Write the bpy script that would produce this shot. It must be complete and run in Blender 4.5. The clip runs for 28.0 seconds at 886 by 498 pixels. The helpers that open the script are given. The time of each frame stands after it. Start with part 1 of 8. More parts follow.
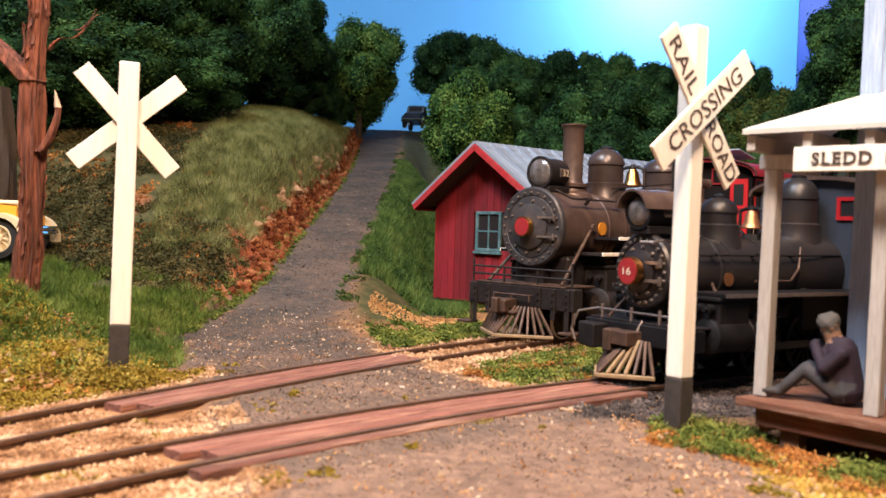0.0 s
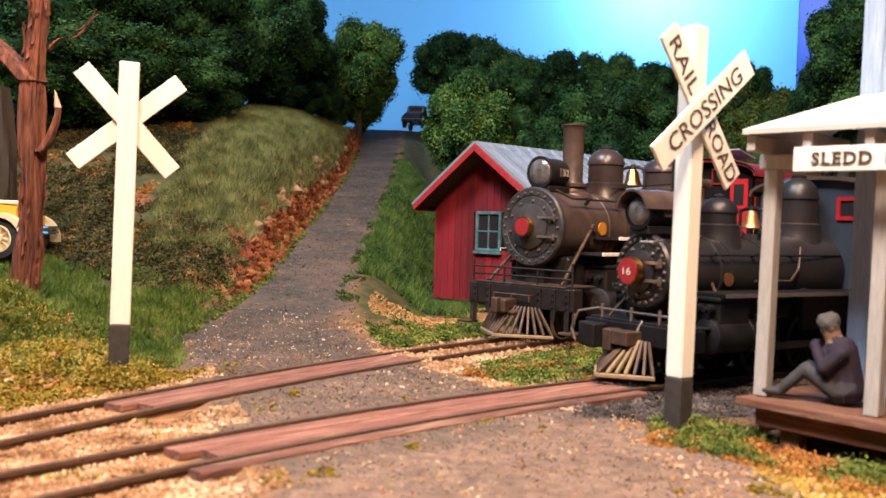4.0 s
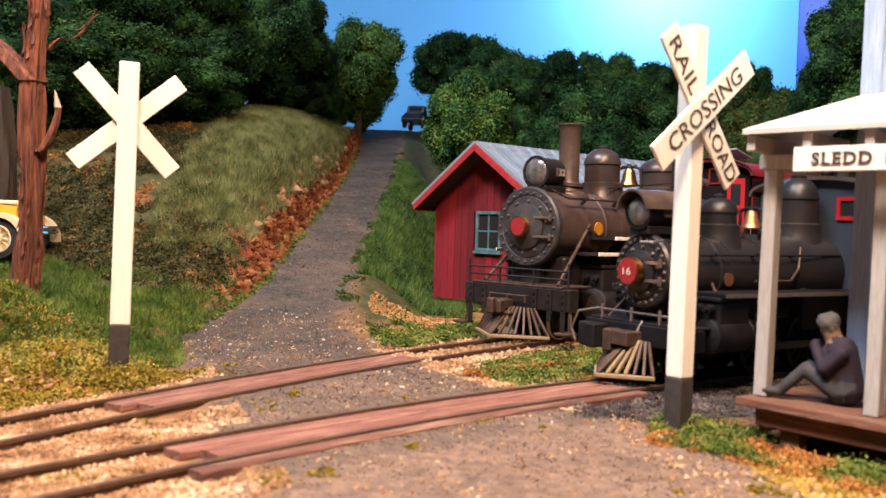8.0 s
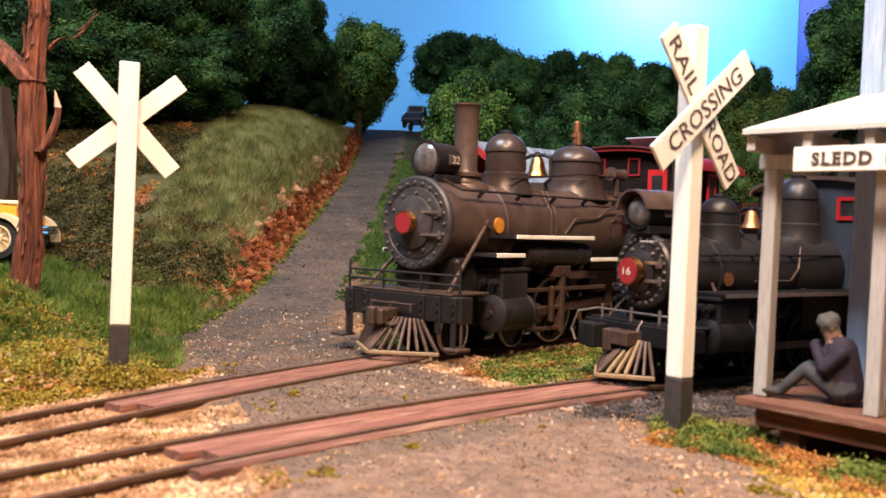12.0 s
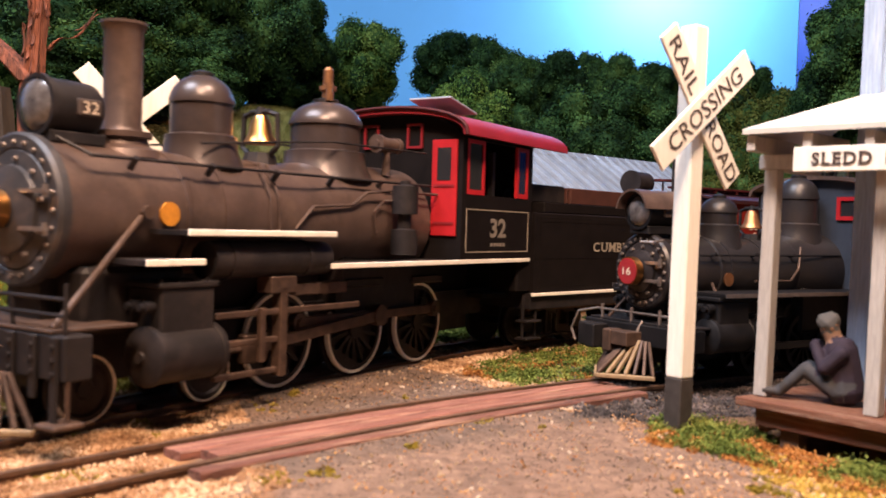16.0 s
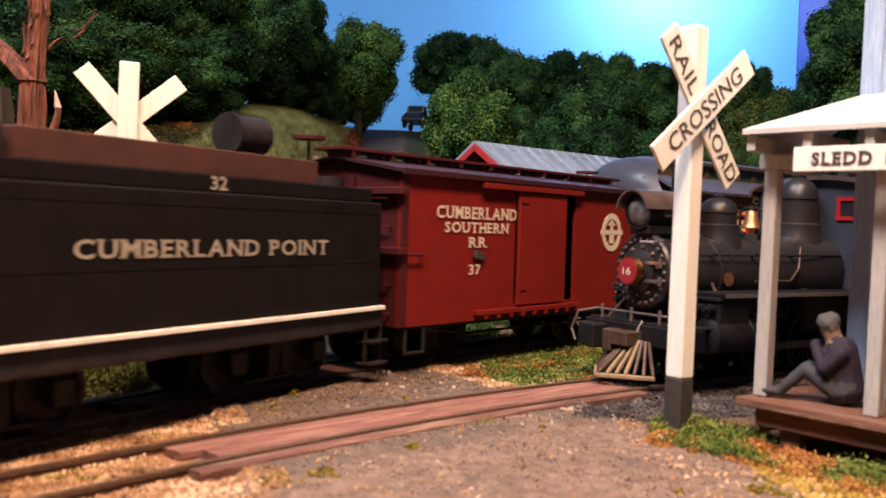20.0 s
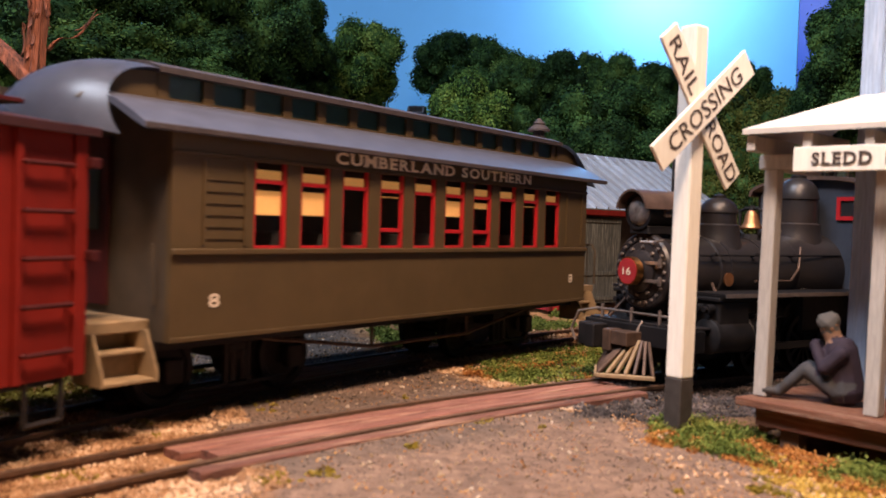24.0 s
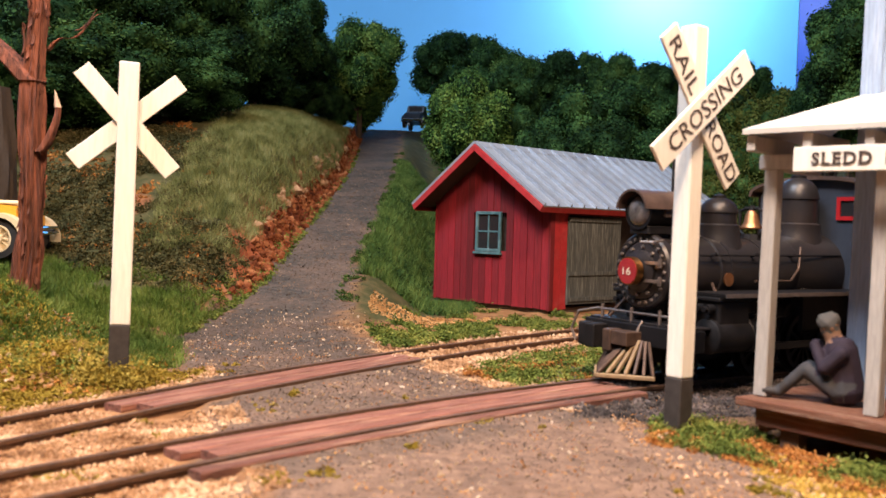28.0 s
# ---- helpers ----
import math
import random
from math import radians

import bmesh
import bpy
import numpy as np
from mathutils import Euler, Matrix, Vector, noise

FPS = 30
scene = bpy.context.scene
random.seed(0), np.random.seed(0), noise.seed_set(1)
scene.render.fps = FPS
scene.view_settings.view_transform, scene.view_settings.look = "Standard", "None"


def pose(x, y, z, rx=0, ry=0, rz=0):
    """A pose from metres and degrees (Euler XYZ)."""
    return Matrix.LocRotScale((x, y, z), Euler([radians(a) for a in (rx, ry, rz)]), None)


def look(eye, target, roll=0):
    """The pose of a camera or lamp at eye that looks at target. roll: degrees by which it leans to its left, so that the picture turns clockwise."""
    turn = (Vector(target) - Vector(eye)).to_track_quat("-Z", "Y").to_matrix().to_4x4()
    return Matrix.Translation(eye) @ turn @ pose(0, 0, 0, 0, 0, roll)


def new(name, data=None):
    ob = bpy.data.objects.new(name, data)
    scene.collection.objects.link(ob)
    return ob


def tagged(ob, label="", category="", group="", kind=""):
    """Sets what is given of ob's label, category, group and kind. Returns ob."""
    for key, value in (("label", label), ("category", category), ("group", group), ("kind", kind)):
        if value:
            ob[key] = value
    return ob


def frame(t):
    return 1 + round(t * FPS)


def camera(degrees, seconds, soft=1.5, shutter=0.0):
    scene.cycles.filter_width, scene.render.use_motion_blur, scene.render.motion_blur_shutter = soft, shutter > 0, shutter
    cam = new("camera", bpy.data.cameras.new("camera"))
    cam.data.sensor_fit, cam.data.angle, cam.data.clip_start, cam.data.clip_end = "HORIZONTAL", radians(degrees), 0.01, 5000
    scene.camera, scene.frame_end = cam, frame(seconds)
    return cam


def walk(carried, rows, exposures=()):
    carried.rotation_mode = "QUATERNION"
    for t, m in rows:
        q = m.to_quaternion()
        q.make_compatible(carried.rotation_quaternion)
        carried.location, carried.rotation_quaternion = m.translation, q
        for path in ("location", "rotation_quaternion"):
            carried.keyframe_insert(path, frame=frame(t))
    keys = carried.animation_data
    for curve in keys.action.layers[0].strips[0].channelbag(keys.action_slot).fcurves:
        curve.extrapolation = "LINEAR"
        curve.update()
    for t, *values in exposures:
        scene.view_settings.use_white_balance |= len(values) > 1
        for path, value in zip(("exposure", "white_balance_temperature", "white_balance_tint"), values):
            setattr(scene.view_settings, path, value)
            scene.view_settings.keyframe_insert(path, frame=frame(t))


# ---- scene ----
# A narrow-gauge model railway. Plan numbers are in units of 1/41 m: U turns them into metres.
U = 1 / 41
EYE = 1.719
cam = camera(52.2, 28.0, soft=1.5, shutter=0.5)
CAM_POSE = look((0, 0, EYE * U), (0, 10 * U, (EYE - 10 * math.tan(radians(1.456))) * U), 1.738)
cam.data.dof.use_dof, cam.data.dof.focus_distance, cam.data.dof.aperture_fstop = True, 0.48, 46
walk(cam, [(0, CAM_POSE), (28, CAM_POSE)], exposures=[(0, -0.24, 6500, 14), (12, -0.24, 6500, 14), (16, -0.28, 6550, 19), (18, -0.32, 6550, 20), (19.5, -0.44, 6550, 20), (21, -0.52, 6550, 20), (24, -0.60, 6550, 19), (27, -0.58, 6500, 16), (28, -0.34, 6500, 14)])

# ---- light: the layout room's lamps ----
world = bpy.data.worlds.new("world")
world.use_nodes = True
world.node_tree.nodes["Background"].inputs[0].default_value = (0.55, 0.7, 1.0, 1)
world.node_tree.nodes["Background"].inputs[1].default_value = 0.03
scene.world = world
scene.view_settings.exposure = 0.0


def lamp(name, kind, at, target, power, colour, size=0.1, size_y=None, angle=None):
    data = bpy.data.lights.new(name, kind)
    data.energy, data.color = power, colour
    if kind == "AREA":
        data.shape, data.size, data.size_y = "RECTANGLE", size, size_y or size
    else:
        data.shadow_soft_size = size
    if angle:
        data.spot_size, data.spot_blend = radians(angle), 0.6
    ob = new(name, data)
    ob.matrix_basis = look([c * U for c in at], [c * U for c in target])
    return ob


lamp("valance_lamp", "AREA", (4.9, 3.2, 19), (1.5, 8, 0), 3.7, (1.0, 0.74, 0.54), 0.08, 0.08)
lamp("valance_lamp", "AREA", (-0.5, -2.0, 16), (-3.6, 9, 0.6), 4.6, (1.0, 0.70, 0.46), 0.08, 0.08)
lamp("ceiling_lamp", "AREA", (-22, -3, 44), (3, 34, 4), 30, (0.78, 0.89, 1.0), 0.5, 0.3)
lamp("backdrop_lamp", "AREA", (15.0, 56.0, 21.5), (15.4, 64, 17.5), 3.0, (0.92, 0.97, 1.0), 0.06, 0.06)

# ---- shape helpers ----


def box(bm, x0, x1, y0, y1, z0, z1, bevel=0.0, taper=0.0):
    vs = [bm.verts.new((x, y, z)) for x, y, z in (
        (x0, y0, z0), (x1, y0, z0), (x1, y1, z0), (x0, y1, z0),
        (x0 + taper, y0 + taper, z1), (x1 - taper, y0 + taper, z1), (x1 - taper, y1 - taper, z1), (x0 + taper, y1 - taper, z1))]
    fs = [bm.faces.new([vs[i] for i in q]) for q in ((0, 3, 2, 1), (4, 5, 6, 7), (0, 1, 5, 4), (1, 2, 6, 5), (2, 3, 7, 6), (3, 0, 4, 7))]
    if bevel:
        edges = list({e for f in fs for e in f.edges})
        bmesh.ops.bevel(bm, geom=edges, offset=bevel, segments=1, affect="EDGES")
    return vs


def obox(bm, m, sx, sy, sz, bevel=0.0):
    """A box of that size about the origin, set by the matrix m."""
    b2 = bmesh.new()
    box(b2, -sx / 2, sx / 2, -sy / 2, sy / 2, -sz / 2, sz / 2, bevel)
    b2.transform(m)
    merge(bm, b2)


def merge(bm, other):
    index = {}
    for v in other.verts:
        index[v] = bm.verts.new(v.co)
    for f in other.faces:
        bm.faces.new([index[v] for v in f.verts])
    other.free()


def frame_to(p0, p1):
    d = Vector(p1) - Vector(p0)
    return Matrix.Translation(Vector(p0)) @ d.to_track_quat("Z", "Y").to_matrix().to_4x4(), d.length


def cyl(bm, p0, p1, r0, r1=None, n=14, caps=True):
    r1 = r0 if r1 is None else r1
    m, length = frame_to(p0, p1)
    rings = []
    for r, z in ((r0, 0), (r1, length)):
        rings.append([bm.verts.new(m @ Vector((r * math.cos(2 * math.pi * i / n), r * math.sin(2 * math.pi * i / n), z))) for i in range(n)])
    for i in range(n):
        bm.faces.new((rings[0][i], rings[0][(i + 1) % n], rings[1][(i + 1) % n], rings[1][i]))
    if caps:
        bm.faces.new(rings[0][::-1]), bm.faces.new(rings[1])


def lathe(bm, p0, p1, profile, n=24):
    """Turns (radius, distance) pairs about the axis from p0 towards p1."""
    m, _ = frame_to(p0, p1)
    last = None
    for r, z in profile:
        if r < 1e-5:
            ring = [bm.verts.new(m @ Vector((0, 0, z)))]
        else:
            ring = [bm.verts.new(m @ Vector((r * math.cos(2 * math.pi * i / n), r * math.sin(2 * math.pi * i / n), z))) for i in range(n)]
        if last:
            for i in range(n):
                j = (i + 1) % n
                if len(ring) == 1 and len(last) > 1:
                    bm.faces.new((last[i], last[j], ring[0]))
                elif len(last) == 1 and len(ring) > 1:
                    bm.faces.new((last[0], ring[j], ring[i]))
                elif len(ring) > 1:
                    bm.faces.new((last[i], last[j], ring[j], ring[i]))
        last = ring


def tube(bm, points, r, n=6):
    for a, b in zip(points, points[1:]):
        cyl(bm, a, b, r, r, n)
    for p in points[1:-1]:
        bmesh.ops.create_icosphere(bm, subdivisions=1, radius=r * 1.05, matrix=Matrix.Translation(p))


def prism(bm, outline, axis, a0, a1):
    """Extrudes an outline of pairs along an axis: x (pairs are y, z), y (x, z) or z (x, y)."""
    def at(p, a):
        return {"x": (a, p[0], p[1]), "y": (p[0], a, p[1]), "z": (p[0], p[1], a)}[axis]
    v0, v1 = [bm.verts.new(at(p, a0)) for p in outline], [bm.verts.new(at(p, a1)) for p in outline]
    n = len(outline)
    for i in range(n):
        bm.faces.new((v0[i], v0[(i + 1) % n], v1[(i + 1) % n], v1[i]))
    bm.faces.new(v0[::-1]), bm.faces.new(v1)


def mesh_of(name, bm, material, smooth=True):
    bmesh.ops.recalc_face_normals(bm, faces=bm.faces)
    bm.transform(Matrix.Scale(U, 4))
    me = bpy.data.meshes.new(name)
    bm.to_mesh(me)
    bm.free()
    for m in (material if isinstance(material, (list, tuple)) else [material]):
        me.materials.append(m)
    if smooth and len(me.polygons) > 6:
        me.shade_smooth()
        me.set_sharp_from_angle(angle=radians(32))
    return me


def part(name, bm, material, parent, label="", at=None, kind=""):
    ob = new(name, mesh_of(name, bm, material))
    ob.parent = parent
    if at:
        ob.location = Vector(at) * U
    return tagged(ob, label, kind=kind)


def alone(name, bm, material, label, category, group="", kind="", m=None):
    ob = new(name, mesh_of(name, bm, material))
    if m:
        ob.matrix_basis = m
    return tagged(ob, label, category, group, kind)


def place(x, y, z, rx=0, ry=0, rz=0):
    return pose(x * U, y * U, z * U, rx, ry, rz)


def thing(name, label, category, group="", m=None, kind=""):
    ob = new(name)
    ob.empty_display_size = 0.01
    if m:
        ob.matrix_basis = m
    return tagged(ob, label, category, group, kind)


def glyphs(text, weight):
    """The flat triangles of built-in letters: points and faces."""
    data = bpy.data.curves.new("letters", "FONT")
    data.body, data.align_x, data.align_y = text, "CENTER", "CENTER"
    data.size, data.extrude, data.offset, data.resolution_u = 1.0, 0.0, weight, 3
    tmp = new("letters", data)
    me = bpy.data.meshes.new_from_object(tmp.evaluated_get(bpy.context.evaluated_depsgraph_get()))
    bpy.data.objects.remove(tmp)
    return np.array([v.co[:2] for v in me.vertices]), [tuple(p.vertices) for p in me.polygons]


# where the stems of a capital end: share of its width, and top or bottom
STEMS = {"U": ((0.1, 1), (0.9, 1)), "M": ((0.1, 0), (0.9, 0), (0.1, 1), (0.9, 1)), "B": ((0.12, 0), (0.12, 1)), "E": ((0.14, 0), (0.14, 1)), "R": ((0.12, 0), (0.12, 1), (0.93, 0)),
         "L": ((0.14, 0), (0.14, 1)), "A": ((0.07, 0), (0.93, 0)), "N": ((0.1, 0), (0.1, 1), (0.9, 1)), "D": ((0.12, 0), (0.12, 1)), "P": ((0.12, 0), (0.12, 1)),
         "I": ((0.5, 0), (0.5, 1)), "T": ((0.5, 0),), "H": ((0.1, 0), (0.1, 1), (0.9, 0), (0.9, 1))}


def writing(name, text, height, material, parent, m, width=None, weight=0.0, depth=0.004, serif=False):
    """Built-in letters as a mesh: cap height and overall width in plan metres, upright in its own xz plane, facing -y. serif: slab feet on the stems."""
    if serif:
        points, faces, x = [], [], 0.0
        for ch in text:
            if ch == " ":
                x += 0.4
                continue
            co, fs = glyphs(ch, weight)
            lo, hi = co.min(0), co.max(0)
            faces += [tuple(len(points) + k for k in f) for f in fs]
            wide = hi[0] - lo[0]
            points += [(p[0] - lo[0] + x, (p[1] - lo[1]) / (hi[1] - lo[1])) for p in co]
            for at, end in STEMS.get(ch, ()):
                o, cx = len(points), x + at * wide
                points += [(cx - 0.14, end * 0.9), (cx + 0.14, end * 0.9), (cx + 0.14, end * 0.9 + 0.1), (cx - 0.14, end * 0.9 + 0.1)]
                faces.append((o, o + 1, o + 2, o + 3))
            x += wide + 0.13
        co = np.array(points)
    else:
        co, faces = glyphs(text, weight)
    lo, hi = co.min(0), co.max(0)
    sy = height / (hi[1] - lo[1])
    sx = width / (hi[0] - lo[0]) if width else sy
    mid = (lo + hi) / 2
    me = bpy.data.meshes.new(name)
    me.from_pydata([((p[0] - mid[0]) * sx * U, -depth * U, (p[1] - mid[1]) * sy * U) for p in co], [], faces)
    me.materials.append(material)
    ob = new(name, me)
    ob.parent, ob.matrix_basis = parent, m
    return tagged(ob, kind="stuff") if len(text) > 8 else ob


# ---- materials ----


def mat(name, colour, rough=0.7, metal=0.0, spec=0.4, grain=None, dark=0.7, light=1.2, stains=None, stain_colour=None, stain_amount=0.5,
        bump=0.0, bump_scale=40.0, streak=None, random=0.0, emit=None, emit_power=0.0, spots=None):
    """Principled paint with grain and stains; scales are in features per full-size metre."""
    m = bpy.data.materials.new(name)
    m.use_nodes = True
    nt = m.node_tree
    N, L = nt.nodes, nt.links
    b = N["Principled BSDF"]
    b.inputs["Roughness"].default_value, b.inputs["Metallic"].default_value = rough, metal
    b.inputs["Specular IOR Level"].default_value = spec
    tc = N.new("ShaderNodeTexCoord")
    mp = N.new("ShaderNodeMapping")
    mp.inputs["Scale"].default_value = [41 * s for s in (streak or (1, 1, 1))]
    L.new(tc.outputs["Object"], mp.inputs[0])
    col = None
    rgb = N.new("ShaderNodeRGB")
    rgb.outputs[0].default_value = (*colour, 1)
    col = rgb.outputs[0]
    if random:
        info = N.new("ShaderNodeObjectInfo")
        hsv = N.new("ShaderNodeHueSaturation")
        mr = N.new("ShaderNodeMapRange")
        mr.inputs[3].default_value, mr.inputs[4].default_value = 1 - random, 1 + random
        L.new(info.outputs["Random"], mr.inputs[0])
        L.new(mr.outputs[0], hsv.inputs["Value"])
        L.new(col, hsv.inputs["Color"])
        col = hsv.outputs[0]
    if grain:
        tx = N.new("ShaderNodeTexNoise")
        tx.inputs["Scale"].default_value, tx.inputs["Detail"].default_value, tx.inputs["Roughness"].default_value = grain, 6, 0.65
        L.new(mp.outputs[0], tx.inputs["Vector"])
        mr = N.new("ShaderNodeMapRange")
        mr.inputs[1].default_value, mr.inputs[2].default_value = 0.3, 0.7
        mr.inputs[3].default_value, mr.inputs[4].default_value = dark, light
        L.new(tx.outputs[0], mr.inputs[0])
        hsv = N.new("ShaderNodeHueSaturation")
        L.new(mr.outputs[0], hsv.inputs["Value"])
        L.new(col, hsv.inputs["Color"])
        col = hsv.outputs[0]
    if stains:
        tx = N.new("ShaderNodeTexNoise")
        tx.inputs["Scale"].default_value, tx.inputs["Detail"].default_value, tx.inputs["Roughness"].default_value = stains, 8, 0.7
        L.new(mp.outputs[0], tx.inputs["Vector"])
        mr = N.new("ShaderNodeMapRange")
        mr.inputs[1].default_value, mr.inputs[2].default_value = 0.5, 0.72
        mr.inputs[4].default_value = stain_amount
        L.new(tx.outputs[0], mr.inputs[0])
        mx = N.new("ShaderNodeMix")
        mx.data_type = "RGBA"
        L.new(mr.outputs[0], mx.inputs[0])
        L.new(col, mx.inputs[6])
        mx.inputs[7].default_value = (*stain_colour, 1)
        col = mx.outputs[2]
    if spots:
        vo = N.new("ShaderNodeTexVoronoi")
        vo.inputs["Scale"].default_value = spots[0] * 41
        L.new(tc.outputs["Object"], vo.inputs["Vector"])
        sp = N.new("ShaderNodeSeparateColor")
        L.new(vo.outputs["Color"], sp.inputs[0])
        mr = N.new("ShaderNodeMapRange")
        mr.inputs[3].default_value, mr.inputs[4].default_value = spots[1], spots[2]
        L.new(sp.outputs[0], mr.inputs[0])
        hsv = N.new("ShaderNodeHueSaturation")
        L.new(mr.outputs[0], hsv.inputs["Value"])
        L.new(col, hsv.inputs["Color"])
        col = hsv.outputs[0]
    L.new(col, b.inputs["Base Color"])
    if bump:
        tx = N.new("ShaderNodeTexNoise")
        tx.inputs["Scale"].default_value, tx.inputs["Detail"].default_value = bump_scale, 5
        L.new(mp.outputs[0], tx.inputs["Vector"])
        bp = N.new("ShaderNodeBump")
        bp.inputs["Strength"].default_value, bp.inputs["Distance"].default_value = bump, 0.02 * U * 2
        L.new(tx.outputs[0], bp.inputs["Height"])
        L.new(bp.outputs[0], b.inputs["Normal"])
    if emit:
        b.inputs["Emission Color"].default_value = (*emit, 1)
        b.inputs["Emission Strength"].default_value = emit_power
    return m


def leafy(name, a, b2, c, rough=0.75):
    """Foliage of three hues, varied leaf by leaf and over the crown."""
    m = bpy.data.materials.new(name)
    m.use_nodes = True
    N, L = m.node_tree.nodes, m.node_tree.links
    p = N["Principled BSDF"]
    p.inputs["Roughness"].default_value, p.inputs["Specular IOR Level"].default_value = rough, 0.08
    geo, tc = N.new("ShaderNodeNewGeometry"), N.new("ShaderNodeTexCoord")
    ramp = N.new("ShaderNodeValToRGB")
    ramp.color_ramp.elements[0].color, ramp.color_ramp.elements[1].color = (*a, 1), (*c, 1)
    ramp.color_ramp.elements.new(0.5).color = (*b2, 1)
    # coarse noise puts the light and shade of clumps into the hue
    tx = N.new("ShaderNodeTexNoise")
    tx.inputs["Scale"].default_value = 2.3 * 41
    L.new(tc.outputs["Object"], tx.inputs["Vector"])
    ad = N.new("ShaderNodeMath")
    ad.operation = "MULTIPLY_ADD"
    L.new(geo.outputs["Random Per Island"], ad.inputs[0])
    ad.inputs[1].default_value = 0.5
    sub = N.new("ShaderNodeMath")
    sub.operation = "MULTIPLY_ADD"
    sub.inputs[1].default_value, sub.inputs[2].default_value = 2.2, -0.85
    L.new(tx.outputs[0], sub.inputs[0])
    L.new(sub.outputs[0], ad.inputs[2])
    L.new(ad.outputs[0], ramp.inputs[0])
    info = N.new("ShaderNodeObjectInfo")
    hsv = N.new("ShaderNodeHueSaturation")
    mr = N.new("ShaderNodeMapRange")
    mr.inputs[3].default_value, mr.inputs[4].default_value = 0.7, 1.25
    L.new(info.outputs["Random"], mr.inputs[0])
    L.new(mr.outputs[0], hsv.inputs["Value"])
    L.new(ramp.outputs[0], hsv.inputs["Color"])
    L.new(hsv.outputs[0], p.inputs["Base Color"])
    return m


M = {}
M["rail"] = mat("rusty_rail", (0.11, 0.062, 0.04), 0.55, 0.3, grain=12, stains=6, stain_colour=(0.2, 0.1, 0.05), bump=0.2)
M["tie"] = mat("tie_wood", (0.09, 0.06, 0.045), 0.9, grain=10, streak=(1, 6, 6), random=0.3, bump=0.4)
M["plank"] = mat("crossing_plank", (0.16, 0.066, 0.048), 0.85, grain=4.5, streak=(0.4, 6, 6), dark=0.4, light=1.6, stains=2.0, stain_colour=(0.4, 0.25, 0.17), stain_amount=0.85, random=0.25, bump=0.5, bump_scale=14)
M["white_post"] = mat("white_painted_wood", (0.74, 0.715, 0.65), 0.65, grain=7, streak=(6, 6, 0.6), dark=0.92, light=1.06, stains=3, stain_colour=(0.5, 0.44, 0.36), stain_amount=0.35, bump=0.15)
M["grey_white"] = mat("weathered_white_wood", (0.43, 0.41, 0.385), 0.8, grain=8, streak=(7, 7, 0.7), dark=0.75, light=1.1, stains=2.5, stain_colour=(0.32, 0.29, 0.26), stain_amount=0.5, bump=0.25)
M["blue_grey"] = mat("blue_grey_wall_paint", (0.29, 0.39, 0.55), 0.8, grain=8, streak=(7, 7, 0.6), dark=0.75, light=1.15, stains=2.5, stain_colour=(0.5, 0.57, 0.68), stain_amount=0.5, bump=0.25)
M["black"] = mat("black_paint", (0.035, 0.03, 0.028), 0.6, grain=10, dark=0.7, light=1.4)
M["ink"] = mat("black_lettering", (0.05, 0.035, 0.03), 0.7)
M["pale"] = mat("cream_lettering", (0.6, 0.5, 0.4), 0.7, grain=20, dark=0.8, light=1.1)
M["gold"] = mat("faded_lettering", (0.32, 0.27, 0.21), 0.7, grain=20, dark=0.8, light=1.1)
M["letter"] = mat("bright_cream_lettering", (0.95, 0.84, 0.66), 0.7, grain=20, dark=0.85, light=1.1)
M["faded"] = mat("worn_lettering", (0.2, 0.17, 0.14), 0.7, grain=20, dark=0.7, light=1.2)
M["boiler"] = mat("weathered_boiler_black", (0.082, 0.054, 0.045), 0.4, 0.25, grain=3, dark=0.72, light=1.25, stains=1.6, stain_colour=(0.2, 0.135, 0.1), stain_amount=0.45, bump=0.05)
M["smokebox"] = mat("graphite_smokebox", (0.042, 0.04, 0.043), 0.48, 0.3, grain=5, dark=0.7, light=1.3, stains=3, stain_colour=(0.15, 0.11, 0.09), stain_amount=0.5)
M["engine_black"] = mat("engine_black", (0.016, 0.0135, 0.014), 0.5, 0.1, spec=0.25, grain=4, dark=0.7, light=1.4, stains=2, stain_colour=(0.055, 0.04, 0.034), stain_amount=0.5)
M["cab_black"] = mat("cab_black_paint", (0.008, 0.0062, 0.006), 0.6, spec=0.08, grain=3, dark=0.75, light=1.3)
M["rust_steel"] = mat("rusty_machinery", (0.075, 0.046, 0.034), 0.55, 0.4, grain=8, dark=0.6, light=1.3, stains=4, stain_colour=(0.13, 0.075, 0.05), stain_amount=0.5)
M["steel"] = mat("worn_steel", (0.25, 0.21, 0.19), 0.4, 0.7, grain=9, dark=0.7, light=1.2)
M["white_edge"] = mat("white_edge_paint", (0.82, 0.77, 0.68), 0.5, grain=9, dark=0.8, light=1.05)
M["tyre"] = mat("white_tyre_paint", (0.88, 0.84, 0.75), 0.55, grain=8, dark=0.75, light=1.08, stains=4, stain_colour=(0.3, 0.2, 0.13), stain_amount=0.4)
M["red"] = mat("bright_red_paint", (0.38, 0.014, 0.018), 0.42, grain=6, dark=0.85, light=1.1)
M["plate_red"] = mat("dull_red_enamel", (0.24, 0.016, 0.02), 0.5, grain=6, dark=0.85, light=1.1)
M["cab_red"] = mat("cab_red_paint", (0.2, 0.014, 0.018), 0.4, grain=4, dark=0.85, light=1.12, stains=3, stain_colour=(0.12, 0.02, 0.022), stain_amount=0.35)
M["brass"] = mat("brass", (0.58, 0.28, 0.09), 0.3, 1.0, grain=6, dark=0.75, light=1.1)
M["bronze"] = mat("dull_bronze", (0.36, 0.17, 0.08), 0.4, 0.8, grain=6)
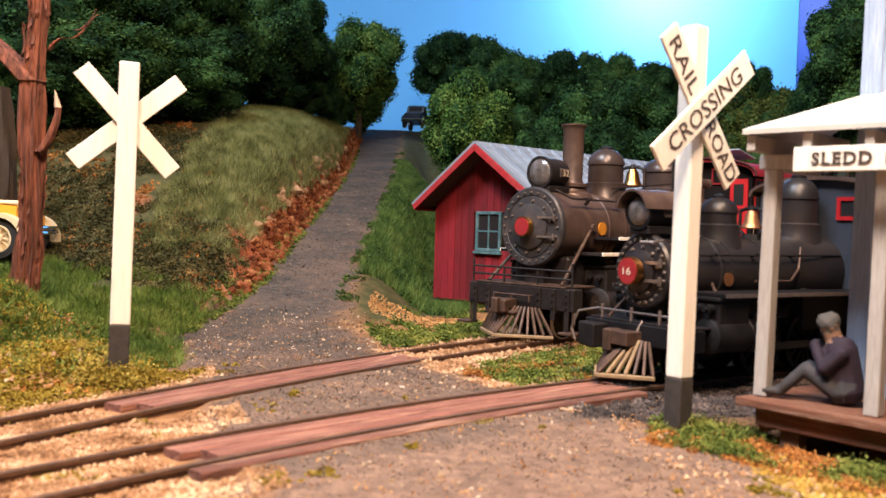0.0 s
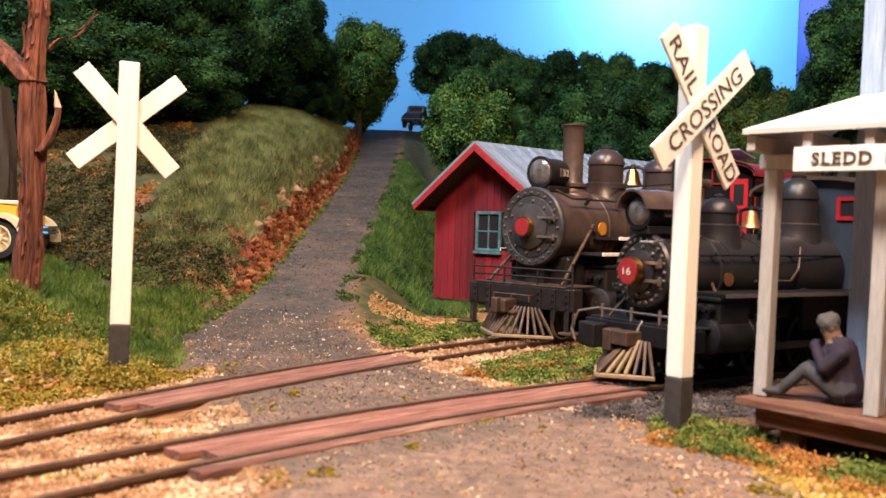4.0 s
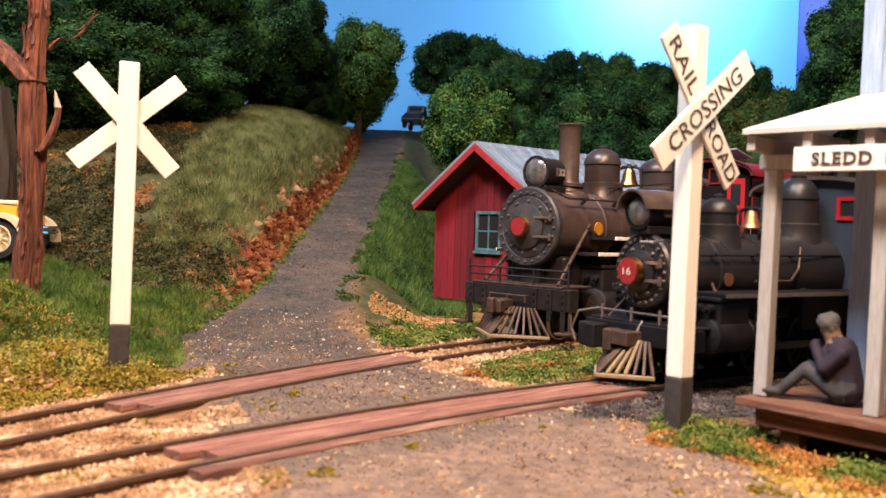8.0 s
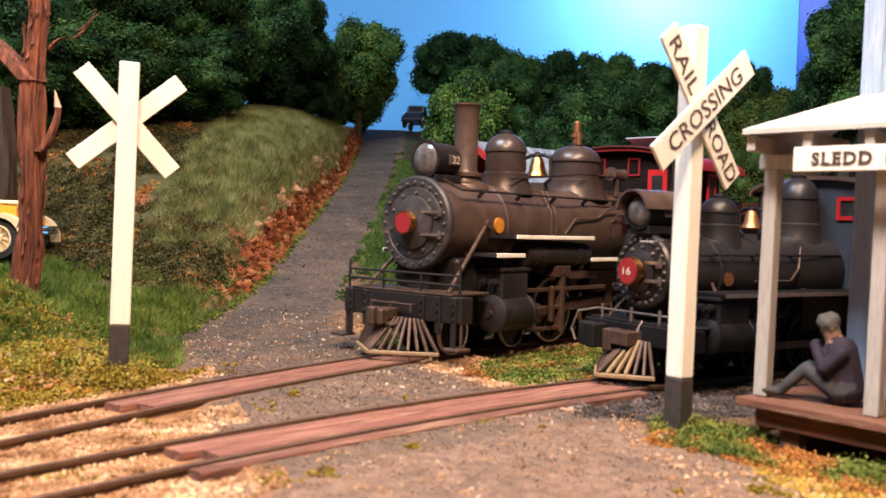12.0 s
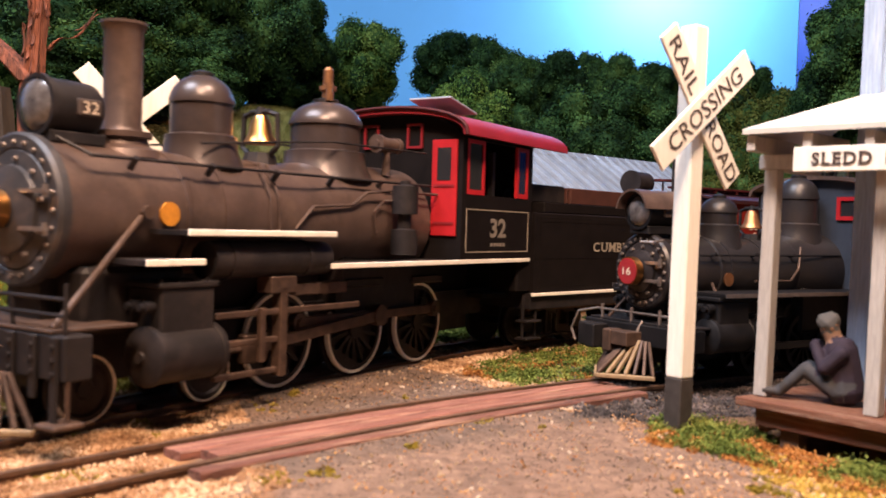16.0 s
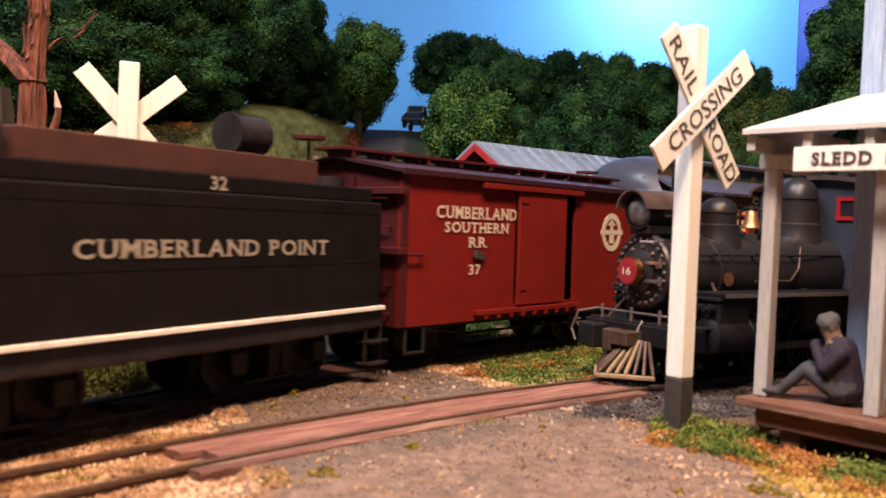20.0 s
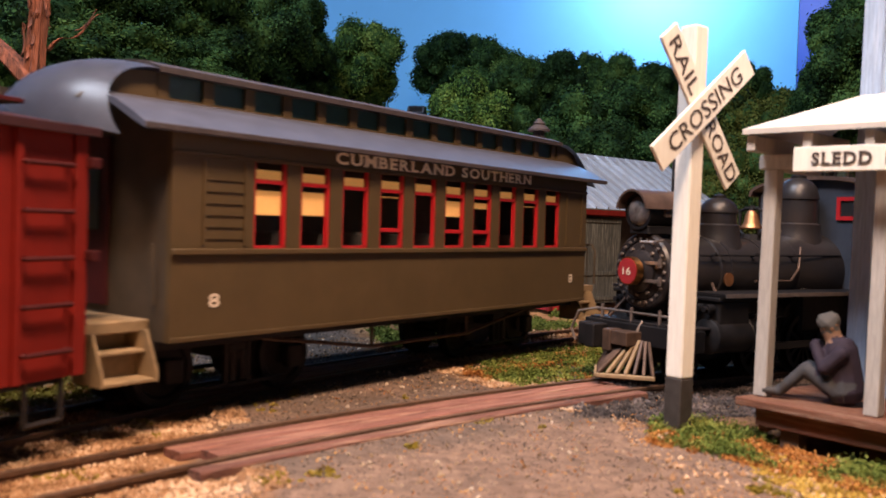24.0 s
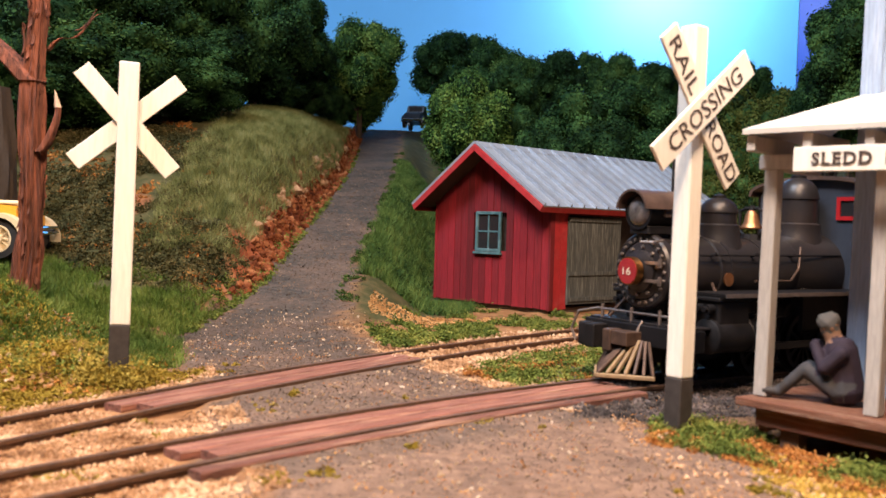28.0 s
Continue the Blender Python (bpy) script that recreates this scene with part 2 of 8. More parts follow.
M["orange"] = mat("orange_badge", (0.5, 0.2, 0.02), 0.5, grain=14)
M["glass"] = mat("dark_glass", (0.02, 0.02, 0.022), 0.08, 0.0, 0.6)
M["lens"] = mat("lamp_lens", (0.09, 0.083, 0.083), 0.2, 0.0, 0.7, grain=9, dark=0.4, light=1.6)
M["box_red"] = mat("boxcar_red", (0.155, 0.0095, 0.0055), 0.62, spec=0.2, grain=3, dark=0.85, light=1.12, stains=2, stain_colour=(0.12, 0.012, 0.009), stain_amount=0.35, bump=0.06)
M["box_dark"] = mat("boxcar_dark_red", (0.05, 0.007, 0.008), 0.62, spec=0.2, grain=4, dark=0.8, light=1.2)
M["box_roof"] = mat("boxcar_roof_paint", (0.032, 0.008, 0.009), 0.5, spec=0.4, grain=4, dark=0.8, light=1.2)
M["coach"] = mat("coach_olive_brown", (0.07, 0.046, 0.021), 0.5, spec=0.3, grain=2.5, dark=0.88, light=1.1, stains=2, stain_colour=(0.1, 0.06, 0.03), stain_amount=0.3)
M["coach_roof"] = mat("coach_roof_grey", (0.075, 0.082, 0.115), 0.32, grain=4, dark=0.8, light=1.15)
M["coach_roof_edge"] = mat("coach_roof_edge", (0.05, 0.04, 0.042), 0.5, grain=4)
M["clerestory"] = mat("clerestory_green", (0.014, 0.045, 0.04), 0.3, grain=5)
# the blinds glow by themselves; no lamp stands inside the coach
M["blind"] = mat("glowing_amber_blind", (0.5, 0.27, 0.09), 0.7, emit=(1.0, 0.47, 0.12), emit_power=0.42)
M["tan"] = mat("tan_step_paint", (0.24, 0.165, 0.09), 0.65, grain=6)
# engine 16's boiler colour, darkened to hold the shade beside the porch
M["boiler_dark"] = mat("shaded_boiler_black", (0.02, 0.018, 0.0195), 0.38, 0.2, grain=3, dark=0.72, light=1.25, stains=1.6, stain_colour=(0.05, 0.034, 0.027), stain_amount=0.4, bump=0.05)
M["dome"] = mat("dome_paint", (0.052, 0.038, 0.035), 0.32, 0.25, grain=3, dark=0.75, light=1.25, stains=1.6, stain_colour=(0.11, 0.075, 0.06), stain_amount=0.4, bump=0.05)
# darker copy of engine_black with engine 16's shade put into the colour
M["shaded_black"] = mat("shaded_engine_black", (0.008, 0.0075, 0.0085), 0.55, 0.05, spec=0.2, grain=4, dark=0.7, light=1.5, stains=2, stain_colour=(0.025, 0.02, 0.018), stain_amount=0.4)
M["coal"] = mat("coal", (0.015, 0.015, 0.017), 0.5, grain=14, dark=0.5, light=1.6, bump=1.0, bump_scale=9)
M["coal_shiny"] = mat("shiny_coal", (0.05, 0.05, 0.055), 0.25, grain=10, dark=0.4, light=2.0)
M["rust_board"] = mat("rusty_coal_board", (0.055, 0.017, 0.011), 0.7, grain=4, dark=0.75, light=1.2)
M["shed_red"] = mat("weathered_barn_red", (0.18, 0.007, 0.013), 0.8, grain=6, streak=(9, 9, 0.5), dark=0.6, light=1.3, stains=3.2, stain_colour=(0.17, 0.045, 0.05), stain_amount=0.3, random=0.42, bump=0.3, bump_scale=9)
M["shed_trim"] = mat("shed_trim_lit_side_red", (0.33, 0.018, 0.022), 0.7, grain=7, dark=0.8, light=1.15, stains=3, stain_colour=(0.36, 0.12, 0.12), stain_amount=0.3)
M["tin"] = mat("galvanised_roof_sheet", (0.29, 0.34, 0.41), 0.42, 0.3, grain=5, streak=(1, 1, 1), dark=0.8, light=1.12, stains=2.5, stain_colour=(0.17, 0.15, 0.14), stain_amount=0.5, random=0.12)
M["teal"] = mat("teal_window_paint", (0.055, 0.125, 0.14), 0.7, grain=8, dark=0.7, light=1.4, stains=4, stain_colour=(0.25, 0.3, 0.3), stain_amount=0.4)
M["door_grey"] = mat("weathered_grey_green_door", (0.065, 0.072, 0.07), 0.85, grain=6, streak=(8, 8, 0.6), dark=0.6, light=1.35, stains=3, stain_colour=(0.35, 0.36, 0.33), stain_amount=0.5, random=0.12, bump=0.3)
M["roof_white"] = mat("white_canvas_roof", (0.5, 0.48, 0.45), 0.7, grain=4, dark=0.9, light=1.05, stains=2, stain_colour=(0.55, 0.5, 0.44), stain_amount=0.4)
M["porch_wood"] = mat("porch_red_brown_wood", (0.16, 0.062, 0.034), 0.8, grain=5, streak=(0.6, 7, 7), dark=0.6, light=1.3, stains=3, stain_colour=(0.42, 0.3, 0.22), stain_amount=0.5, random=0.15, bump=0.4)
M["bark"] = mat("red_brown_bark", (0.13, 0.042, 0.023), 0.8, grain=3.2, streak=(5, 5, 0.4), dark=0.12, light=2.3, stains=0.9, stain_colour=(0.028, 0.015, 0.012), stain_amount=0.85, bump=1.0, bump_scale=9)
M["trunk"] = mat("dark_trunk", (0.05, 0.035, 0.025), 0.9, grain=8, streak=(4, 4, 1), bump=0.5)
M["yellow"] = mat("yellow_car_paint", (0.72, 0.36, 0.035), 0.35, spec=0.5, grain=3, dark=0.92, light=1.05)
M["cream"] = mat("cream_car_paint", (0.72, 0.58, 0.36), 0.35, grain=3, dark=0.92, light=1.05)
M["navy"] = mat("dark_blue_cloth_top", (0.02, 0.022, 0.04), 0.6, grain=8)
M["chrome"] = mat("chrome", (0.75, 0.74, 0.72), 0.15, 1.0)
M["rubber"] = mat("tyre_rubber", (0.02, 0.02, 0.02), 0.8, grain=10)
M["truck_blue"] = mat("dark_truck_paint", (0.015, 0.028, 0.05), 0.4, grain=6)
M["figure"] = mat("painted_figurine", (0.022, 0.014, 0.026), 0.8, grain=8)
# ---- the lie of the land ----
FAR_C, FAR_R = Vector((29.74, -10.772)), 37.738
NEAR_C, NEAR_R = Vector((18.041, -11.004)), 26.59
GAUGE = 0.672


def on_track(s, c=FAR_C, r=FAR_R, y=0.0):
    """The point at arc length s of a track, y metres towards the inside of its curve."""
    a = math.pi - s / r
    return Vector((c.x + (r - y) * math.cos(a), c.y + (r - y) * math.sin(a)))


def soft(x, k=0.5):
    return k * math.log1p(math.exp(min(60, x / k)))


def step(a, b, x):
    t = min(1, max(0, (x - a) / (b - a)))
    return t * t * (3 - 2 * t)


def road_left(y):
    return -3.42 - 0.45 * step(17.5, 13.5, y) + 0.37 * soft(13.2 - y, 0.5) - 0.85 * step(28, 50, y)


def road_right(y):
    return -1.66 + 0.3 * step(16.5, 13.5, y) + 0.60 * soft(13.2 - y, 0.5) - 0.7 * step(30, 50, y)


def road_z(y):
    return 0.194 * soft(y - 14.2, 0.6) - 0.194 * soft(y - 51, 0.5)


def rough(x, y, k, seed=0.0):
    return noise.noise((x * k, y * k, seed))


def ground_z(x, y, fine=True):
    zr = road_z(y) - 0.03
    base = -0.10
    # grassy gully and wooded hill on the side away from the depot
    toe = 16.3 + 0.55 * max(0.0, -3.6 - x)
    gully = 0.19 * soft(y - 12.0, 0.5) * step(-3.4, -4.6, x)
    hill = 2.0 * (1 - 0.5 * step(27, 45, y)) * (1 - math.exp(-max(0, y - toe) / 4.0)) + 0.10 * max(0, -6 - x) * step(18, 24, y)
    mound = 1.0 * math.exp(-(((x + 6.1) / 1.25) ** 2 + ((y - 11.3) / 1.3) ** 2)) + 0.32 * math.exp(-(((x + 3.9) / 0.9) ** 2 + ((y - 10.0) / 0.6) ** 2))
    left = max(gully + hill, -0.1) + mound - 0.08
    wob = 0.35 * rough(x, y, 0.9, 3.1)
    d = road_left(y) - x + wob * step(15, 18, y)
    ease = 0.28 + 0.3 * step(26, 42, y)
    cut = step(0.0, 0.38, d) * (1 - ease) + step(0.3, 2.2 + 0.9 * step(26, 42, y), d) * ease
    right = base + 0.27 * soft(y - 24.5, 0.8)
    e = x - road_right(y)
    fall = step(0.05, 1.5, e)
    if d > 0:
        z = zr + (left - zr) * cut if y > 13.2 else base + (left - base) * step(0, 1.2, d)
        if y <= 13.2:
            z = max(z, -0.1)
    elif e > 0:
        z = zr + (right - zr) * fall
    else:
        z = zr
    if fine:
        k = 1.0 if (d > 0.1 or e > 0.3) else 0.25
        z += k * (0.05 * rough(x, y, 2.1) + 0.03 * rough(x, y, 6.0, 5.0))
        if d > 0.05 and y > 15:
            c = step(0, 0.15, d) * step(0.9, 0.4, d)
            z += c * (0.34 * rough(x, y, 2.2, 8.0) + 0.24 * abs(rough(x, y, 5.0, 2.0)) + 0.1 * rough(x, y, 9.0, 2.0))
    # track beds
    p = Vector((x, y))
    for c, r in ((FAR_C, FAR_R), (NEAR_C, NEAR_R)):
        off = abs((p - c).length - r)
        if off < 2.2 and y < 30:
            bed = (-0.075 if d > 0.05 or e > 0.35 else -0.032) + (0.012 * rough(x, y, 7.0) if fine else 0)
            z = bed + (z - bed) * step(0.8, 1.9, off)
    return z


def zones(x, y):
    """How far the ground is gravel road, grass and bare red earth."""
    j = 0.4 * rough(x, y, 1.5, 9.0) + 0.3 * rough(x, y, 5.0, 4.0) + 0.2 * rough(x, y, 11.0, 4.0)
    d, e = road_left(y) - x, x - road_right(y)
    wide = 0.9 * step(9.5, 6.0, y)
    road = step(0.3, -0.1, d + j * (0.25 if y > 16 else 1.0)) * step(0.3 + wide, -0.3 + wide, e + j)
    dirt = step(0.0, 0.15, d) * step(0.95, 0.45, d + 1.4 * j) * step(15.3, 16.8, y)
    dirt = max(dirt, 0.6 * step(0.25, 0.4, rough(x, y, 0.8, 7.0)) * step(0.6, 1.5, d) * step(17, 18, y + 0.4 * (x + 4)) * step(24, 20, y))
    off = (Vector((x, y)) - NEAR_C).length - NEAR_R
    cinder = step(1.9, 1.4, abs(off)) * step(0.9, 1.5, x + j) * step(8.0, 8.5, y + 0.5 * j)
    road = max(road, cinder)
    grass = step(0.15, 0.5, d + j) * (1 - dirt) * step(9.2, 10.0, y + j - 0.25 * max(0.0, -3.5 - x)) + step(-0.05, 0.2, e + 0.6 * j) * step(14.4, 15.6, y + j) * step(0.9, 0.2, x - 0.25 * (y - 20))
    grass = max(grass, step(24, 26, y) * step(0.3, 1, e)) * (1 - cinder)
    fore = max(step(0.35, -0.45, off + 0.8 + 0.5 * j), 0.55 * step(13.5, 9.5, y + j)) * (1 - cinder)
    return road, min(1, grass), dirt, fore


def grid_lines(*runs):
    out = []
    for a, b, s in runs:
        out += list(np.arange(a, b - 1e-6, s))
    return out


def build_ground():
    xs = grid_lines((-46, -10, 0.9), (-10, 8, 0.11), (8, 52, 0.9)) + [52]
    ys = grid_lines((-32, 3.6, 1.6), (3.6, 24, 0.1), (24, 34, 0.16), (34, 66, 0.6)) + [66]
    verts, cols = [], []
    for y in ys:
        for x in xs:
            verts.append((x * U, y * U, ground_z(x, y) * U))
            cols += zones(x, y)
    n = len(xs)
    faces = [(j * n + i, j * n + i + 1, (j + 1) * n + i + 1, (j + 1) * n + i) for j in range(len(ys) - 1) for i in range(n - 1)]
    me = bpy.data.meshes.new("ground")
    me.from_pydata(verts, [], faces)
    me.shade_smooth()
    at = me.attributes.new("zone", "FLOAT_COLOR", "POINT")
    at.data.foreach_set("color", cols)
    me.materials.append(ground_material())
    return tagged(new("ground", me), "scenic ground of gravel road, ballast, red earth and turf", "ground", kind="structure")


def ground_material():
    m = bpy.data.materials.new("layout_ground")
    m.use_nodes = True
    N, L = m.node_tree.nodes, m.node_tree.links
    p = N["Principled BSDF"]
    p.inputs["Roughness"].default_value, p.inputs["Specular IOR Level"].default_value = 0.92, 0.2
    tc = N.new("ShaderNodeTexCoord")
    at = N.new("ShaderNodeAttribute")
    at.attribute_name = "zone"
    sep = N.new("ShaderNodeSeparateColor")
    L.new(at.outputs["Color"], sep.inputs[0])

    def noise_ramp(scale, stops, detail=8):
        tx = N.new("ShaderNodeTexNoise")
        tx.inputs["Scale"].default_value, tx.inputs["Detail"].default_value, tx.inputs["Roughness"].default_value = scale * 41, detail, 0.72
        L.new(tc.outputs["Object"], tx.inputs["Vector"])
        r = N.new("ShaderNodeValToRGB")
        for e, (pos, c) in zip((r.color_ramp.elements[0], r.color_ramp.elements[1]), (stops[0], stops[-1])):
            e.position, e.color = pos, (*c, 1)
        for pos, c in stops[1:-1]:
            r.color_ramp.elements.new(pos).color = (*c, 1)
        L.new(tx.outputs[0], r.inputs[0])
        return r.outputs[0]

    def mix(a, b, fac):
        x = N.new("ShaderNodeMix")
        x.data_type = "RGBA"
        L.new(fac, x.inputs[0]), L.new(a, x.inputs[6]), L.new(b, x.inputs[7])
        return x.outputs[2]

    earth = noise_ramp(3.0, [(0.3, (0.10, 0.045, 0.018)), (0.5, (0.23, 0.115, 0.05)), (0.7, (0.36, 0.21, 0.10))])
    road = noise_ramp(9.0, [(0.28, (0.021, 0.019, 0.018)), (0.45, (0.045, 0.04, 0.036)), (0.6, (0.074, 0.064, 0.056)), (0.76, (0.22, 0.17, 0.13))])
    grass = noise_ramp(2.2, [(0.3, (0.025, 0.028, 0.010)), (0.5, (0.055, 0.055, 0.02)), (0.7, (0.11, 0.085, 0.04))])
    dirt = noise_ramp(2.6, [(0.32, (0.03, 0.009, 0.005)), (0.46, (0.15, 0.04, 0.016)), (0.58, (0.26, 0.08, 0.033)), (0.74, (0.48, 0.26, 0.14))])
    tan = noise_ramp(7.0, [(0.28, (0.07, 0.045, 0.034)), (0.45, (0.135, 0.09, 0.068)), (0.6, (0.19, 0.125, 0.092)), (0.75, (0.36, 0.25, 0.18))])
    patches = noise_ramp(0.7, [(0.4, (0.0, 0.0, 0.0)), (0.65, (0.5, 0.5, 0.5))], 3)
    near = N.new("ShaderNodeMath")
    near.operation = "MULTIPLY_ADD"
    near.inputs[1].default_value = 0.8
    L.new(at.outputs["Alpha"], near.inputs[0])
    L.new(patches, near.inputs[2])
    road = mix(road, tan, near.outputs[0])
    c = mix(earth, road, sep.outputs[0])
    c = mix(c, grass, sep.outputs[1])
    c = mix(c, dirt, sep.outputs[2])
    L.new(c, p.inputs["Base Color"])
    tx = N.new("ShaderNodeTexNoise")
    tx.inputs["Scale"].default_value, tx.inputs["Detail"].default_value = 11 * 41, 8
    L.new(tc.outputs["Object"], tx.inputs["Vector"])
    bp = N.new("ShaderNodeBump")
    bp.inputs["Strength"].default_value, bp.inputs["Distance"].default_value = 0.5, 0.035 * U
    L.new(tx.outputs[0], bp.inputs["Height"])
    L.new(bp.outputs[0], p.inputs["Normal"])
    return m


build_ground()


# ---- room and painted backdrop ----
def wall_strip(name, x0, y0, x1, y1, z0, z1, thick, material, label):
    d = Vector((x1 - x0, y1 - y0))
    bm = bmesh.new()
    box(bm, 0, d.length, 0, thick, z0, z1)
    return alone(name, bm, material, label, "wall", kind="structure", m=place(x0, y0, 0, 0, 0, math.degrees(math.atan2(d.y, d.x))))


def build_room():
    sky = mat("painted_sky", (0.11, 0.42, 0.85), 0.6, spec=0.25, grain=0.05, dark=0.9, light=1.1)
    # the angled board's shade is put into its paint as a darker blue
    deep = mat("shaded_backdrop_paint", (0.006, 0.06, 0.38), 0.5, spec=0.3, grain=0.08, dark=0.8, light=1.2)
    wall_strip("backdrop_1", -46, 64, 24.5, 64, -6, 60, 0.6, sky, "sky-blue painted backdrop board behind the scenery")
    wall_strip("backdrop_2", 24.5, 63.9, 52, 40, -6, 60, 0.6, deep, "painted backdrop board set at an angle, its shade put into a deeper blue")
    wall_strip("backdrop_3", -50, 20, -46, 64, -6, 60, 0.6, sky, "sky-blue painted backdrop board at the end of the scenery")
    plaster = mat("room_plaster", (0.5, 0.47, 0.42), 0.9, grain=0.3, dark=0.9, light=1.05)
    floor_mat = mat("room_floor", (0.2, 0.16, 0.13), 0.7, grain=0.4)
    wall_strip("wall_north", -110, 90, 130, 90, -53, 62, 3, plaster, "plain plaster wall of the layout room")
    wall_strip("wall_south", 130, -110, -110, -110, -53, 62, 3, plaster, "plain plaster wall of the layout room")
    wall_strip("wall_west", -110, -110, -110, 90, -53, 62, 3, plaster, "plain plaster wall of the layout room")
    wall_strip("wall_east", 130, 90, 130, -110, -53, 62, 3, plaster, "plain plaster wall of the layout room")
    bm = bmesh.new()
    box(bm, -113, 133, -113, 93, -55, -53)
    alone("floor", bm, floor_mat, "plain floor of the layout room", "floor", kind="structure")
    bm = bmesh.new()
    box(bm, -113, 133, -113, 93, 62, 65)
    alone("ceiling", bm, plaster, "plain ceiling of the layout room", "ceiling", kind="structure")


build_room()


# ---- tracks ----
def sweep(bm, c, r, s0, s1, profile, ds=0.4):
    n = max(2, int((s1 - s0) / ds))
    last = None
    for i in range(n + 1):
        s = s0 + (s1 - s0) * i / n
        ring = []
        for y, z in profile:
            p = on_track(s, c, r, y)
            ring.append(bm.verts.new((p.x, p.y, z)))
        if last:
            for k in range(len(ring)):
                j = (k + 1) % len(ring)
                bm.faces.new((last[k], last[j], ring[j], ring[k]))
        else:
            bm.faces.new(ring)
        last = ring
    bm.faces.new(last[::-1])


def build_track(name, label, c, r, s0, s1, planks, outer):
    track = thing(name, label, "railway track")
    for side in (-1, 1):
        y = side * GAUGE / 2
        bm = bmesh.new()
        sweep(bm, c, r, s0, s1, [(y - 0.065, -0.13), (y + 0.065, -0.13), (y + 0.05, -0.105), (y + 0.018, -0.09), (y + 0.018, -0.04), (y + 0.03, -0.03), (y + 0.03, 0), (y - 0.03, 0), (y - 0.03, -0.03), (y - 0.018, -0.04), (y - 0.018, -0.09), (y - 0.05, -0.105)])
        part("rail", bm, M["rail"], track)
    bm = bmesh.new()
    box(bm, -0.11, 0.11, -0.85, 0.85, -0.26, -0.125, 0.012)
    me = mesh_of("tie", bm, M["tie"])
    s = s0 + 0.3
    while s < s1:
        if not planks[0] - 0.2 < s < planks[1] + 0.2:
            p = on_track(s, c, r)
            ob = new("tie", me)
            ob.parent = track
            ob.matrix_basis = place(p.x, p.y, random.uniform(-0.012, 0.008), 0, 0, 90 - math.degrees(s / r) + random.uniform(-2, 2))
        s += 0.52
    lanes = [(-0.245, -0.008), (0.0, 0.245)] + ([(0.39, 0.55)] if outer else [])
    for k, (a, b) in enumerate(lanes):
        bm = bmesh.new()
        sweep(bm, c, r, planks[0] + (0.0, 0.16, -0.2)[k], planks[1] - 0.05 * k, [(a + 0.01, -0.12), (b, -0.12), (b, -0.018), (b - 0.012, -0.006), (a + 0.022, -0.006), (a + 0.01, -0.018)])
        p = on_track(sum(planks) / 2, c, r)
        turn = 90 - math.degrees(sum(planks) / 2 / r)
        bm.transform(pose(p.x, p.y, 0, 0, 0, turn).inverted())
        part("plank", bm, M["plank"], track, "weathered red-brown crossing plank").matrix_basis = place(p.x, p.y, 0, 0, 0, turn)
    return track


build_track("main_track", "rusty narrow-gauge track curving over the road crossing", FAR_C, FAR_R, -24, 66, (19.88, 24.35), False)
build_track("siding_track", "rusty narrow-gauge siding with planked road crossing", NEAR_C, NEAR_R, 16.6, 40, (19.25, 24.55), True)
# ---- train motion ----
# arc length of the leading pilot wheel along the main track, time by time
RUN = [(0, 27.607), (7.1, 27.607), (7.5, 27.59), (8, 27.502), (8.5, 27.315), (9, 27.118), (9.5, 26.835), (10, 26.523), (10.5, 26.19), (11, 25.802),
       (11.5, 25.345), (12, 24.837), (12.5, 24.303), (14.5, 21.652), (15, 20.849), (15.5, 20.078), (16, 19.188), (16.5, 18.277), (17, 17.33),
       (17.5, 16.29), (18, 15.142), (18.5, 13.99), (19, 12.85), (19.5, 11.63), (20, 10.32), (20.5, 8.97), (21, 7.60), (21.5, 6.28),
       (23.5, 0.85), (24, -0.42), (24.5, -1.80), (25, -3.2), (25.5, -4.56), (26, -5.955), (26.5, -7.345), (27, -8.74), (28, -11.53)]


def run_at(t):
    for (t0, a), (t1, b) in zip(RUN, RUN[1:]):
        if t <= t1:
            i = RUN.index((t0, a))
            pa, pb = RUN[max(0, i - 1)], RUN[min(len(RUN) - 1, i + 2)]
            m0 = (b - pa[1]) / (t1 - pa[0]) if i else 0.0
            m1 = (pb[1] - a) / (pb[0] - t0)
            h = t1 - t0
            u = (t - t0) / h
            return (2 * u ** 3 - 3 * u * u + 1) * a + (u ** 3 - 2 * u * u + u) * h * m0 + (3 * u * u - 2 * u ** 3) * b + (u ** 3 - u * u) * h * m1
    return RUN[-1][1]


TIMES = [0.0, 4.0, 7.0] + [round(7.2 + 0.2 * i, 2) for i in range(104)] + [28.0]
FINE = [0.0, 4.0, 7.0] + [round(7.1 + 0.1 * i, 2) for i in range(209)] + [28.0]


def vehicle_pose(s, span, c=FAR_C, r=FAR_R):
    """Local x points forward, y to the side that faces the camera; the origin stands over the leading pivot."""
    a, b = on_track(s, c, r), on_track(s + span, c, r)
    return place(a.x, a.y, 0, 0, 0, math.degrees(math.atan2(a.y - b.y, a.x - b.x)))


VEHICLES, WHEELS, RODS, MAIN_RODS, CROSSHEADS = [], [], [], [], []
DRIVER_R = 0.5
FLIP = pose(0, 0, 0, 0, 0, 180)


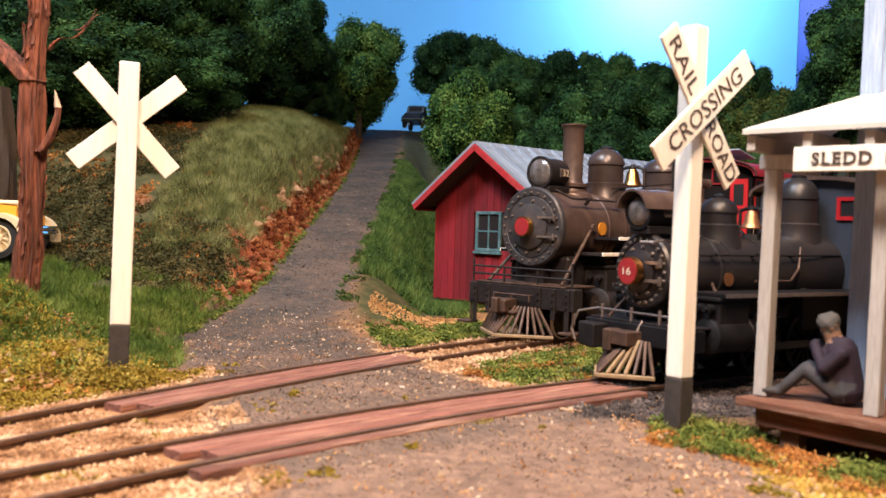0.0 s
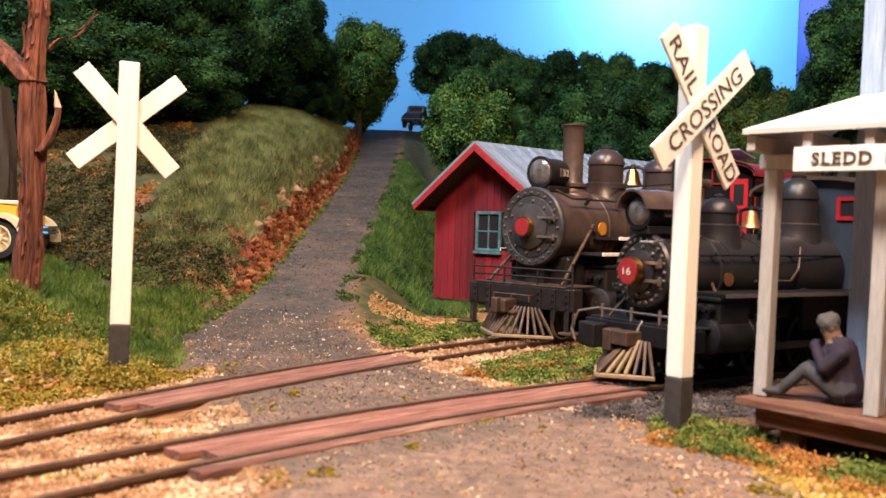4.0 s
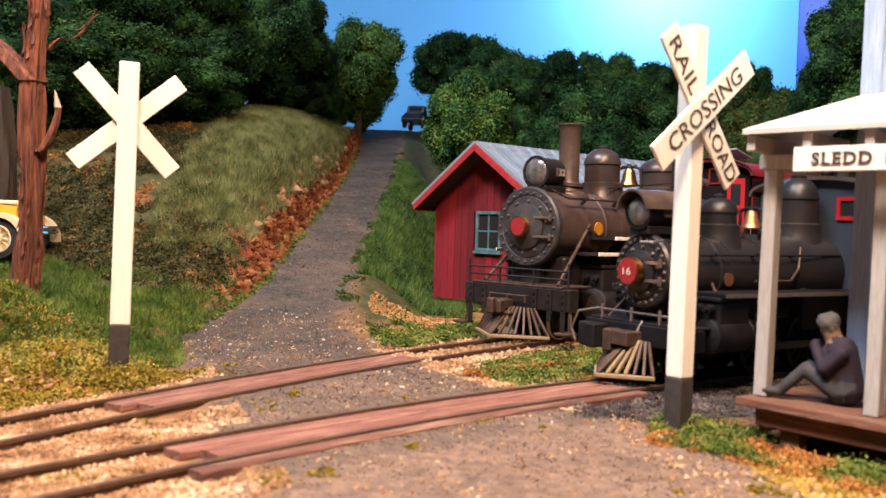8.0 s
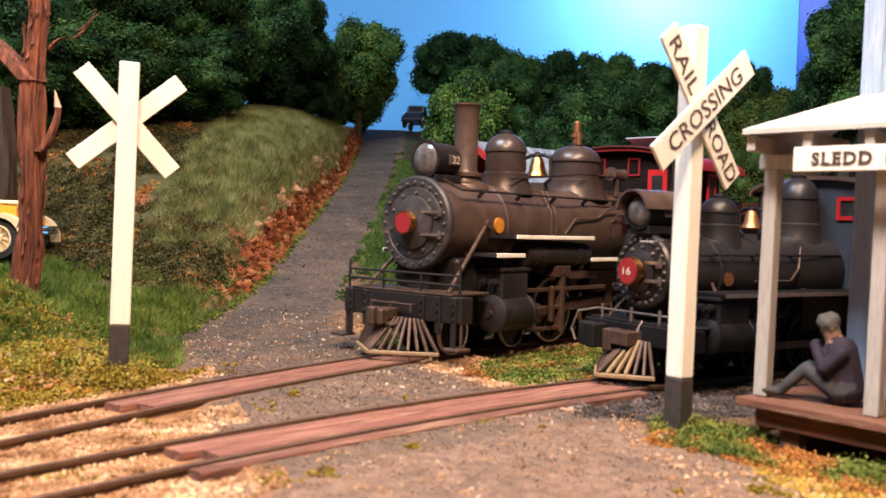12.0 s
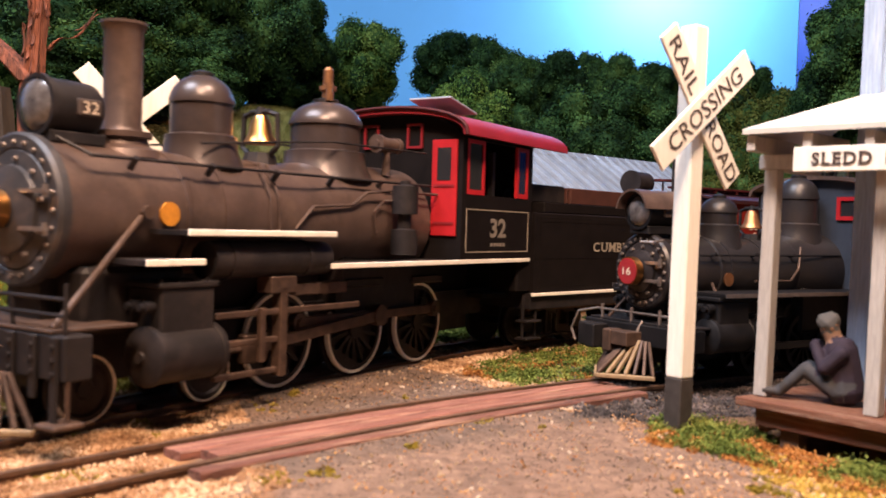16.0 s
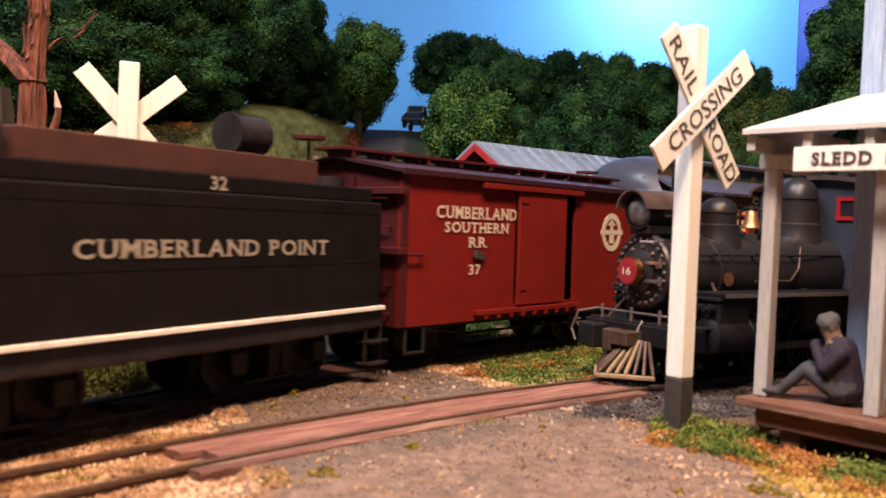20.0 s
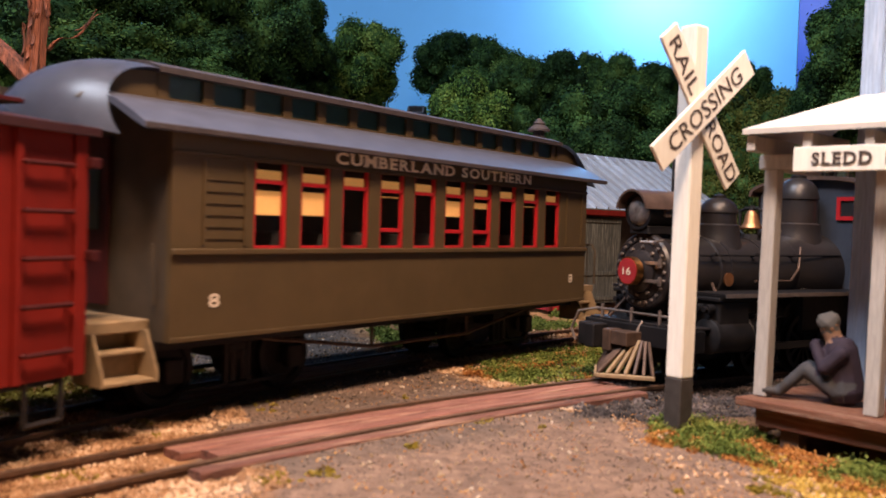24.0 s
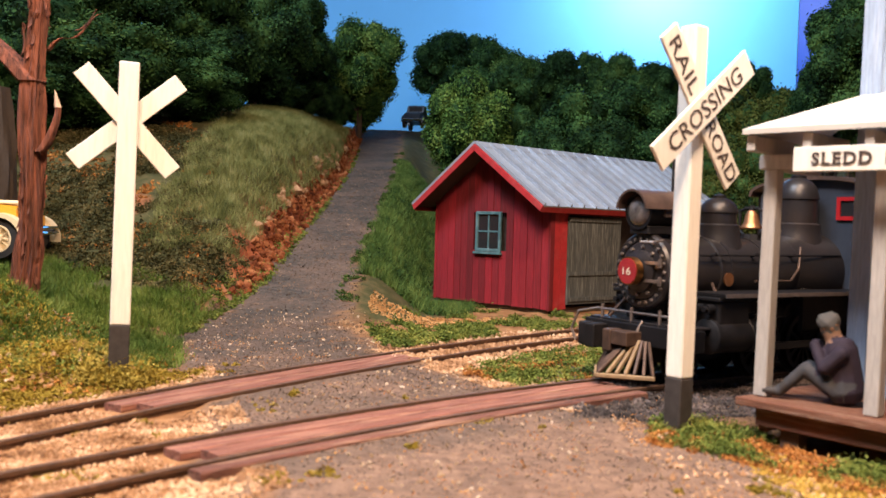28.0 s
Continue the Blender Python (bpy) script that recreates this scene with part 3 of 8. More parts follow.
# ---- parts shared by both engines and the cars ----
def add_wheelset(parent, x, r, spokes, white, moving, name="wheelset", axle_z=None, gauge=GAUGE):
    """An axle with two flanged, spoked wheels; turns about its own origin."""
    spoke_at = []
    bm = bmesh.new()
    cyl(bm, (0, -gauge / 2, 0), (0, gauge / 2, 0), 0.06, n=10)
    for side in (-1, 1):
        y0, y1 = side * (gauge / 2 - 0.035), side * (gauge / 2 + 0.055)
        lo, hi = min(y0, y1), max(y0, y1)
        cyl(bm, (0, side * (gauge / 2 - 0.06), 0), (0, side * (gauge / 2 - 0.03), 0), r + 0.025, n=32)
        if spokes:
            lathe(bm, (0, lo, 0), (0, hi, 0), [(r * 0.84, 0.0), (r * 0.99, 0.0), (r * 0.99, hi - lo), (r * 0.84, hi - lo), (r * 0.84, 0.0)], 32)
            cyl(bm, (0, lo, 0), (0, hi + 0.01, 0), r * 0.2, n=14)
            for k in range(spokes):
                a = 2 * math.pi * k / spokes
                spoke_at.append(Matrix.Translation((0, (lo + hi) / 2 * U, 0)) @ Matrix.Rotation(a, 4, "Y") @ Matrix.Translation((r * 0.52 * U, 0, 0)))
            prism(bm, [(r * 0.88 * math.cos(a), r * 0.88 * math.sin(a)) for a in np.linspace(math.pi - 0.75, math.pi + 0.75, 9)], "y", lo + 0.01, hi - 0.005)
            cyl(bm, (r * 0.48, lo, 0), (r * 0.48, hi + 0.02, 0), r * 0.17, n=12)
        else:
            lathe(bm, (0, lo if side < 0 else hi, 0), (0, hi if side < 0 else lo, 0), [(0, 0.0), (r * 0.25, 0.0), (r * 0.3, 0.02), (r * 0.72, 0.03), (r * 0.8, 0.0), (r * 0.99, 0.0), (r * 0.99, hi - lo)], 24)
    ws = part(name, bm, M["engine_black"], parent, at=(x, 0, r if axle_z is None else axle_z))
    if spoke_at:
        bm = bmesh.new()
        box(bm, -r * 0.34, r * 0.34, -0.025, 0.025, -r * 0.0425, r * 0.0425)
        spoke = mesh_of("spoke", bm, M["engine_black"])
        for m in spoke_at:
            ob = new("spoke", spoke)
            ob.parent, ob.matrix_basis = ws, m
    if white:
        for side in (-1, 1):
            bm = bmesh.new()
            a = side * (gauge / 2 + 0.05)
            lathe(bm, (0, a, 0), (0, a + side, 0), [(r * 0.92, 0.0), (r * 0.995, -0.04), (r * 1.0, 0.0), (r * 0.99, 0.012), (r * 0.93, 0.012), (r * 0.92, 0.0)], 40)
            part("tyre", bm, M["tyre"], ws, "white-painted tyre")
    if moving:
        WHEELS.append((ws, (x, 0, r if axle_z is None else axle_z), r))
    return ws


def bolt_ring(bm, c, radius, n, size, axis=(1, 0, 0), phase=0.0):
    for k in range(n):
        a = 2 * math.pi * k / n + phase
        p = Vector(c) + Vector((0, math.cos(a) * radius, math.sin(a) * radius))
        cyl(bm, p, p + Vector(axis) * size * 1.2, size, size * 0.8, 6)


def add_smokebox_front(parent, x, z, r, paint="smokebox", plate_r=0.235):
    bm = bmesh.new()
    lathe(bm, (x - 0.1, 0, z), (x, 0, z), [(r, 0), (r + 0.045, 0.0), (r + 0.045, 0.07), (r + 0.02, 0.1), (r * 0.86, 0.1), (r * 0.84, 0.085), (r * 0.82, 0.1), (r * 0.62, 0.115), (r * 0.6, 0.15), (r * 0.3, 0.2), (0, 0.21)], 40)
    part("smokebox_front", bm, M[paint], parent, "dark grey smokebox front with bolted ring")
    bm = bmesh.new()
    bolt_ring(bm, (x, 0, z), r * 0.93, 24, 0.021)
    bolt_ring(bm, (x + 0.01, 0, z), r * 0.7, 10, 0.024, phase=0.2)
    for dz in (-0.16, 0.16):
        obox(bm, Matrix.Translation((x + 0.06, r * 0.6, z + dz * r * 1.6)), 0.04, r * 0.6, 0.035)
        cyl(bm, (x + 0.05, r * 0.86, z + dz * r * 1.6 - 0.05), (x + 0.05, r * 0.86, z + dz * r * 1.6 + 0.05), 0.022, n=8)
    part("bolt_circle", bm, M["steel"], parent)
    bm = bmesh.new()
    cyl(bm, (x + 0.12, 0, z), (x + 0.215, 0, z), r * (plate_r + 0.035), n=28)
    plate = part("number_plate", bm, M["brass"], parent, "round brass-rimmed number plate")
    bm = bmesh.new()
    cyl(bm, (x + 0.21, 0, z), (x + 0.222, 0, z), r * plate_r, n=28)
    part("plate_face", bm, M["plate_red"], plate, "red enamel face")
    return plate


def add_stack(parent, x, z0, z1, r, paint="boiler"):
    bm = bmesh.new()
    lathe(bm, (x, 0, z0 - 0.12), (x, 0, z1), [(r * 1.85, 0), (r * 1.7, 0.07), (r * 1.3, 0.11), (r * 1.2, 0.17), (r * 1.42, 0.18), (r * 1.42, 0.23), (r * 1.0, 0.24), (r * 0.9, 0.28), (r * 0.93, z1 - z0 + 0.02), (r * 1.05, z1 - z0 + 0.07), (r * 1.12, z1 - z0 + 0.085), (r * 1.12, z1 - z0 + 0.11), (r * 0.88, z1 - z0 + 0.11), (r * 0.85, z1 - z0 - 0.3), (0, z1 - z0 - 0.3)], 32)
    part("smokestack", bm, M[paint], parent, "tall straight brown-black smokestack")


def add_dome(parent, x, z0, z1, r, low=False, paint="boiler"):
    h = z1 - z0
    bm = bmesh.new()
    prof = [(r * 1.42, -0.12), (r * 1.2, 0.06), (r * 1.16, 0.16), (r * 1.16, 0.2), (r, 0.22), (r, h * 0.62), (r * 1.06, h * 0.63), (r * 1.06, h * 0.67)]
    for k in range(1, 8):
        a = math.pi / 2 * k / 7
        prof.append((r * 1.02 * math.cos(a) if k < 7 else 0.0, h * 0.67 + h * 0.31 * math.sin(a)))
    lathe(bm, (x, 0, z0), (x, 0, z1), prof, 32)
    d = part("dome", bm, M[paint], parent, "brown-black steam dome" if not low else "brown-black sand dome")
    bm = bmesh.new()
    lathe(bm, (x, 0, z1 - 0.04), (x, 0, z1 + 0.3), [(r * 0.38, 0), (r * 0.38, 0.04), (r * 0.2, 0.06), (0, 0.075)], 14)
    part("dome_cap", bm, M["engine_black"], d)


def add_headlight(parent, x0, x1, z, r, visor=False):
    bm = bmesh.new()
    lathe(bm, (x0, 0, z), (x1, 0, z), [(0, 0), (r * 0.8, 0.0), (r * 0.95, 0.04), (r, 0.1), (r, x1 - x0 - 0.06), (r * 1.1, x1 - x0 - 0.05), (r * 1.1, x1 - x0), (r * 0.94, x1 - x0), (r * 0.9, x1 - x0 - 0.06), (0, x1 - x0 - 0.1)], 28)
    h = part("headlight", bm, M["engine_black"], parent, "black drum headlight on a bracket")
    bm = bmesh.new()
    lathe(bm, (x1 - 0.07, 0, z), (x1, 0, z), [(r * 0.95, 0.05), (r * 0.8, 0.085), (r * 0.45, 0.115), (0, 0.125)], 24)
    part("lens", bm, M["lens"], h, "clouded glass lens")
    bm = bmesh.new()
    box(bm, x0 + 0.08, x0 + 0.3, r * 0.9, r * 1.08, z - 0.07, z + 0.07, 0.01)
    part("number_box", bm, M["ink"], h)
    bm = bmesh.new()
    box(bm, x0 - 0.02, x1 - 0.02, -r * 0.8, r * 0.8, z - r - 0.07, z - r + 0.03, 0.012)
    box(bm, x0 + 0.1, x1 - 0.1, -r * 0.5, r * 0.5, z - r - 0.22, z - r - 0.06, 0.012)
    part("headlight_bracket", bm, M["engine_black"], parent)
    if visor:
        bm = bmesh.new()
        pts = [(r * 1.28 * math.cos(a), z + r * 1.28 * math.sin(a)) for a in np.linspace(0.1, math.pi - 0.1, 13)]
        pts += [(r * 1.16 * math.cos(a), z + r * 1.16 * math.sin(a)) for a in np.linspace(math.pi - 0.1, 0.1, 13)]
        prism(bm, pts, "x", x0 - 0.05, x1 + 0.12)
        part("visor", bm, M["boiler"], parent, "curved sheet-metal lamp visor")
    return h


def add_bell(parent, x, z, k=1.0):
    bm = bmesh.new()
    lathe(bm, (x, 0, z - 0.17 * k), (x, 0, z + 1), [(0.0, 0.03), (0.17 * k, 0.0), (0.175 * k, 0.02 * k), (0.13 * k, 0.1 * k), (0.105 * k, 0.24 * k), (0.07 * k, 0.3 * k), (0, 0.32 * k)], 20)
    b = part("bell", bm, M["brass"], parent, "polished brass bell")
    bm = bmesh.new()
    for s in (-1, 1):
        tube(bm, [(x, s * 0.12 * k, z - 0.3 * k), (x, s * 0.25 * k, z - 0.2 * k), (x, s * 0.24 * k, z + 0.13 * k), (x, s * 0.1 * k, z + 0.17 * k)], 0.028 * k)
    cyl(bm, (x, 0, z + 0.13 * k), (x, 0, z + 0.22 * k), 0.06 * k, 0.04 * k, 8)
    cyl(bm, (x, -0.14 * k, z + 0.17 * k), (x, 0.14 * k, z + 0.17 * k), 0.03 * k, 0.03 * k, 8)
    cyl(bm, (x, 0, z - 0.42 * k), (x, 0, z - 0.26 * k), 0.2 * k, 0.16 * k, 10)
    part("bell_yoke", bm, M["engine_black"], b)


def add_cowcatcher(parent, x_beam, x_tip, half, z_top, z_bot, bars, pale, vee):
    """A vee-shaped pilot: the toe bars run back from the point at x_tip on both sides."""
    for side in (-1, 1):
        bm = bmesh.new()
        m, n = frame_to((x_tip, 0, z_bot), (x_tip - vee * half, side * half, z_bot))
        obox(bm, m @ Matrix.Translation((0, 0, n / 2)), 0.06, 0.05, n, 0.01)
        part("toe_bar", bm, M["tan"], parent, "pale worn toe bar of the pilot")
    for k in range(bars):
        y = -half + 0.03 + (2 * half - 0.06) * k / (bars - 1)
        bm = bmesh.new()
        m, n = frame_to((x_tip - vee * abs(y) - 0.02, y, z_bot + 0.02), (x_beam + 0.05, y * 0.62, z_top))
        obox(bm, m @ Matrix.Translation((0, 0, n / 2)), 0.04, 0.045, n, 0.008)
        part("pilot_bar", bm, M["tan"] if k in pale else M["rust_steel"], parent)


def add_cylinder(parent, side, x0, x1, y, z, r, chest=0.24):
    bm = bmesh.new()
    yi, yo = side * (y - 0.3), side * (y + 0.12)
    lathe(bm, (x1, side * y, z), (x0, side * y, z), [(0, -0.03), (r * 0.35, -0.03), (r * 0.4, 0), (r, 0.0), (r, 0.05), (r * 0.95, 0.06), (r * 0.95, x0 - x1 - 0.06), (r, x0 - x1 - 0.05), (r * 1.0, x0 - x1), (r * 0.9, x0 - x1 + 0.015), (r * 0.2, x0 - x1 + 0.03), (r * 0.18, x0 - x1 + 0.06), (0, x0 - x1 + 0.06)], 30)
    c = part("cylinder", bm, M["engine_black"], parent, "black steam cylinder")
    bm = bmesh.new()
    lo, hi = min(yi, yo), max(yi, yo)
    box(bm, x1 + 0.06, x0 - 0.06, lo, hi, z + r * 0.55, z + r + chest - 0.04, 0.02)
    box(bm, x1 + 0.03, x0 - 0.03, lo - 0.01, hi + 0.02, z + r + chest - 0.05, z + r + chest, 0.012)
    for k in range(4):
        xx = x1 + 0.1 + (x0 - x1 - 0.2) * k / 3
        cyl(bm, (xx, hi - 0.06, z + r + chest), (xx, hi - 0.06, z + r + chest + 0.025), 0.02, n=6)
    for dy in (-0.16, 0.0):
        yy = hi - 0.1 + dy
        cyl(bm, (x0 - 0.07, yy, z + r + chest * 0.45), (x0 + 0.04, yy, z + r + chest * 0.45), 0.05, n=12)
        cyl(bm, (x0 + 0.04, yy, z + r + chest * 0.45), (x0 + 0.09, yy, z + r + chest * 0.45), 0.03, n=8)
    part("steam_chest", bm, M["engine_black"], c, "black boxed steam chest")


def rods_for(parent, side, xs, y, crank, head, phase, length):
    """Coupling rod, main rod and crosshead of one side, all in step with the drivers."""
    bm = bmesh.new()
    box(bm, xs[-1] - 0.02, xs[0] + 0.02, -0.03, 0.03, -0.055, 0.055, 0.012)
    for x in xs:
        cyl(bm, (x, -0.045, 0), (x, 0.045, 0), 0.1, n=14)
        cyl(bm, (x, side * 0.045, 0), (x, side * 0.07, 0), 0.05, n=8)
    ob = part("coupling_rod", bm, M["rust_steel"], parent, "rusty coupling rod")
    RODS.append((ob, (0, side * y, DRIVER_R), crank, phase))
    bm = bmesh.new()
    box(bm, 0, length, -0.03, 0.03, -0.06, 0.06, 0.012)
    cyl(bm, (0, -0.05, 0), (0, 0.05, 0), 0.12, n=14)
    cyl(bm, (length, -0.05, 0), (length, 0.05, 0), 0.09, n=12)
    ob = part("main_rod", bm, M["rust_steel"], parent, "rusty main rod")
    MAIN_RODS.append((ob, (xs[1], side * (y + 0.09), DRIVER_R), length, crank, phase))
    bm = bmesh.new()
    box(bm, -0.16, 0.16, -0.06, 0.06, -0.14, 0.14, 0.02)
    cyl(bm, (0.1, 0, 0), (head, 0, 0), 0.03, n=8)
    ob = part("crosshead", bm, M["rust_steel"], parent, "rusty crosshead and piston rod")
    CROSSHEADS.append((ob, (xs[1], side * (y + 0.09), DRIVER_R), length, crank, phase))


def arch(y, rise, z, n=10, flat=1.0):
    return [(y * math.cos(a), z + rise * math.sin(a) ** flat) for a in np.linspace(0, math.pi, n)]


def add_truck(parent, x, r, wheelbase, label, moving=True):
    bm = bmesh.new()
    for side in (-1, 1):
        y = side * (GAUGE / 2 + 0.17)
        for z, h in ((r + 0.22, 0.05), (r - 0.2, 0.04)):
            obox(bm, Matrix.Translation((0, y, z)), wheelbase + 0.3 if z > r else wheelbase - 0.2, 0.06, h, 0.008)
        for dx in (-1, 1):
            obox(bm, Matrix.Translation((dx * wheelbase / 2, y, r)), 0.2, 0.12, 0.24, 0.02)
            obox(bm, Matrix.Translation((dx * 0.14, y, r)), 0.05, 0.06, 0.44)
            cyl(bm, (dx * 0.06, y, r - 0.16), (dx * 0.06, y, r + 0.12), 0.055, n=8)
    obox(bm, Matrix.Translation((0, 0, r + 0.12)), 0.22, GAUGE + 0.4, 0.16, 0.01)
    t = part("truck", bm, M["engine_black"], parent, label, at=(x, 0, 0))
    for dx in (-1, 1):
        add_wheelset(t, dx * wheelbase / 2, r, 0, False, moving)
    return t


def add_coupler(parent, x, z, front):
    d = 1 if front else -1
    bm = bmesh.new()
    obox(bm, Matrix.Translation((x + d * 0.1, 0, z)), 0.3, 0.12, 0.12, 0.012)
    obox(bm, Matrix.Translation((x + d * 0.27, 0.03, z)), 0.16, 0.22, 0.22, 0.03)
    obox(bm, Matrix.Translation((x + d * 0.36, -0.05, z)), 0.14, 0.07, 0.2, 0.02)
    part("coupler", bm, M["rust_steel"], parent, "rusty knuckle coupler")


# ---- engine 32 ----
def build_engine():
    e = thing("steam_locomotive", "black ten-wheeled steam locomotive with red cab roof on the main track", "locomotive")
    z, r = 1.75, 0.58
    bm = bmesh.new()
    lathe(bm, (-4.62, 0, z), (0.4, 0, z), [(0, 0), (0.66, 0), (0.66, 1.0), (0.64, 1.5), (0.585, 2.1), (0.575, 3.7), (0.595, 3.71), (0.595, 3.75), (0.575, 3.76), (r, 5.02), (0, 5.02)], 48)
    part("boiler", bm, M["boiler"], e, "weathered brown-black boiler")
    for x in (-0.95, -1.35, -2.05, -2.75):
        bm = bmesh.new()
        rr = 0.59 if x > -2.5 else 0.6
        lathe(bm, (x - 0.03, 0, z), (x, 0, z), [(rr - 0.02, 0), (rr, 0), (rr, 0.06), (rr - 0.02, 0.06)], 44)
        part("boiler_band", bm, M["boiler"], e)
    plate = add_smokebox_front(e, 0.42, z, r)
    add_stack(e, -0.6, 2.36, 3.45, 0.185)
    add_headlight(e, -0.28, 0.25, 2.61, 0.235)
    writing("headlight_number", "32", 0.1, M["pale"], e, place(-0.09, 0.262, 2.61) @ FLIP, 0.15)
    add_dome(e, -1.52, 2.32, 3.14, 0.3, True, "dome")
    add_dome(e, -3.38, 2.32, 3.12, 0.4, False, "dome")
    add_bell(e, -2.33, 2.69)
    bm = bmesh.new()
    lathe(bm, (-3.38, 0.02, 3.12), (-3.38, 0.02, 4), [(0.07, 0), (0.07, 0.1), (0.1, 0.11), (0.1, 0.16), (0.06, 0.17), (0.06, 0.34), (0.03, 0.38), (0, 0.38)], 12)
    cyl(bm, (-3.29, 0.12, 3.1), (-3.29, 0.12, 3.3), 0.045, n=8)
    part("whistle", bm, M["bronze"], e, "dull bronze whistle and safety valve")
    bm = bmesh.new()
    cyl(bm, (-4.2, 0.4, 2.66), (-3.86, 0.4, 2.66), 0.085, n=16)
    cyl(bm, (-3.88, 0.4, 2.66), (-3.82, 0.4, 2.66), 0.11, n=16)
    cyl(bm, (-3.82, 0.4, 2.66), (-3.8, 0.4, 2.66), 0.05, n=12)
    cyl(bm, (-4.24, 0.4, 2.66), (-4.18, 0.4, 2.66), 0.1, n=16)
    cyl(bm, (-4.02, 0.4, 2.3), (-4.02, 0.4, 2.62), 0.05, n=8)
    part("turbo_generator", bm, M["boiler"], e, "small round turbo generator")
    # handrails along the boiler
    for s in (-1, 1):
        bm = bmesh.new()
        pts = [(0.3, s * 0.38, 2.33), (0.1, s * 0.55, 2.2), (-2.9, s * 0.58, 2.2), (-4.55, s * 0.68, 2.2)]
        tube(bm, pts, 0.016)
        tube(bm, [(-4.57, s * 0.6, 2.6), (-3.0, s * 0.42, 2.6), (-1.2, s * 0.36, 2.42)], 0.012)
        for x in (-0.3, -1.15, -2.0, -2.85, -3.7):
            tube(bm, [(x, s * 0.5, 2.12), (x, s * 0.585, 2.21)], 0.03)
        part("handrail", bm, M["engine_black"], e)
        bm = bmesh.new()
        tube(bm, [(-2.25, s * 0.6, 1.64), (-2.5, s * 0.62, 1.88), (-3.1, s * 0.655, 1.92), (-3.32, s * 0.67, 2.06), (-3.7, s * 0.69, 2.1), (-4.68, s * 0.71, 2.1)], 0.018)
        tube(bm, [(-3.5, s * 0.68, 1.62), (-3.44, s * 0.69, 1.86), (-3.6, s * 0.7, 1.98), (-3.82, s * 0.8, 2.0)], 0.014)
        for x in (-1.9, -2.02):
            tube(bm, [(x, s * 0.4, 2.28), (x, s * 0.585, 1.95), (x, s * 0.6, 1.62)], 0.016)
        part("pipe", bm, M["boiler"], e)
    for s in (-1, 1):
        bm = bmesh.new()
        cyl(bm, (-0.66, s * 0.56, z), (-0.66, s * 0.597, z), 0.105, n=18)
        part("builder_plate", bm, M["orange"], e, "round orange builder's badge")
        # running boards with pale edges
        for x0, x1, zz in ((-2.37, -0.47, 1.58), (-0.66, -0.05, 1.335), (-6.55, -2.3, 1.265)):
            bm = bmesh.new()
            box(bm, x0, x1, min(s * 0.5, s * 1.03), max(s * 0.5, s * 1.03), zz, zz + 0.04)
            b = part("running_board", bm, M["engine_black"], e)
            bm = bmesh.new()
            box(bm, x0, x1, min(s * 1.032, s * 1.055), max(s * 1.032, s * 1.055), zz - 0.005, zz + 0.05, 0.006)
            part("board_edge", bm, M["white_edge"], b, "white-painted running board edge")
        bm = bmesh.new()
        cyl(bm, (-0.85, s * 0.82, 1.36), (-2.4, s * 0.82, 1.36), 0.17, n=20)
        for x in (-1.1, -2.1):
            cyl(bm, (x, s * 0.82, 1.36), (x + 0.05, s * 0.82, 1.36), 0.182, n=20)
        part("air_tank", bm, M["engine_black"], e, "black air reservoir under the running board")
        bm = bmesh.new()
        tube(bm, [(0.55, s * 0.74, 0.86), (-0.42, s * 0.56, 1.76)], 0.03, 8)
        cyl(bm, (-0.42, s * 0.52, 1.76), (-0.42, s * 0.62, 1.76), 0.06, n=8)
        part("smokebox_brace", bm, M["rust_steel"], e)
    # compound air pump
    for z0, z1, rr in ((1.38, 1.66, 0.15), (1.66, 1.84, 0.08), (1.84, 2.16, 0.15)):
        bm = bmesh.new()
        prof = [(0, 0)]
        for k in range(21):
            zz = (z1 - z0) * k / 20
            prof.append((rr + (0.004 if k % 2 == 0 and z0 < 1.5 else 0.0), zz))
        lathe(bm, (-3.82, 0.84, z0), (-3.82, 0.84, z1), prof + [(rr * 0.4, z1 - z0 + 0.02), (rr * 0.4, z1 - z0 + 0.06), (0, z1 - z0 + 0.06)], 20)
        part("air_pump_cylinder", bm, M["engine_black"], e, "ribbed vertical air pump beside the firebox")
    # firebox and frames
    bm = bmesh.new()
    box(bm, -4.6, -3.1, -0.5, 0.5, 0.62, 1.5, 0.05)
    box(bm, -6.5, 0.5, -0.3, -0.22, 0.5, 0.85)
    box(bm, -6.5, 0.5, 0.22, 0.3, 0.5, 0.85)
    box(bm, -0.9, 0.15, -0.55, 0.55, 0.75, 1.3, 0.05)
    box(bm, -6.3, 0.3, -0.19, 0.19, 0.3, 1.2)
    for x in (-2.27, -3.54, -4.8):
        for s in (-1, 1):
            obox(bm, Matrix.Translation((x, s * 0.5, 1.05)), 0.7, 0.06, 0.1, 0.02)
    part("frame", bm, M["engine_black"], e)
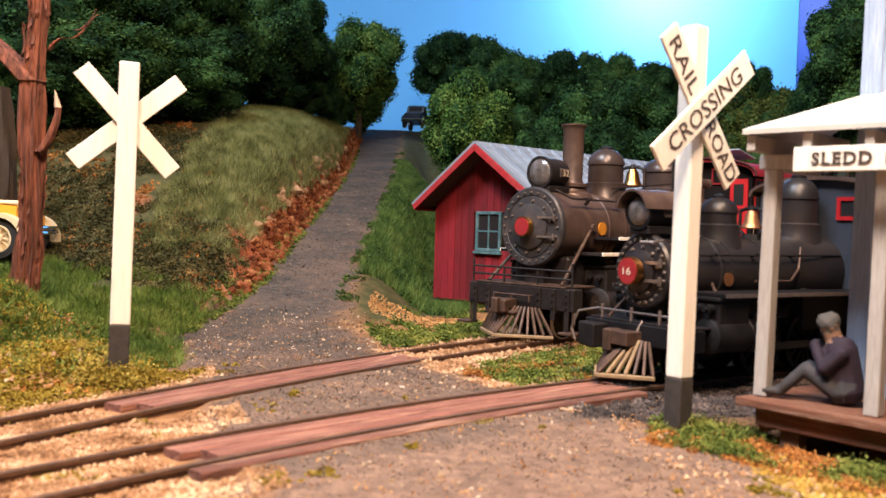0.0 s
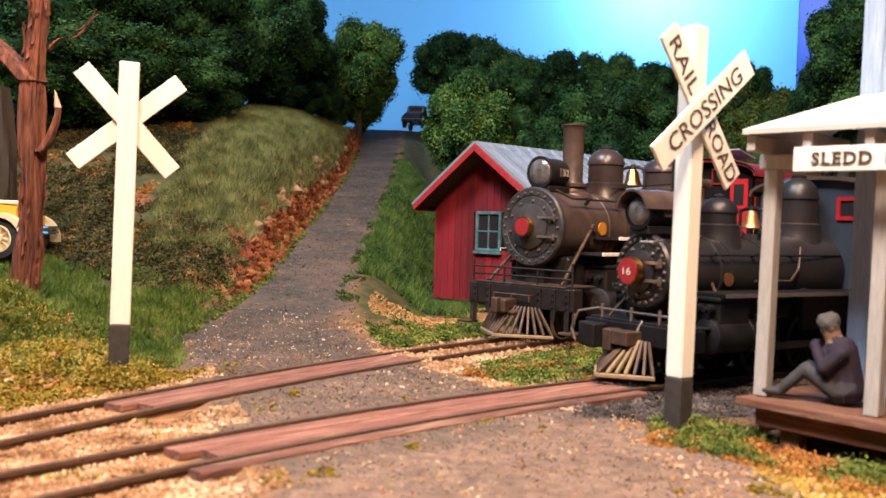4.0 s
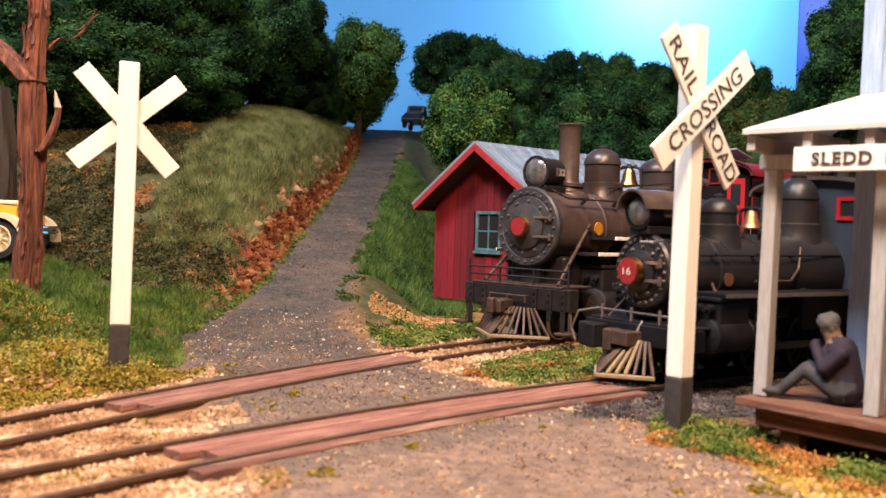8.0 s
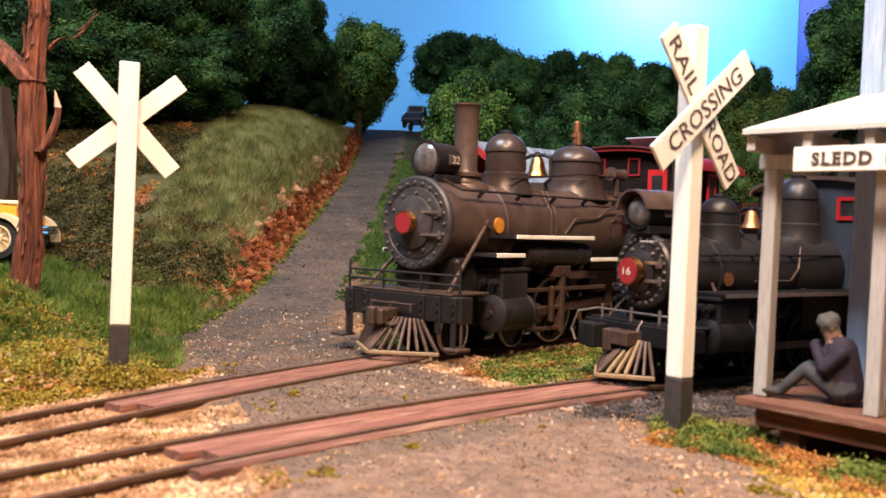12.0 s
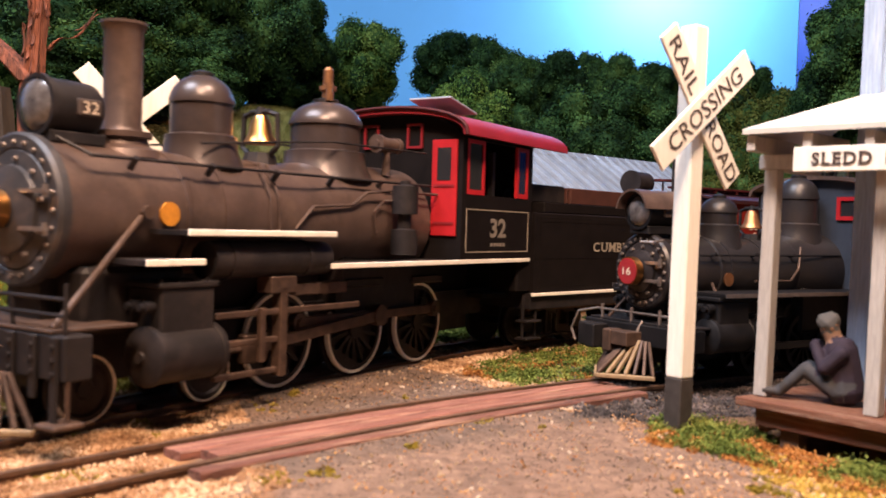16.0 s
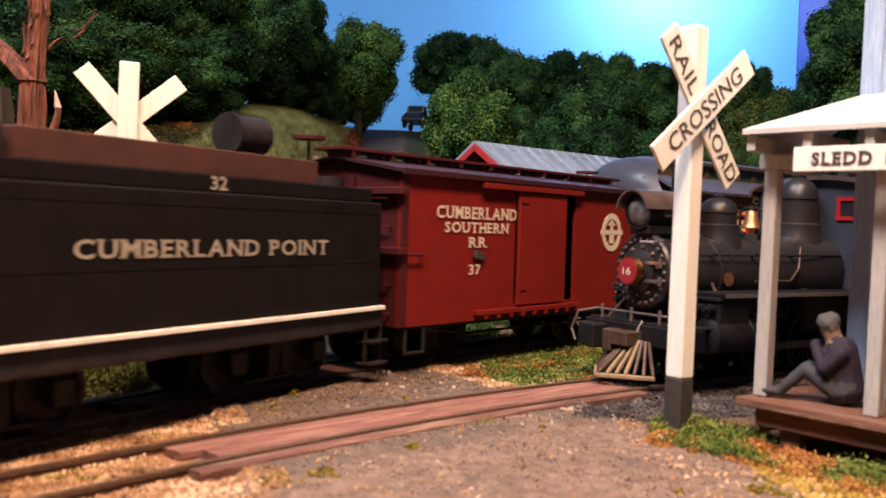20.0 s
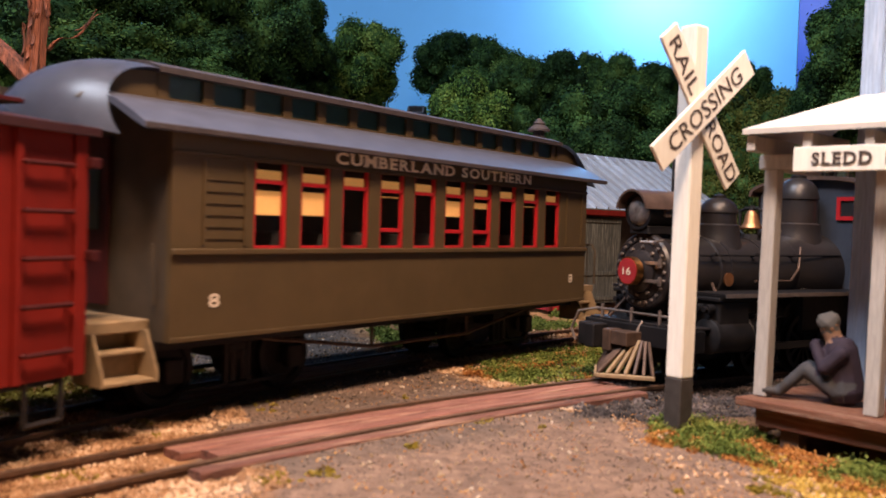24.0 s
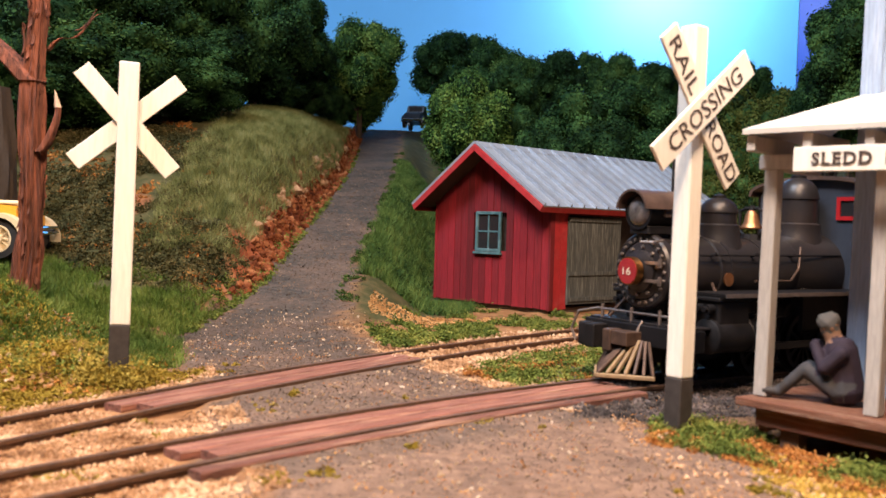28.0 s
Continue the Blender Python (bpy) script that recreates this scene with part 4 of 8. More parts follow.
    # valve gear hangers and guides
    for s in (-1, 1):
        for nm, c in (("guide_bar", (-1.72, -0.9, 0.03, 0.9, 0.58, 0.635)), ("guide_bar", (-1.72, -0.9, 0.03, 0.9, 0.29, 0.345)), ("guide_yoke", (-1.78, -1.68, 0.06, 0.9, 0.25, 1.1)),
                      ("yoke_bracket", (-1.9, -1.55, 0.1, 0.86, 1.04, 1.2)), ("valve_rod", (-2.9, -0.9, 0.02, 0.92, 0.84, 0.9)), ("rocker_box", (-2.75, -1.95, 0.05, 0.84, 1.0, 1.12)), ("combination_lever", (-1.45, -1.38, 0.03, 0.97, 0.42, 0.92))):
            bm = bmesh.new()
            box(bm, c[0], c[1], s * c[3] - c[2], s * c[3] + c[2], c[4], c[5], 0.01)
            part(nm, bm, M["rust_steel"], e)
        add_cylinder(e, s, -0.2, -0.9, 0.86, 0.58, 0.25, 0.36)
        rods_for(e, s, (-2.27, -3.54, -4.8), 0.56, 0.2, 0.75, 0.0 if s > 0 else math.pi / 2, 2.0)
    for x in (-2.27, -3.54, -4.8):
        add_wheelset(e, x, DRIVER_R, 14, True, True, "driving_wheelset")
    for x in (0.0, -1.3):
        add_wheelset(e, x, 0.29, 0, True, True, "pilot_wheelset")
    # front deck
    bm = bmesh.new()
    box(bm, 0.42, 0.66, -1.06, 1.06, 0.5, 0.84, 0.015)
    part("buffer_beam", bm, M["engine_black"], e, "black timber buffer beam")
    bm = bmesh.new()
    box(bm, -0.1, 0.66, -0.9, 0.9, 0.842, 0.87, 0.006)
    part("deck", bm, M["rust_steel"], e)
    for y in (-0.9, -0.62, 0.42, 0.7, 0.96):
        bm = bmesh.new()
        box(bm, 0.662, 0.695, y - 0.04, y + 0.04, 0.36 if abs(y) < 0.75 else 0.2, 0.83, 0.008)
        for zz in (0.56, 0.66, 0.76):
            cyl(bm, (0.69, y, zz), (0.715, y, zz), 0.022, n=6)
        part("beam_strap", bm, M["engine_black"], e)
    for y in (-1.04, 1.04):
        bm = bmesh.new()
        box(bm, 0.52, 0.78, y - 0.16, y + 0.08, 0.17, 0.21, 0.01)
        tube(bm, [(0.62, y, 0.2), (0.62, y, 0.52)], 0.02)
        part("step", bm, M["rust_steel"], e)
    bm = bmesh.new()
    for zz in (0.98, 1.1):
        tube(bm, [(0.62, -1.0, zz), (0.62, 1.0, zz)], 0.018)
    for y in (-1.0, -0.34, 0.34, 1.0):
        tube(bm, [(0.62, y, 0.84), (0.62, y, 1.22 if abs(y) > 0.8 else 1.1)], 0.018)
    part("front_railing", bm, M["engine_black"], e)
    bm = bmesh.new()
    tube(bm, [(0.76, -0.42, 0.7), (0.76, 0.3, 0.7)], 0.014)
    for y in (-0.42, -0.06, 0.3):
        tube(bm, [(0.68, y, 0.7), (0.76, y, 0.7), (0.76, y, 0.6)], 0.014)
    obox(bm, Matrix.Translation((0.8, -0.1, 0.56)), 0.26, 0.2, 0.16, 0.02)
    obox(bm, Matrix.Translation((0.93, -0.2, 0.53)), 0.16, 0.13, 0.24, 0.02)
    obox(bm, Matrix.Translation((0.94, -0.02, 0.53)), 0.14, 0.09, 0.2, 0.02)
    obox(bm, Matrix.Translation((0.8, -0.1, 0.43)), 0.22, 0.44, 0.06, 0.02)
    part("coupler", bm, M["rust_steel"], e, "rusty front coupler and pocket")
    add_cowcatcher(e, 0.66, 1.2, 0.74, 0.52, 0.1, 15, (), 0.7)
    build_cab(e)
    writing("cab_number", "32", 0.25, M["faded"], e, place(-5.62, 1.052, 1.71) @ FLIP, 0.42, 0.03)
    for k in range(5):
        bm = bmesh.new()
        box(bm, -5.81 + 0.08 * k, -5.75 + 0.08 * k, 1.051, 1.054, 1.475, 1.52)
        part("cab_class_bar", bm, M["faded"], e)
    VEHICLES.append((e, 0.0, 4.85))
    return e


def build_cab(e):
    x0, x1, w, z0, z1 = -6.55, -4.71, 1.05, 1.3, 2.87
    # side walls around two windows
    for s in (-1, 1):
        a, b = (s * (w - 0.05), s * w) if s > 0 else (s * w, s * (w - 0.05))
        bm = bmesh.new()
        box(bm, x0, x1, a, b, 2.8, z1)
        part("cab_header", bm, M["cab_black"], e)
        for u0, u1 in ((x0, -6.42), (-4.82, x1)):
            bm = bmesh.new()
            box(bm, u0, u1, a, b, 2.12, 2.8)
            part("cab_post", bm, M["cab_black"], e)
        bm = bmesh.new()
        box(bm, x0, x1, a, b, z0, 2.12)
        side = part("cab_side", bm, M["cab_black"], e, "black cab side")
        for u0, u1 in ((-5.24, -4.82), (-6.42, -6.1)):
            bm = bmesh.new()
            y = s * (w - 0.015)
            for c in ((u0, u0 + 0.05, 2.12, 2.8), (u1 - 0.05, u1, 2.12, 2.8), (u0 + 0.05, u1 - 0.05, 2.12, 2.18), (u0 + 0.05, u1 - 0.05, 2.75, 2.8)):
                box(bm, c[0], c[1], y - 0.02, y + 0.02, c[2], c[3])
            win = part("window_sash", bm, M["red"], side, "bright red window sash")
            bm = bmesh.new()
            box(bm, u0 + 0.05, u1 - 0.05, y - 0.006, y + 0.006, 2.18, 2.75)
            part("pane", bm, M["glass"], side)
        bm = bmesh.new()
        y = s * (w + 0.003)
        for c in ((-6.46, -4.82, 1.4, 1.412), (-6.46, -4.82, 1.93, 1.942), (-6.46, -6.448, 1.4, 1.94), (-4.832, -4.82, 1.4, 1.94)):
            box(bm, c[0], c[1], y - 0.003, y + 0.003, c[2], c[3])
        part("lining", bm, M["gold"], side)
    for x in (x0, x1 - 0.05):
        bm = bmesh.new()
        out = [(-w + 0.051, z0), (w - 0.051, z0)] + [(p, q) for p, q in arch(w - 0.051, 0.27, z1 - 0.02, 11)]
        prism(bm, out, "x", x, x + 0.05)
        part("cab_end", bm, M["cab_black"], e)
    for s in (-1, 1):
        bm = bmesh.new()
        lo, hi = sorted((s * 0.62, s * 0.98))
        box(bm, x1, x1 + 0.03, lo, hi, 1.6, 2.78, 0.004)
        d = part("cab_front_door", bm, M["red"], e, "bright red front cab door")
        bm = bmesh.new()
        lo, hi = sorted((s * 0.7, s * 0.9))
        box(bm, x1 + 0.02, x1 + 0.035, lo, hi, 2.28, 2.68)
        part("pane", bm, M["glass"], d)
        bm = bmesh.new()
        for zz in (1.74, 2.2):
            box(bm, x1 + 0.03, x1 + 0.04, lo - 0.05, hi + 0.05, zz, zz + 0.03)
        part("door_rail", bm, M["cab_red"], d)
    for s in (-1, 1):
        bm = bmesh.new()
        lo, hi = sorted((s * 0.22, s * 0.46))
        for c in ((lo, lo + 0.03, 2.68, 2.99), (hi - 0.03, hi, 2.68, 2.99), (lo + 0.03, hi - 0.03, 2.68, 2.71), (lo + 0.03, hi - 0.03, 2.96, 2.99)):
            box(bm, x1, x1 + 0.025, c[0], c[1], c[2], c[3])
        part("front_window", bm, M["cab_red"], e)
    # arched roof with overhang and hatch
    outer = arch(w + 0.16, 0.36, z1 - 0.05, 19, 0.8)
    inner = arch(w + 0.1, 0.29, z1 - 0.05, 19, 0.8)[::-1]
    bm = bmesh.new()
    prism(bm, outer + inner, "x", -7.33, x1 + 0.16)
    roof = part("cab_roof", bm, M["cab_red"], e, "red arched cab roof with rear overhang")
    bm = bmesh.new()
    tube(bm, [(x1 + 0.17, p, q) for p, q in outer], 0.025)
    part("roof_bead", bm, M["box_dark"], roof)
    bm = bmesh.new()
    obox(bm, Matrix.Translation((-5.7, 0.1, 3.34)) @ Matrix.Rotation(-0.2, 4, "Y"), 0.7, 0.66, 0.03, 0.006)
    part("roof_hatch", bm, M["tin"], roof, "raised pale grey roof hatch")
    bm = bmesh.new()
    box(bm, x0 + 0.06, x1 - 0.06, -w + 0.06, w - 0.06, 1.26, 1.3)
    box(bm, -4.98, -4.86, -0.6, 0.6, 1.3, 2.4)
    box(bm, -5.7, -5.64, 0.86, 0.94, 1.3, 2.7)
    part("cab_floor", bm, M["engine_black"], e)


# ---- tender ----
def build_tender():
    t = thing("tender", "black locomotive tender lettered in cream, full of coal", "tender")
    bm = bmesh.new()
    w = 1.0
    out = [(-w, 0.83), (w, 0.83), (w, 1.93), (w - 0.02, 1.95), (-w + 0.02, 1.95), (-w, 1.93)]
    prism(bm, out, "x", -4.18, 1.2)
    part("tank", bm, M["cab_black"], t, "black riveted water tank")
    bm = bmesh.new()
    box(bm, -4.1, 0.9, -0.93, 0.93, 1.951, 2.1, 0.012)
    part("tank_collar", bm, M["cab_black"], t, "black raised collar")
    for s in (-1, 1):
        bm = bmesh.new()
        y = s * (w + 0.002)
        for zz in (1.3, 1.82):
            box(bm, -4.18, 1.2, y - 0.002, y + 0.002, zz, zz + 0.012)
        for x in (1.05, -4.1):
            box(bm, x - 0.012, x + 0.012, y - 0.002, y + 0.002, 0.84, 1.93)
        part("seam_strip", bm, M["cab_black"], t)
        bm = bmesh.new()
        for k in range(46):
            x = 1.12 - k * 0.115
            for zz in (0.9, 1.88):
                cyl(bm, (x, s * w, zz), (x, s * (w + 0.006), zz), 0.012, 0.008, 5)
        part("rivet_line", bm, M["cab_black"], t, kind="stuff")
        bm = bmesh.new()
        lo, hi = sorted((s * 0.74, s * 0.8))
        box(bm, -3.3, 0.1, lo, hi, 2.102, 2.34, 0.01)
        part("coal_board", bm, M["rust_board"], t, "rusty brown coal board")
        bm = bmesh.new()
        lo, hi = sorted((s * (w + 0.01), s * (w + 0.05)))
        box(bm, -4.24, 1.26, lo, hi, 0.78, 0.825, 0.006)
        part("frame_edge", bm, M["white_edge"], t, "white-painted frame edge")
        bm = bmesh.new()
        lo, hi = sorted((s * 0.9, s * 0.96))
        box(bm, -4.2, 1.22, lo, hi, 0.57, 0.78, 0.01)
        part("side_sill", bm, M["rust_steel"], t)
        for x in (1.25, -4.1):
            bm = bmesh.new()
            lo, hi = sorted((s * 0.86, s * 1.06))
            for zz in (0.18, 0.42):
                box(bm, x - 0.2, x + 0.14, lo, hi, zz, zz + 0.03, 0.006)
            for dx in (-0.17, 0.11):
                box(bm, x + dx - 0.015, x + dx + 0.015, s * 0.96 - 0.015, s * 0.96 + 0.015, 0.2, 0.8)
            part("step", bm, M["engine_black"], t)
    for x in (-3.3, 0.04):
        bm = bmesh.new()
        box(bm, x, x + 0.06, -0.73, 0.73, 2.102, 2.34, 0.01)
        part("coal_board", bm, M["rust_board"], t, "rusty brown coal board")
    bm = bmesh.new()
    bmesh.ops.create_grid(bm, x_segments=34, y_segments=16, size=1.0)
    for v in bm.verts:
        x, y = v.co.x, v.co.y
        v.co = (-1.6 + 1.6 * x, 0.72 * y, 2.14 + 0.2 * (1 - y * y) * (1 - x ** 4) + 0.09 * noise.noise((x * 15, y * 8, 0)))
    part("coal_load", bm, M["coal"], t, "heap of black coal")
    bm = bmesh.new()
    box(bm, -4.24, 1.26, -w, w, 0.6, 0.826)
    part("frame", bm, M["engine_black"], t)
    bm = bmesh.new()
    cyl(bm, (-3.3, 0.0, 2.6), (-2.85, 0.0, 2.6), 0.2, n=22)
    cyl(bm, (-2.87, 0.0, 2.6), (-2.81, 0.0, 2.6), 0.215, n=22)
    box(bm, -3.2, -2.95, -0.1, 0.1, 2.1, 2.45)
    part("backup_lamp", bm, M["engine_black"], t, "black drum lamp on the tank top")
    bm = bmesh.new()
    cyl(bm, (-3.9, 0.45, 2.1), (-3.9, 0.45, 2.22), 0.2, n=18)
    part("filler_hatch", bm, M["engine_black"], t)
    bm = bmesh.new()
    box(bm, 0.14, 1.0, -0.72, 0.72, 2.102, 2.36, 0.015)
    part("tool_box", bm, M["engine_black"], t, "black tool box on the tank")
    rnd = random.Random(3)
    bm = bmesh.new()
    for k in range(70):
        r = rnd.uniform(0.035, 0.085)
        px, py = rnd.uniform(1.0, 1.55), rnd.uniform(-0.75, 0.75)
        m = Matrix.Translation((px, py, 1.98 + rnd.uniform(0, 0.3) * (1 - abs(px - 1.25) * 1.6))) @ Euler((rnd.uniform(0, 3), rnd.uniform(0, 3), 0)).to_matrix().to_4x4()
        bmesh.ops.create_icosphere(bm, subdivisions=1, radius=r, matrix=m @ Matrix.Diagonal((1, 0.8, 0.65, 1)))
    part("coal_lumps", bm, M["coal_shiny"], t, "loose shiny coal lumps", kind="stuff")
    bm = bmesh.new()
    for y in (-0.7, 0.7):
        box(bm, 1.2, 1.5, y - 0.25, y + 0.25, 0.84, 1.95, 0.02)
    part("front_locker", bm, M["cab_black"], t)
    bm = bmesh.new()
    box(bm, 1.2, 1.8, -0.6, 0.6, 0.74, 0.8)
    part("footplate", bm, M["engine_black"], t)
    for x in (0.1, -3.1):
        add_truck(t, x, 0.33, 1.25, "black arch-bar truck")
    add_coupler(t, -4.24, 0.62, False)
    writing("tender_name", "CUMBERLAND POINT", 0.145, M["gold"], t, place(-1.73, 1.004, 1.47) @ FLIP, 3.0, 0.02, 0.004, True)
    writing("tender_number", "32", 0.12, M["gold"], t, place(-1.75, 0.934, 2.03) @ FLIP, 0.2, 0.02)
    VEHICLES.append((t, 7.98, 3.0))
    return t


# ---- boxcar ----
def build_boxcar():
    c = thing("boxcar", "oxide-red wooden boxcar with half-open sliding door", "boxcar")
    x0, x1, w, z0, z1 = -4.95, 1.31, 1.05, 0.55, 2.3
    for s in (-1, 1):
        lo, hi = sorted((s * (w - 0.06), s * w))
        for u0, u1, za, zb in ((x0, -2.42, z0, z1), (-0.9, x1, z0, z1), (-2.42, -0.9, 2.2, z1), (-2.42, -0.9, z0, 0.72)):
            bm = bmesh.new()
            box(bm, u0, u1, lo, hi, za, zb)
            part("side_panel", bm, M["box_red"], c, "oxide-red boarded side")
        bm = bmesh.new()
        lo, hi = sorted((s * (w + 0.01), s * (w + 0.06)))
        box(bm, -2.07, -0.92, lo, hi, 0.7, 2.2, 0.012)
        d = part("sliding_door", bm, M["box_red"], c, "oxide-red sliding door, part open")
        lo, hi = sorted((s * (w + 0.061), s * (w + 0.075)))
        for zz in (0.9, 2.05):
            bm = bmesh.new()
            box(bm, -1.1, -0.96, lo, hi, zz, zz + 0.05)
            part("door_hinge", bm, M["box_red"], d)
        bm = bmesh.new()
        lo, hi = sorted((s * (w + 0.002), s * (w + 0.1)))
        box(bm, -2.46, -0.1, lo, hi, 2.205, 2.275, 0.006)
        part("door_track", bm, M["box_red"], c)
        bm = bmesh.new()
        box(bm, -2.46, -0.05, lo, hi, 0.62, 0.68, 0.006)
        part("door_track", bm, M["box_red"], c)
        for k in range(9):
            bm = bmesh.new()
            x = -2.4 + k * 0.27
            box(bm, x, x + 0.07, lo, hi, 0.57, 0.618)
            part("track_bracket", bm, M["box_red"], c)
        # ladder grabs and end posts
        x = x0 + 0.35
        for k in range(5):
            bm = bmesh.new()
            zz = 0.75 + 0.33 * k
            y = s * (w + 0.07)
            tube(bm, [(x - 0.2, s * w, zz), (x - 0.2, y, zz), (x + 0.2, y, zz), (x + 0.2, s * w, zz)], 0.02, 6)
            part("ladder_rung", bm, M["box_dark"], c)
        bm = bmesh.new()
        lo, hi = sorted((s * (w + 0.002), s * (w + 0.04)))
        box(bm, x + 0.2, x + 0.26, lo, hi, z0, z1, 0.006)
        part("ladder_stile", bm, M["box_red"], c)
        bm = bmesh.new()
        y = s * (w + 0.07)
        tube(bm, [(x1 - 0.32, s * w, 1.38), (x1 - 0.32, y, 1.38), (x1 - 0.05, y, 1.38), (x1 - 0.05, s * w, 1.38)], 0.016, 6)
        part("grab_iron", bm, M["box_dark"], c)
        for x in (x1 - 0.03, x0 + 0.03):
            bm = bmesh.new()
            lo, hi = sorted((s * (w + 0.002), s * (w + 0.03)))
            box(bm, x - 0.06, x + 0.06, lo, hi, z0, z1, 0.006)
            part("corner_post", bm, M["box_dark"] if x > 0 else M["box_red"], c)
        for x in (x1 - 0.3, x0 + 0.3):
            bm = bmesh.new()
            y = s * (w - 0.03)
            tube(bm, [(x - 0.16, y, 0.56), (x - 0.16, y, 0.24), (x + 0.16, y, 0.24), (x + 0.16, y, 0.56)], 0.022)
            part("stirrup_step", bm, M["engine_black"], c)
    # end walls and their fittings are a darker red than the sides
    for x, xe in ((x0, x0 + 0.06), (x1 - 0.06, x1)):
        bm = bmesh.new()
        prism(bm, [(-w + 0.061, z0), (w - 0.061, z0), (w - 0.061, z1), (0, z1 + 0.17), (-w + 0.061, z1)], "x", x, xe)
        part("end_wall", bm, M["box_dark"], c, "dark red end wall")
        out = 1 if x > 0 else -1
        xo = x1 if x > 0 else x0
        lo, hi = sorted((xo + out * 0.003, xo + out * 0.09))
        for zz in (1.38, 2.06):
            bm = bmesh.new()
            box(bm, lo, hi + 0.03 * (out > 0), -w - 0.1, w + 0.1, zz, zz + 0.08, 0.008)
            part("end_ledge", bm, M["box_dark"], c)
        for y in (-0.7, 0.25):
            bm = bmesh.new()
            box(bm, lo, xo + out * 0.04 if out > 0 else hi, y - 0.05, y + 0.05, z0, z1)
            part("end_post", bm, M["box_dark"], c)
        for k in range(5):
            bm = bmesh.new()
            zz = 0.7 + 0.33 * k
            tube(bm, [(xo, 0.5, zz), (xo + out * 0.08, 0.5, zz), (xo + out * 0.08, 0.9, zz), (xo, 0.9, zz)], 0.014, 5)
            part("end_rung", bm, M["box_dark"], c)
        bm = bmesh.new()
        cyl(bm, (xo + out * 0.13, -0.4, 0.5), (xo + out * 0.13, -0.4, 2.75), 0.02, n=6)
        cyl(bm, (xo + out * 0.13, -0.4, 2.72), (xo + out * 0.13, -0.4, 2.76), 0.2, n=14)
        part("brake_wheel", bm, M["box_dark"], c, "dark brake wheel on its staff")
    for s in (-1, 1):
        bm = bmesh.new()
        prism(bm, [(0, z1 + 0.19), (s * (w + 0.075), z1 + 0.01), (s * (w + 0.075), z1 + 0.05), (0, z1 + 0.23)], "x", x0 - 0.09, x1 + 0.09)
        part("roof_half", bm, M["box_roof"], c, "dark red boarded roof")
        bm = bmesh.new()
        lo, hi = sorted((s * (w + 0.076), s * (w + 0.095)))
        box(bm, x0 - 0.09, x1 + 0.09, lo, hi, z1 - 0.01, z1 + 0.06, 0.006)
        part("fascia", bm, M["box_roof"], c)
    for y in (-0.16, 0.0, 0.16):
        bm = bmesh.new()
        box(bm, x0 - 0.2, x1 + 0.2, y - 0.07, y + 0.07, z1 + 0.28, z1 + 0.32, 0.006)
        part("roof_walk_plank", bm, M["box_dark"], c)
    for k in range(10):
        bm = bmesh.new()
        x = x0 + 0.1 + k * 0.68
        box(bm, x - 0.03, x + 0.03, -0.22, 0.22, z1 + 0.22, z1 + 0.28)
        part("roof_walk_saddle", bm, M["box_dark"], c)
    bm = bmesh.new()
    box(bm, x0 + 0.07, x1 - 0.07, -w + 0.07, w - 0.07, 0.5, 0.58)
    box(bm, x0, x1, -0.25, 0.25, 0.4, 0.55)
    for s in (-1, 1):
        tube(bm, [(x1 - 0.6, s * 0.7, 0.5), (x1 - 1.6, s * 0.7, 0.34), (x0 + 1.6, s * 0.7, 0.34), (x0 + 0.6, s * 0.7, 0.5)], 0.02)
    part("underframe", bm, M["engine_black"], c)
    # black box stands in for the shade behind the half-open door
    bm = bmesh.new()
    box(bm, -2.6, -0.7, -w + 0.3, w - 0.3, 0.6, 2.25)
    part("dark_interior", bm, M["black"], c)
    for x in (0.15, -3.75):
        add_truck(c, x, 0.31, 1.2, "black arch-bar truck")
    add_coupler(c, x1, 0.5, True)
    add_coupler(c, x0, 0.5, False)
    y = w + 0.012
    for text, x, z, hgt, wid in (("CUMBERLAND", -0.09, 1.89, 0.15, 1.62), ("SOUTHERN", -0.09, 1.71, 0.13, 1.3), ("RR", -0.09, 1.53, 0.13, 0.4), ("37", -0.04, 1.19, 0.13, 0.24)):
        writing("car_lettering", text, hgt, M["pale"], c, place(x, y, z) @ FLIP, wid, 0.02, 0.004, True)
    for k, wid in enumerate((0.42, 0.5, 0.48)):
        z = 0.9 - 0.1 * k
        u = -3.62
        for n in range(5):
            bm = bmesh.new()
            a = u - wid * n / 5
            box(bm, a - wid / 5 + 0.02, a, y - 0.004, y, z - 0.03, z + 0.02)
            part("data_bar", bm, M["pale"], c)
    bm = bmesh.new()
    lathe(bm, (-3.43, y - 0.006, 1.7), (-3.43, y + 1, 1.7), [(0.2, 0), (0.2, 0.008), (0.29, 0.008), (0.29, 0)], 36)
    part("herald_ring", bm, M["pale"], c, "round cream herald")
    bm = bmesh.new()
    box(bm, -3.76, -3.1, y - 0.004, y + 0.006, 1.665, 1.735)
    box(bm, -3.47, -3.39, y - 0.004, y + 0.004, 1.74, 1.88)
    box(bm, -3.53, -3.33, y - 0.004, y + 0.004, 1.8, 1.84)
    box(bm, -3.5, -3.36, y - 0.004, y + 0.004, 1.53, 1.66)
    part("herald_bar", bm, M["pale"], c)
    bm = bmesh.new()
    obox(bm, Matrix.Translation((-0.1, w + 0.03, 1.36)) @ Matrix.Rotation(-0.2, 4, "Y"), 0.2, 0.05, 0.1, 0.01)
    part("card_board", bm, M["black"], c, "small black routing board")
    VEHICLES.append((c, 13.98, 3.9))
    return c


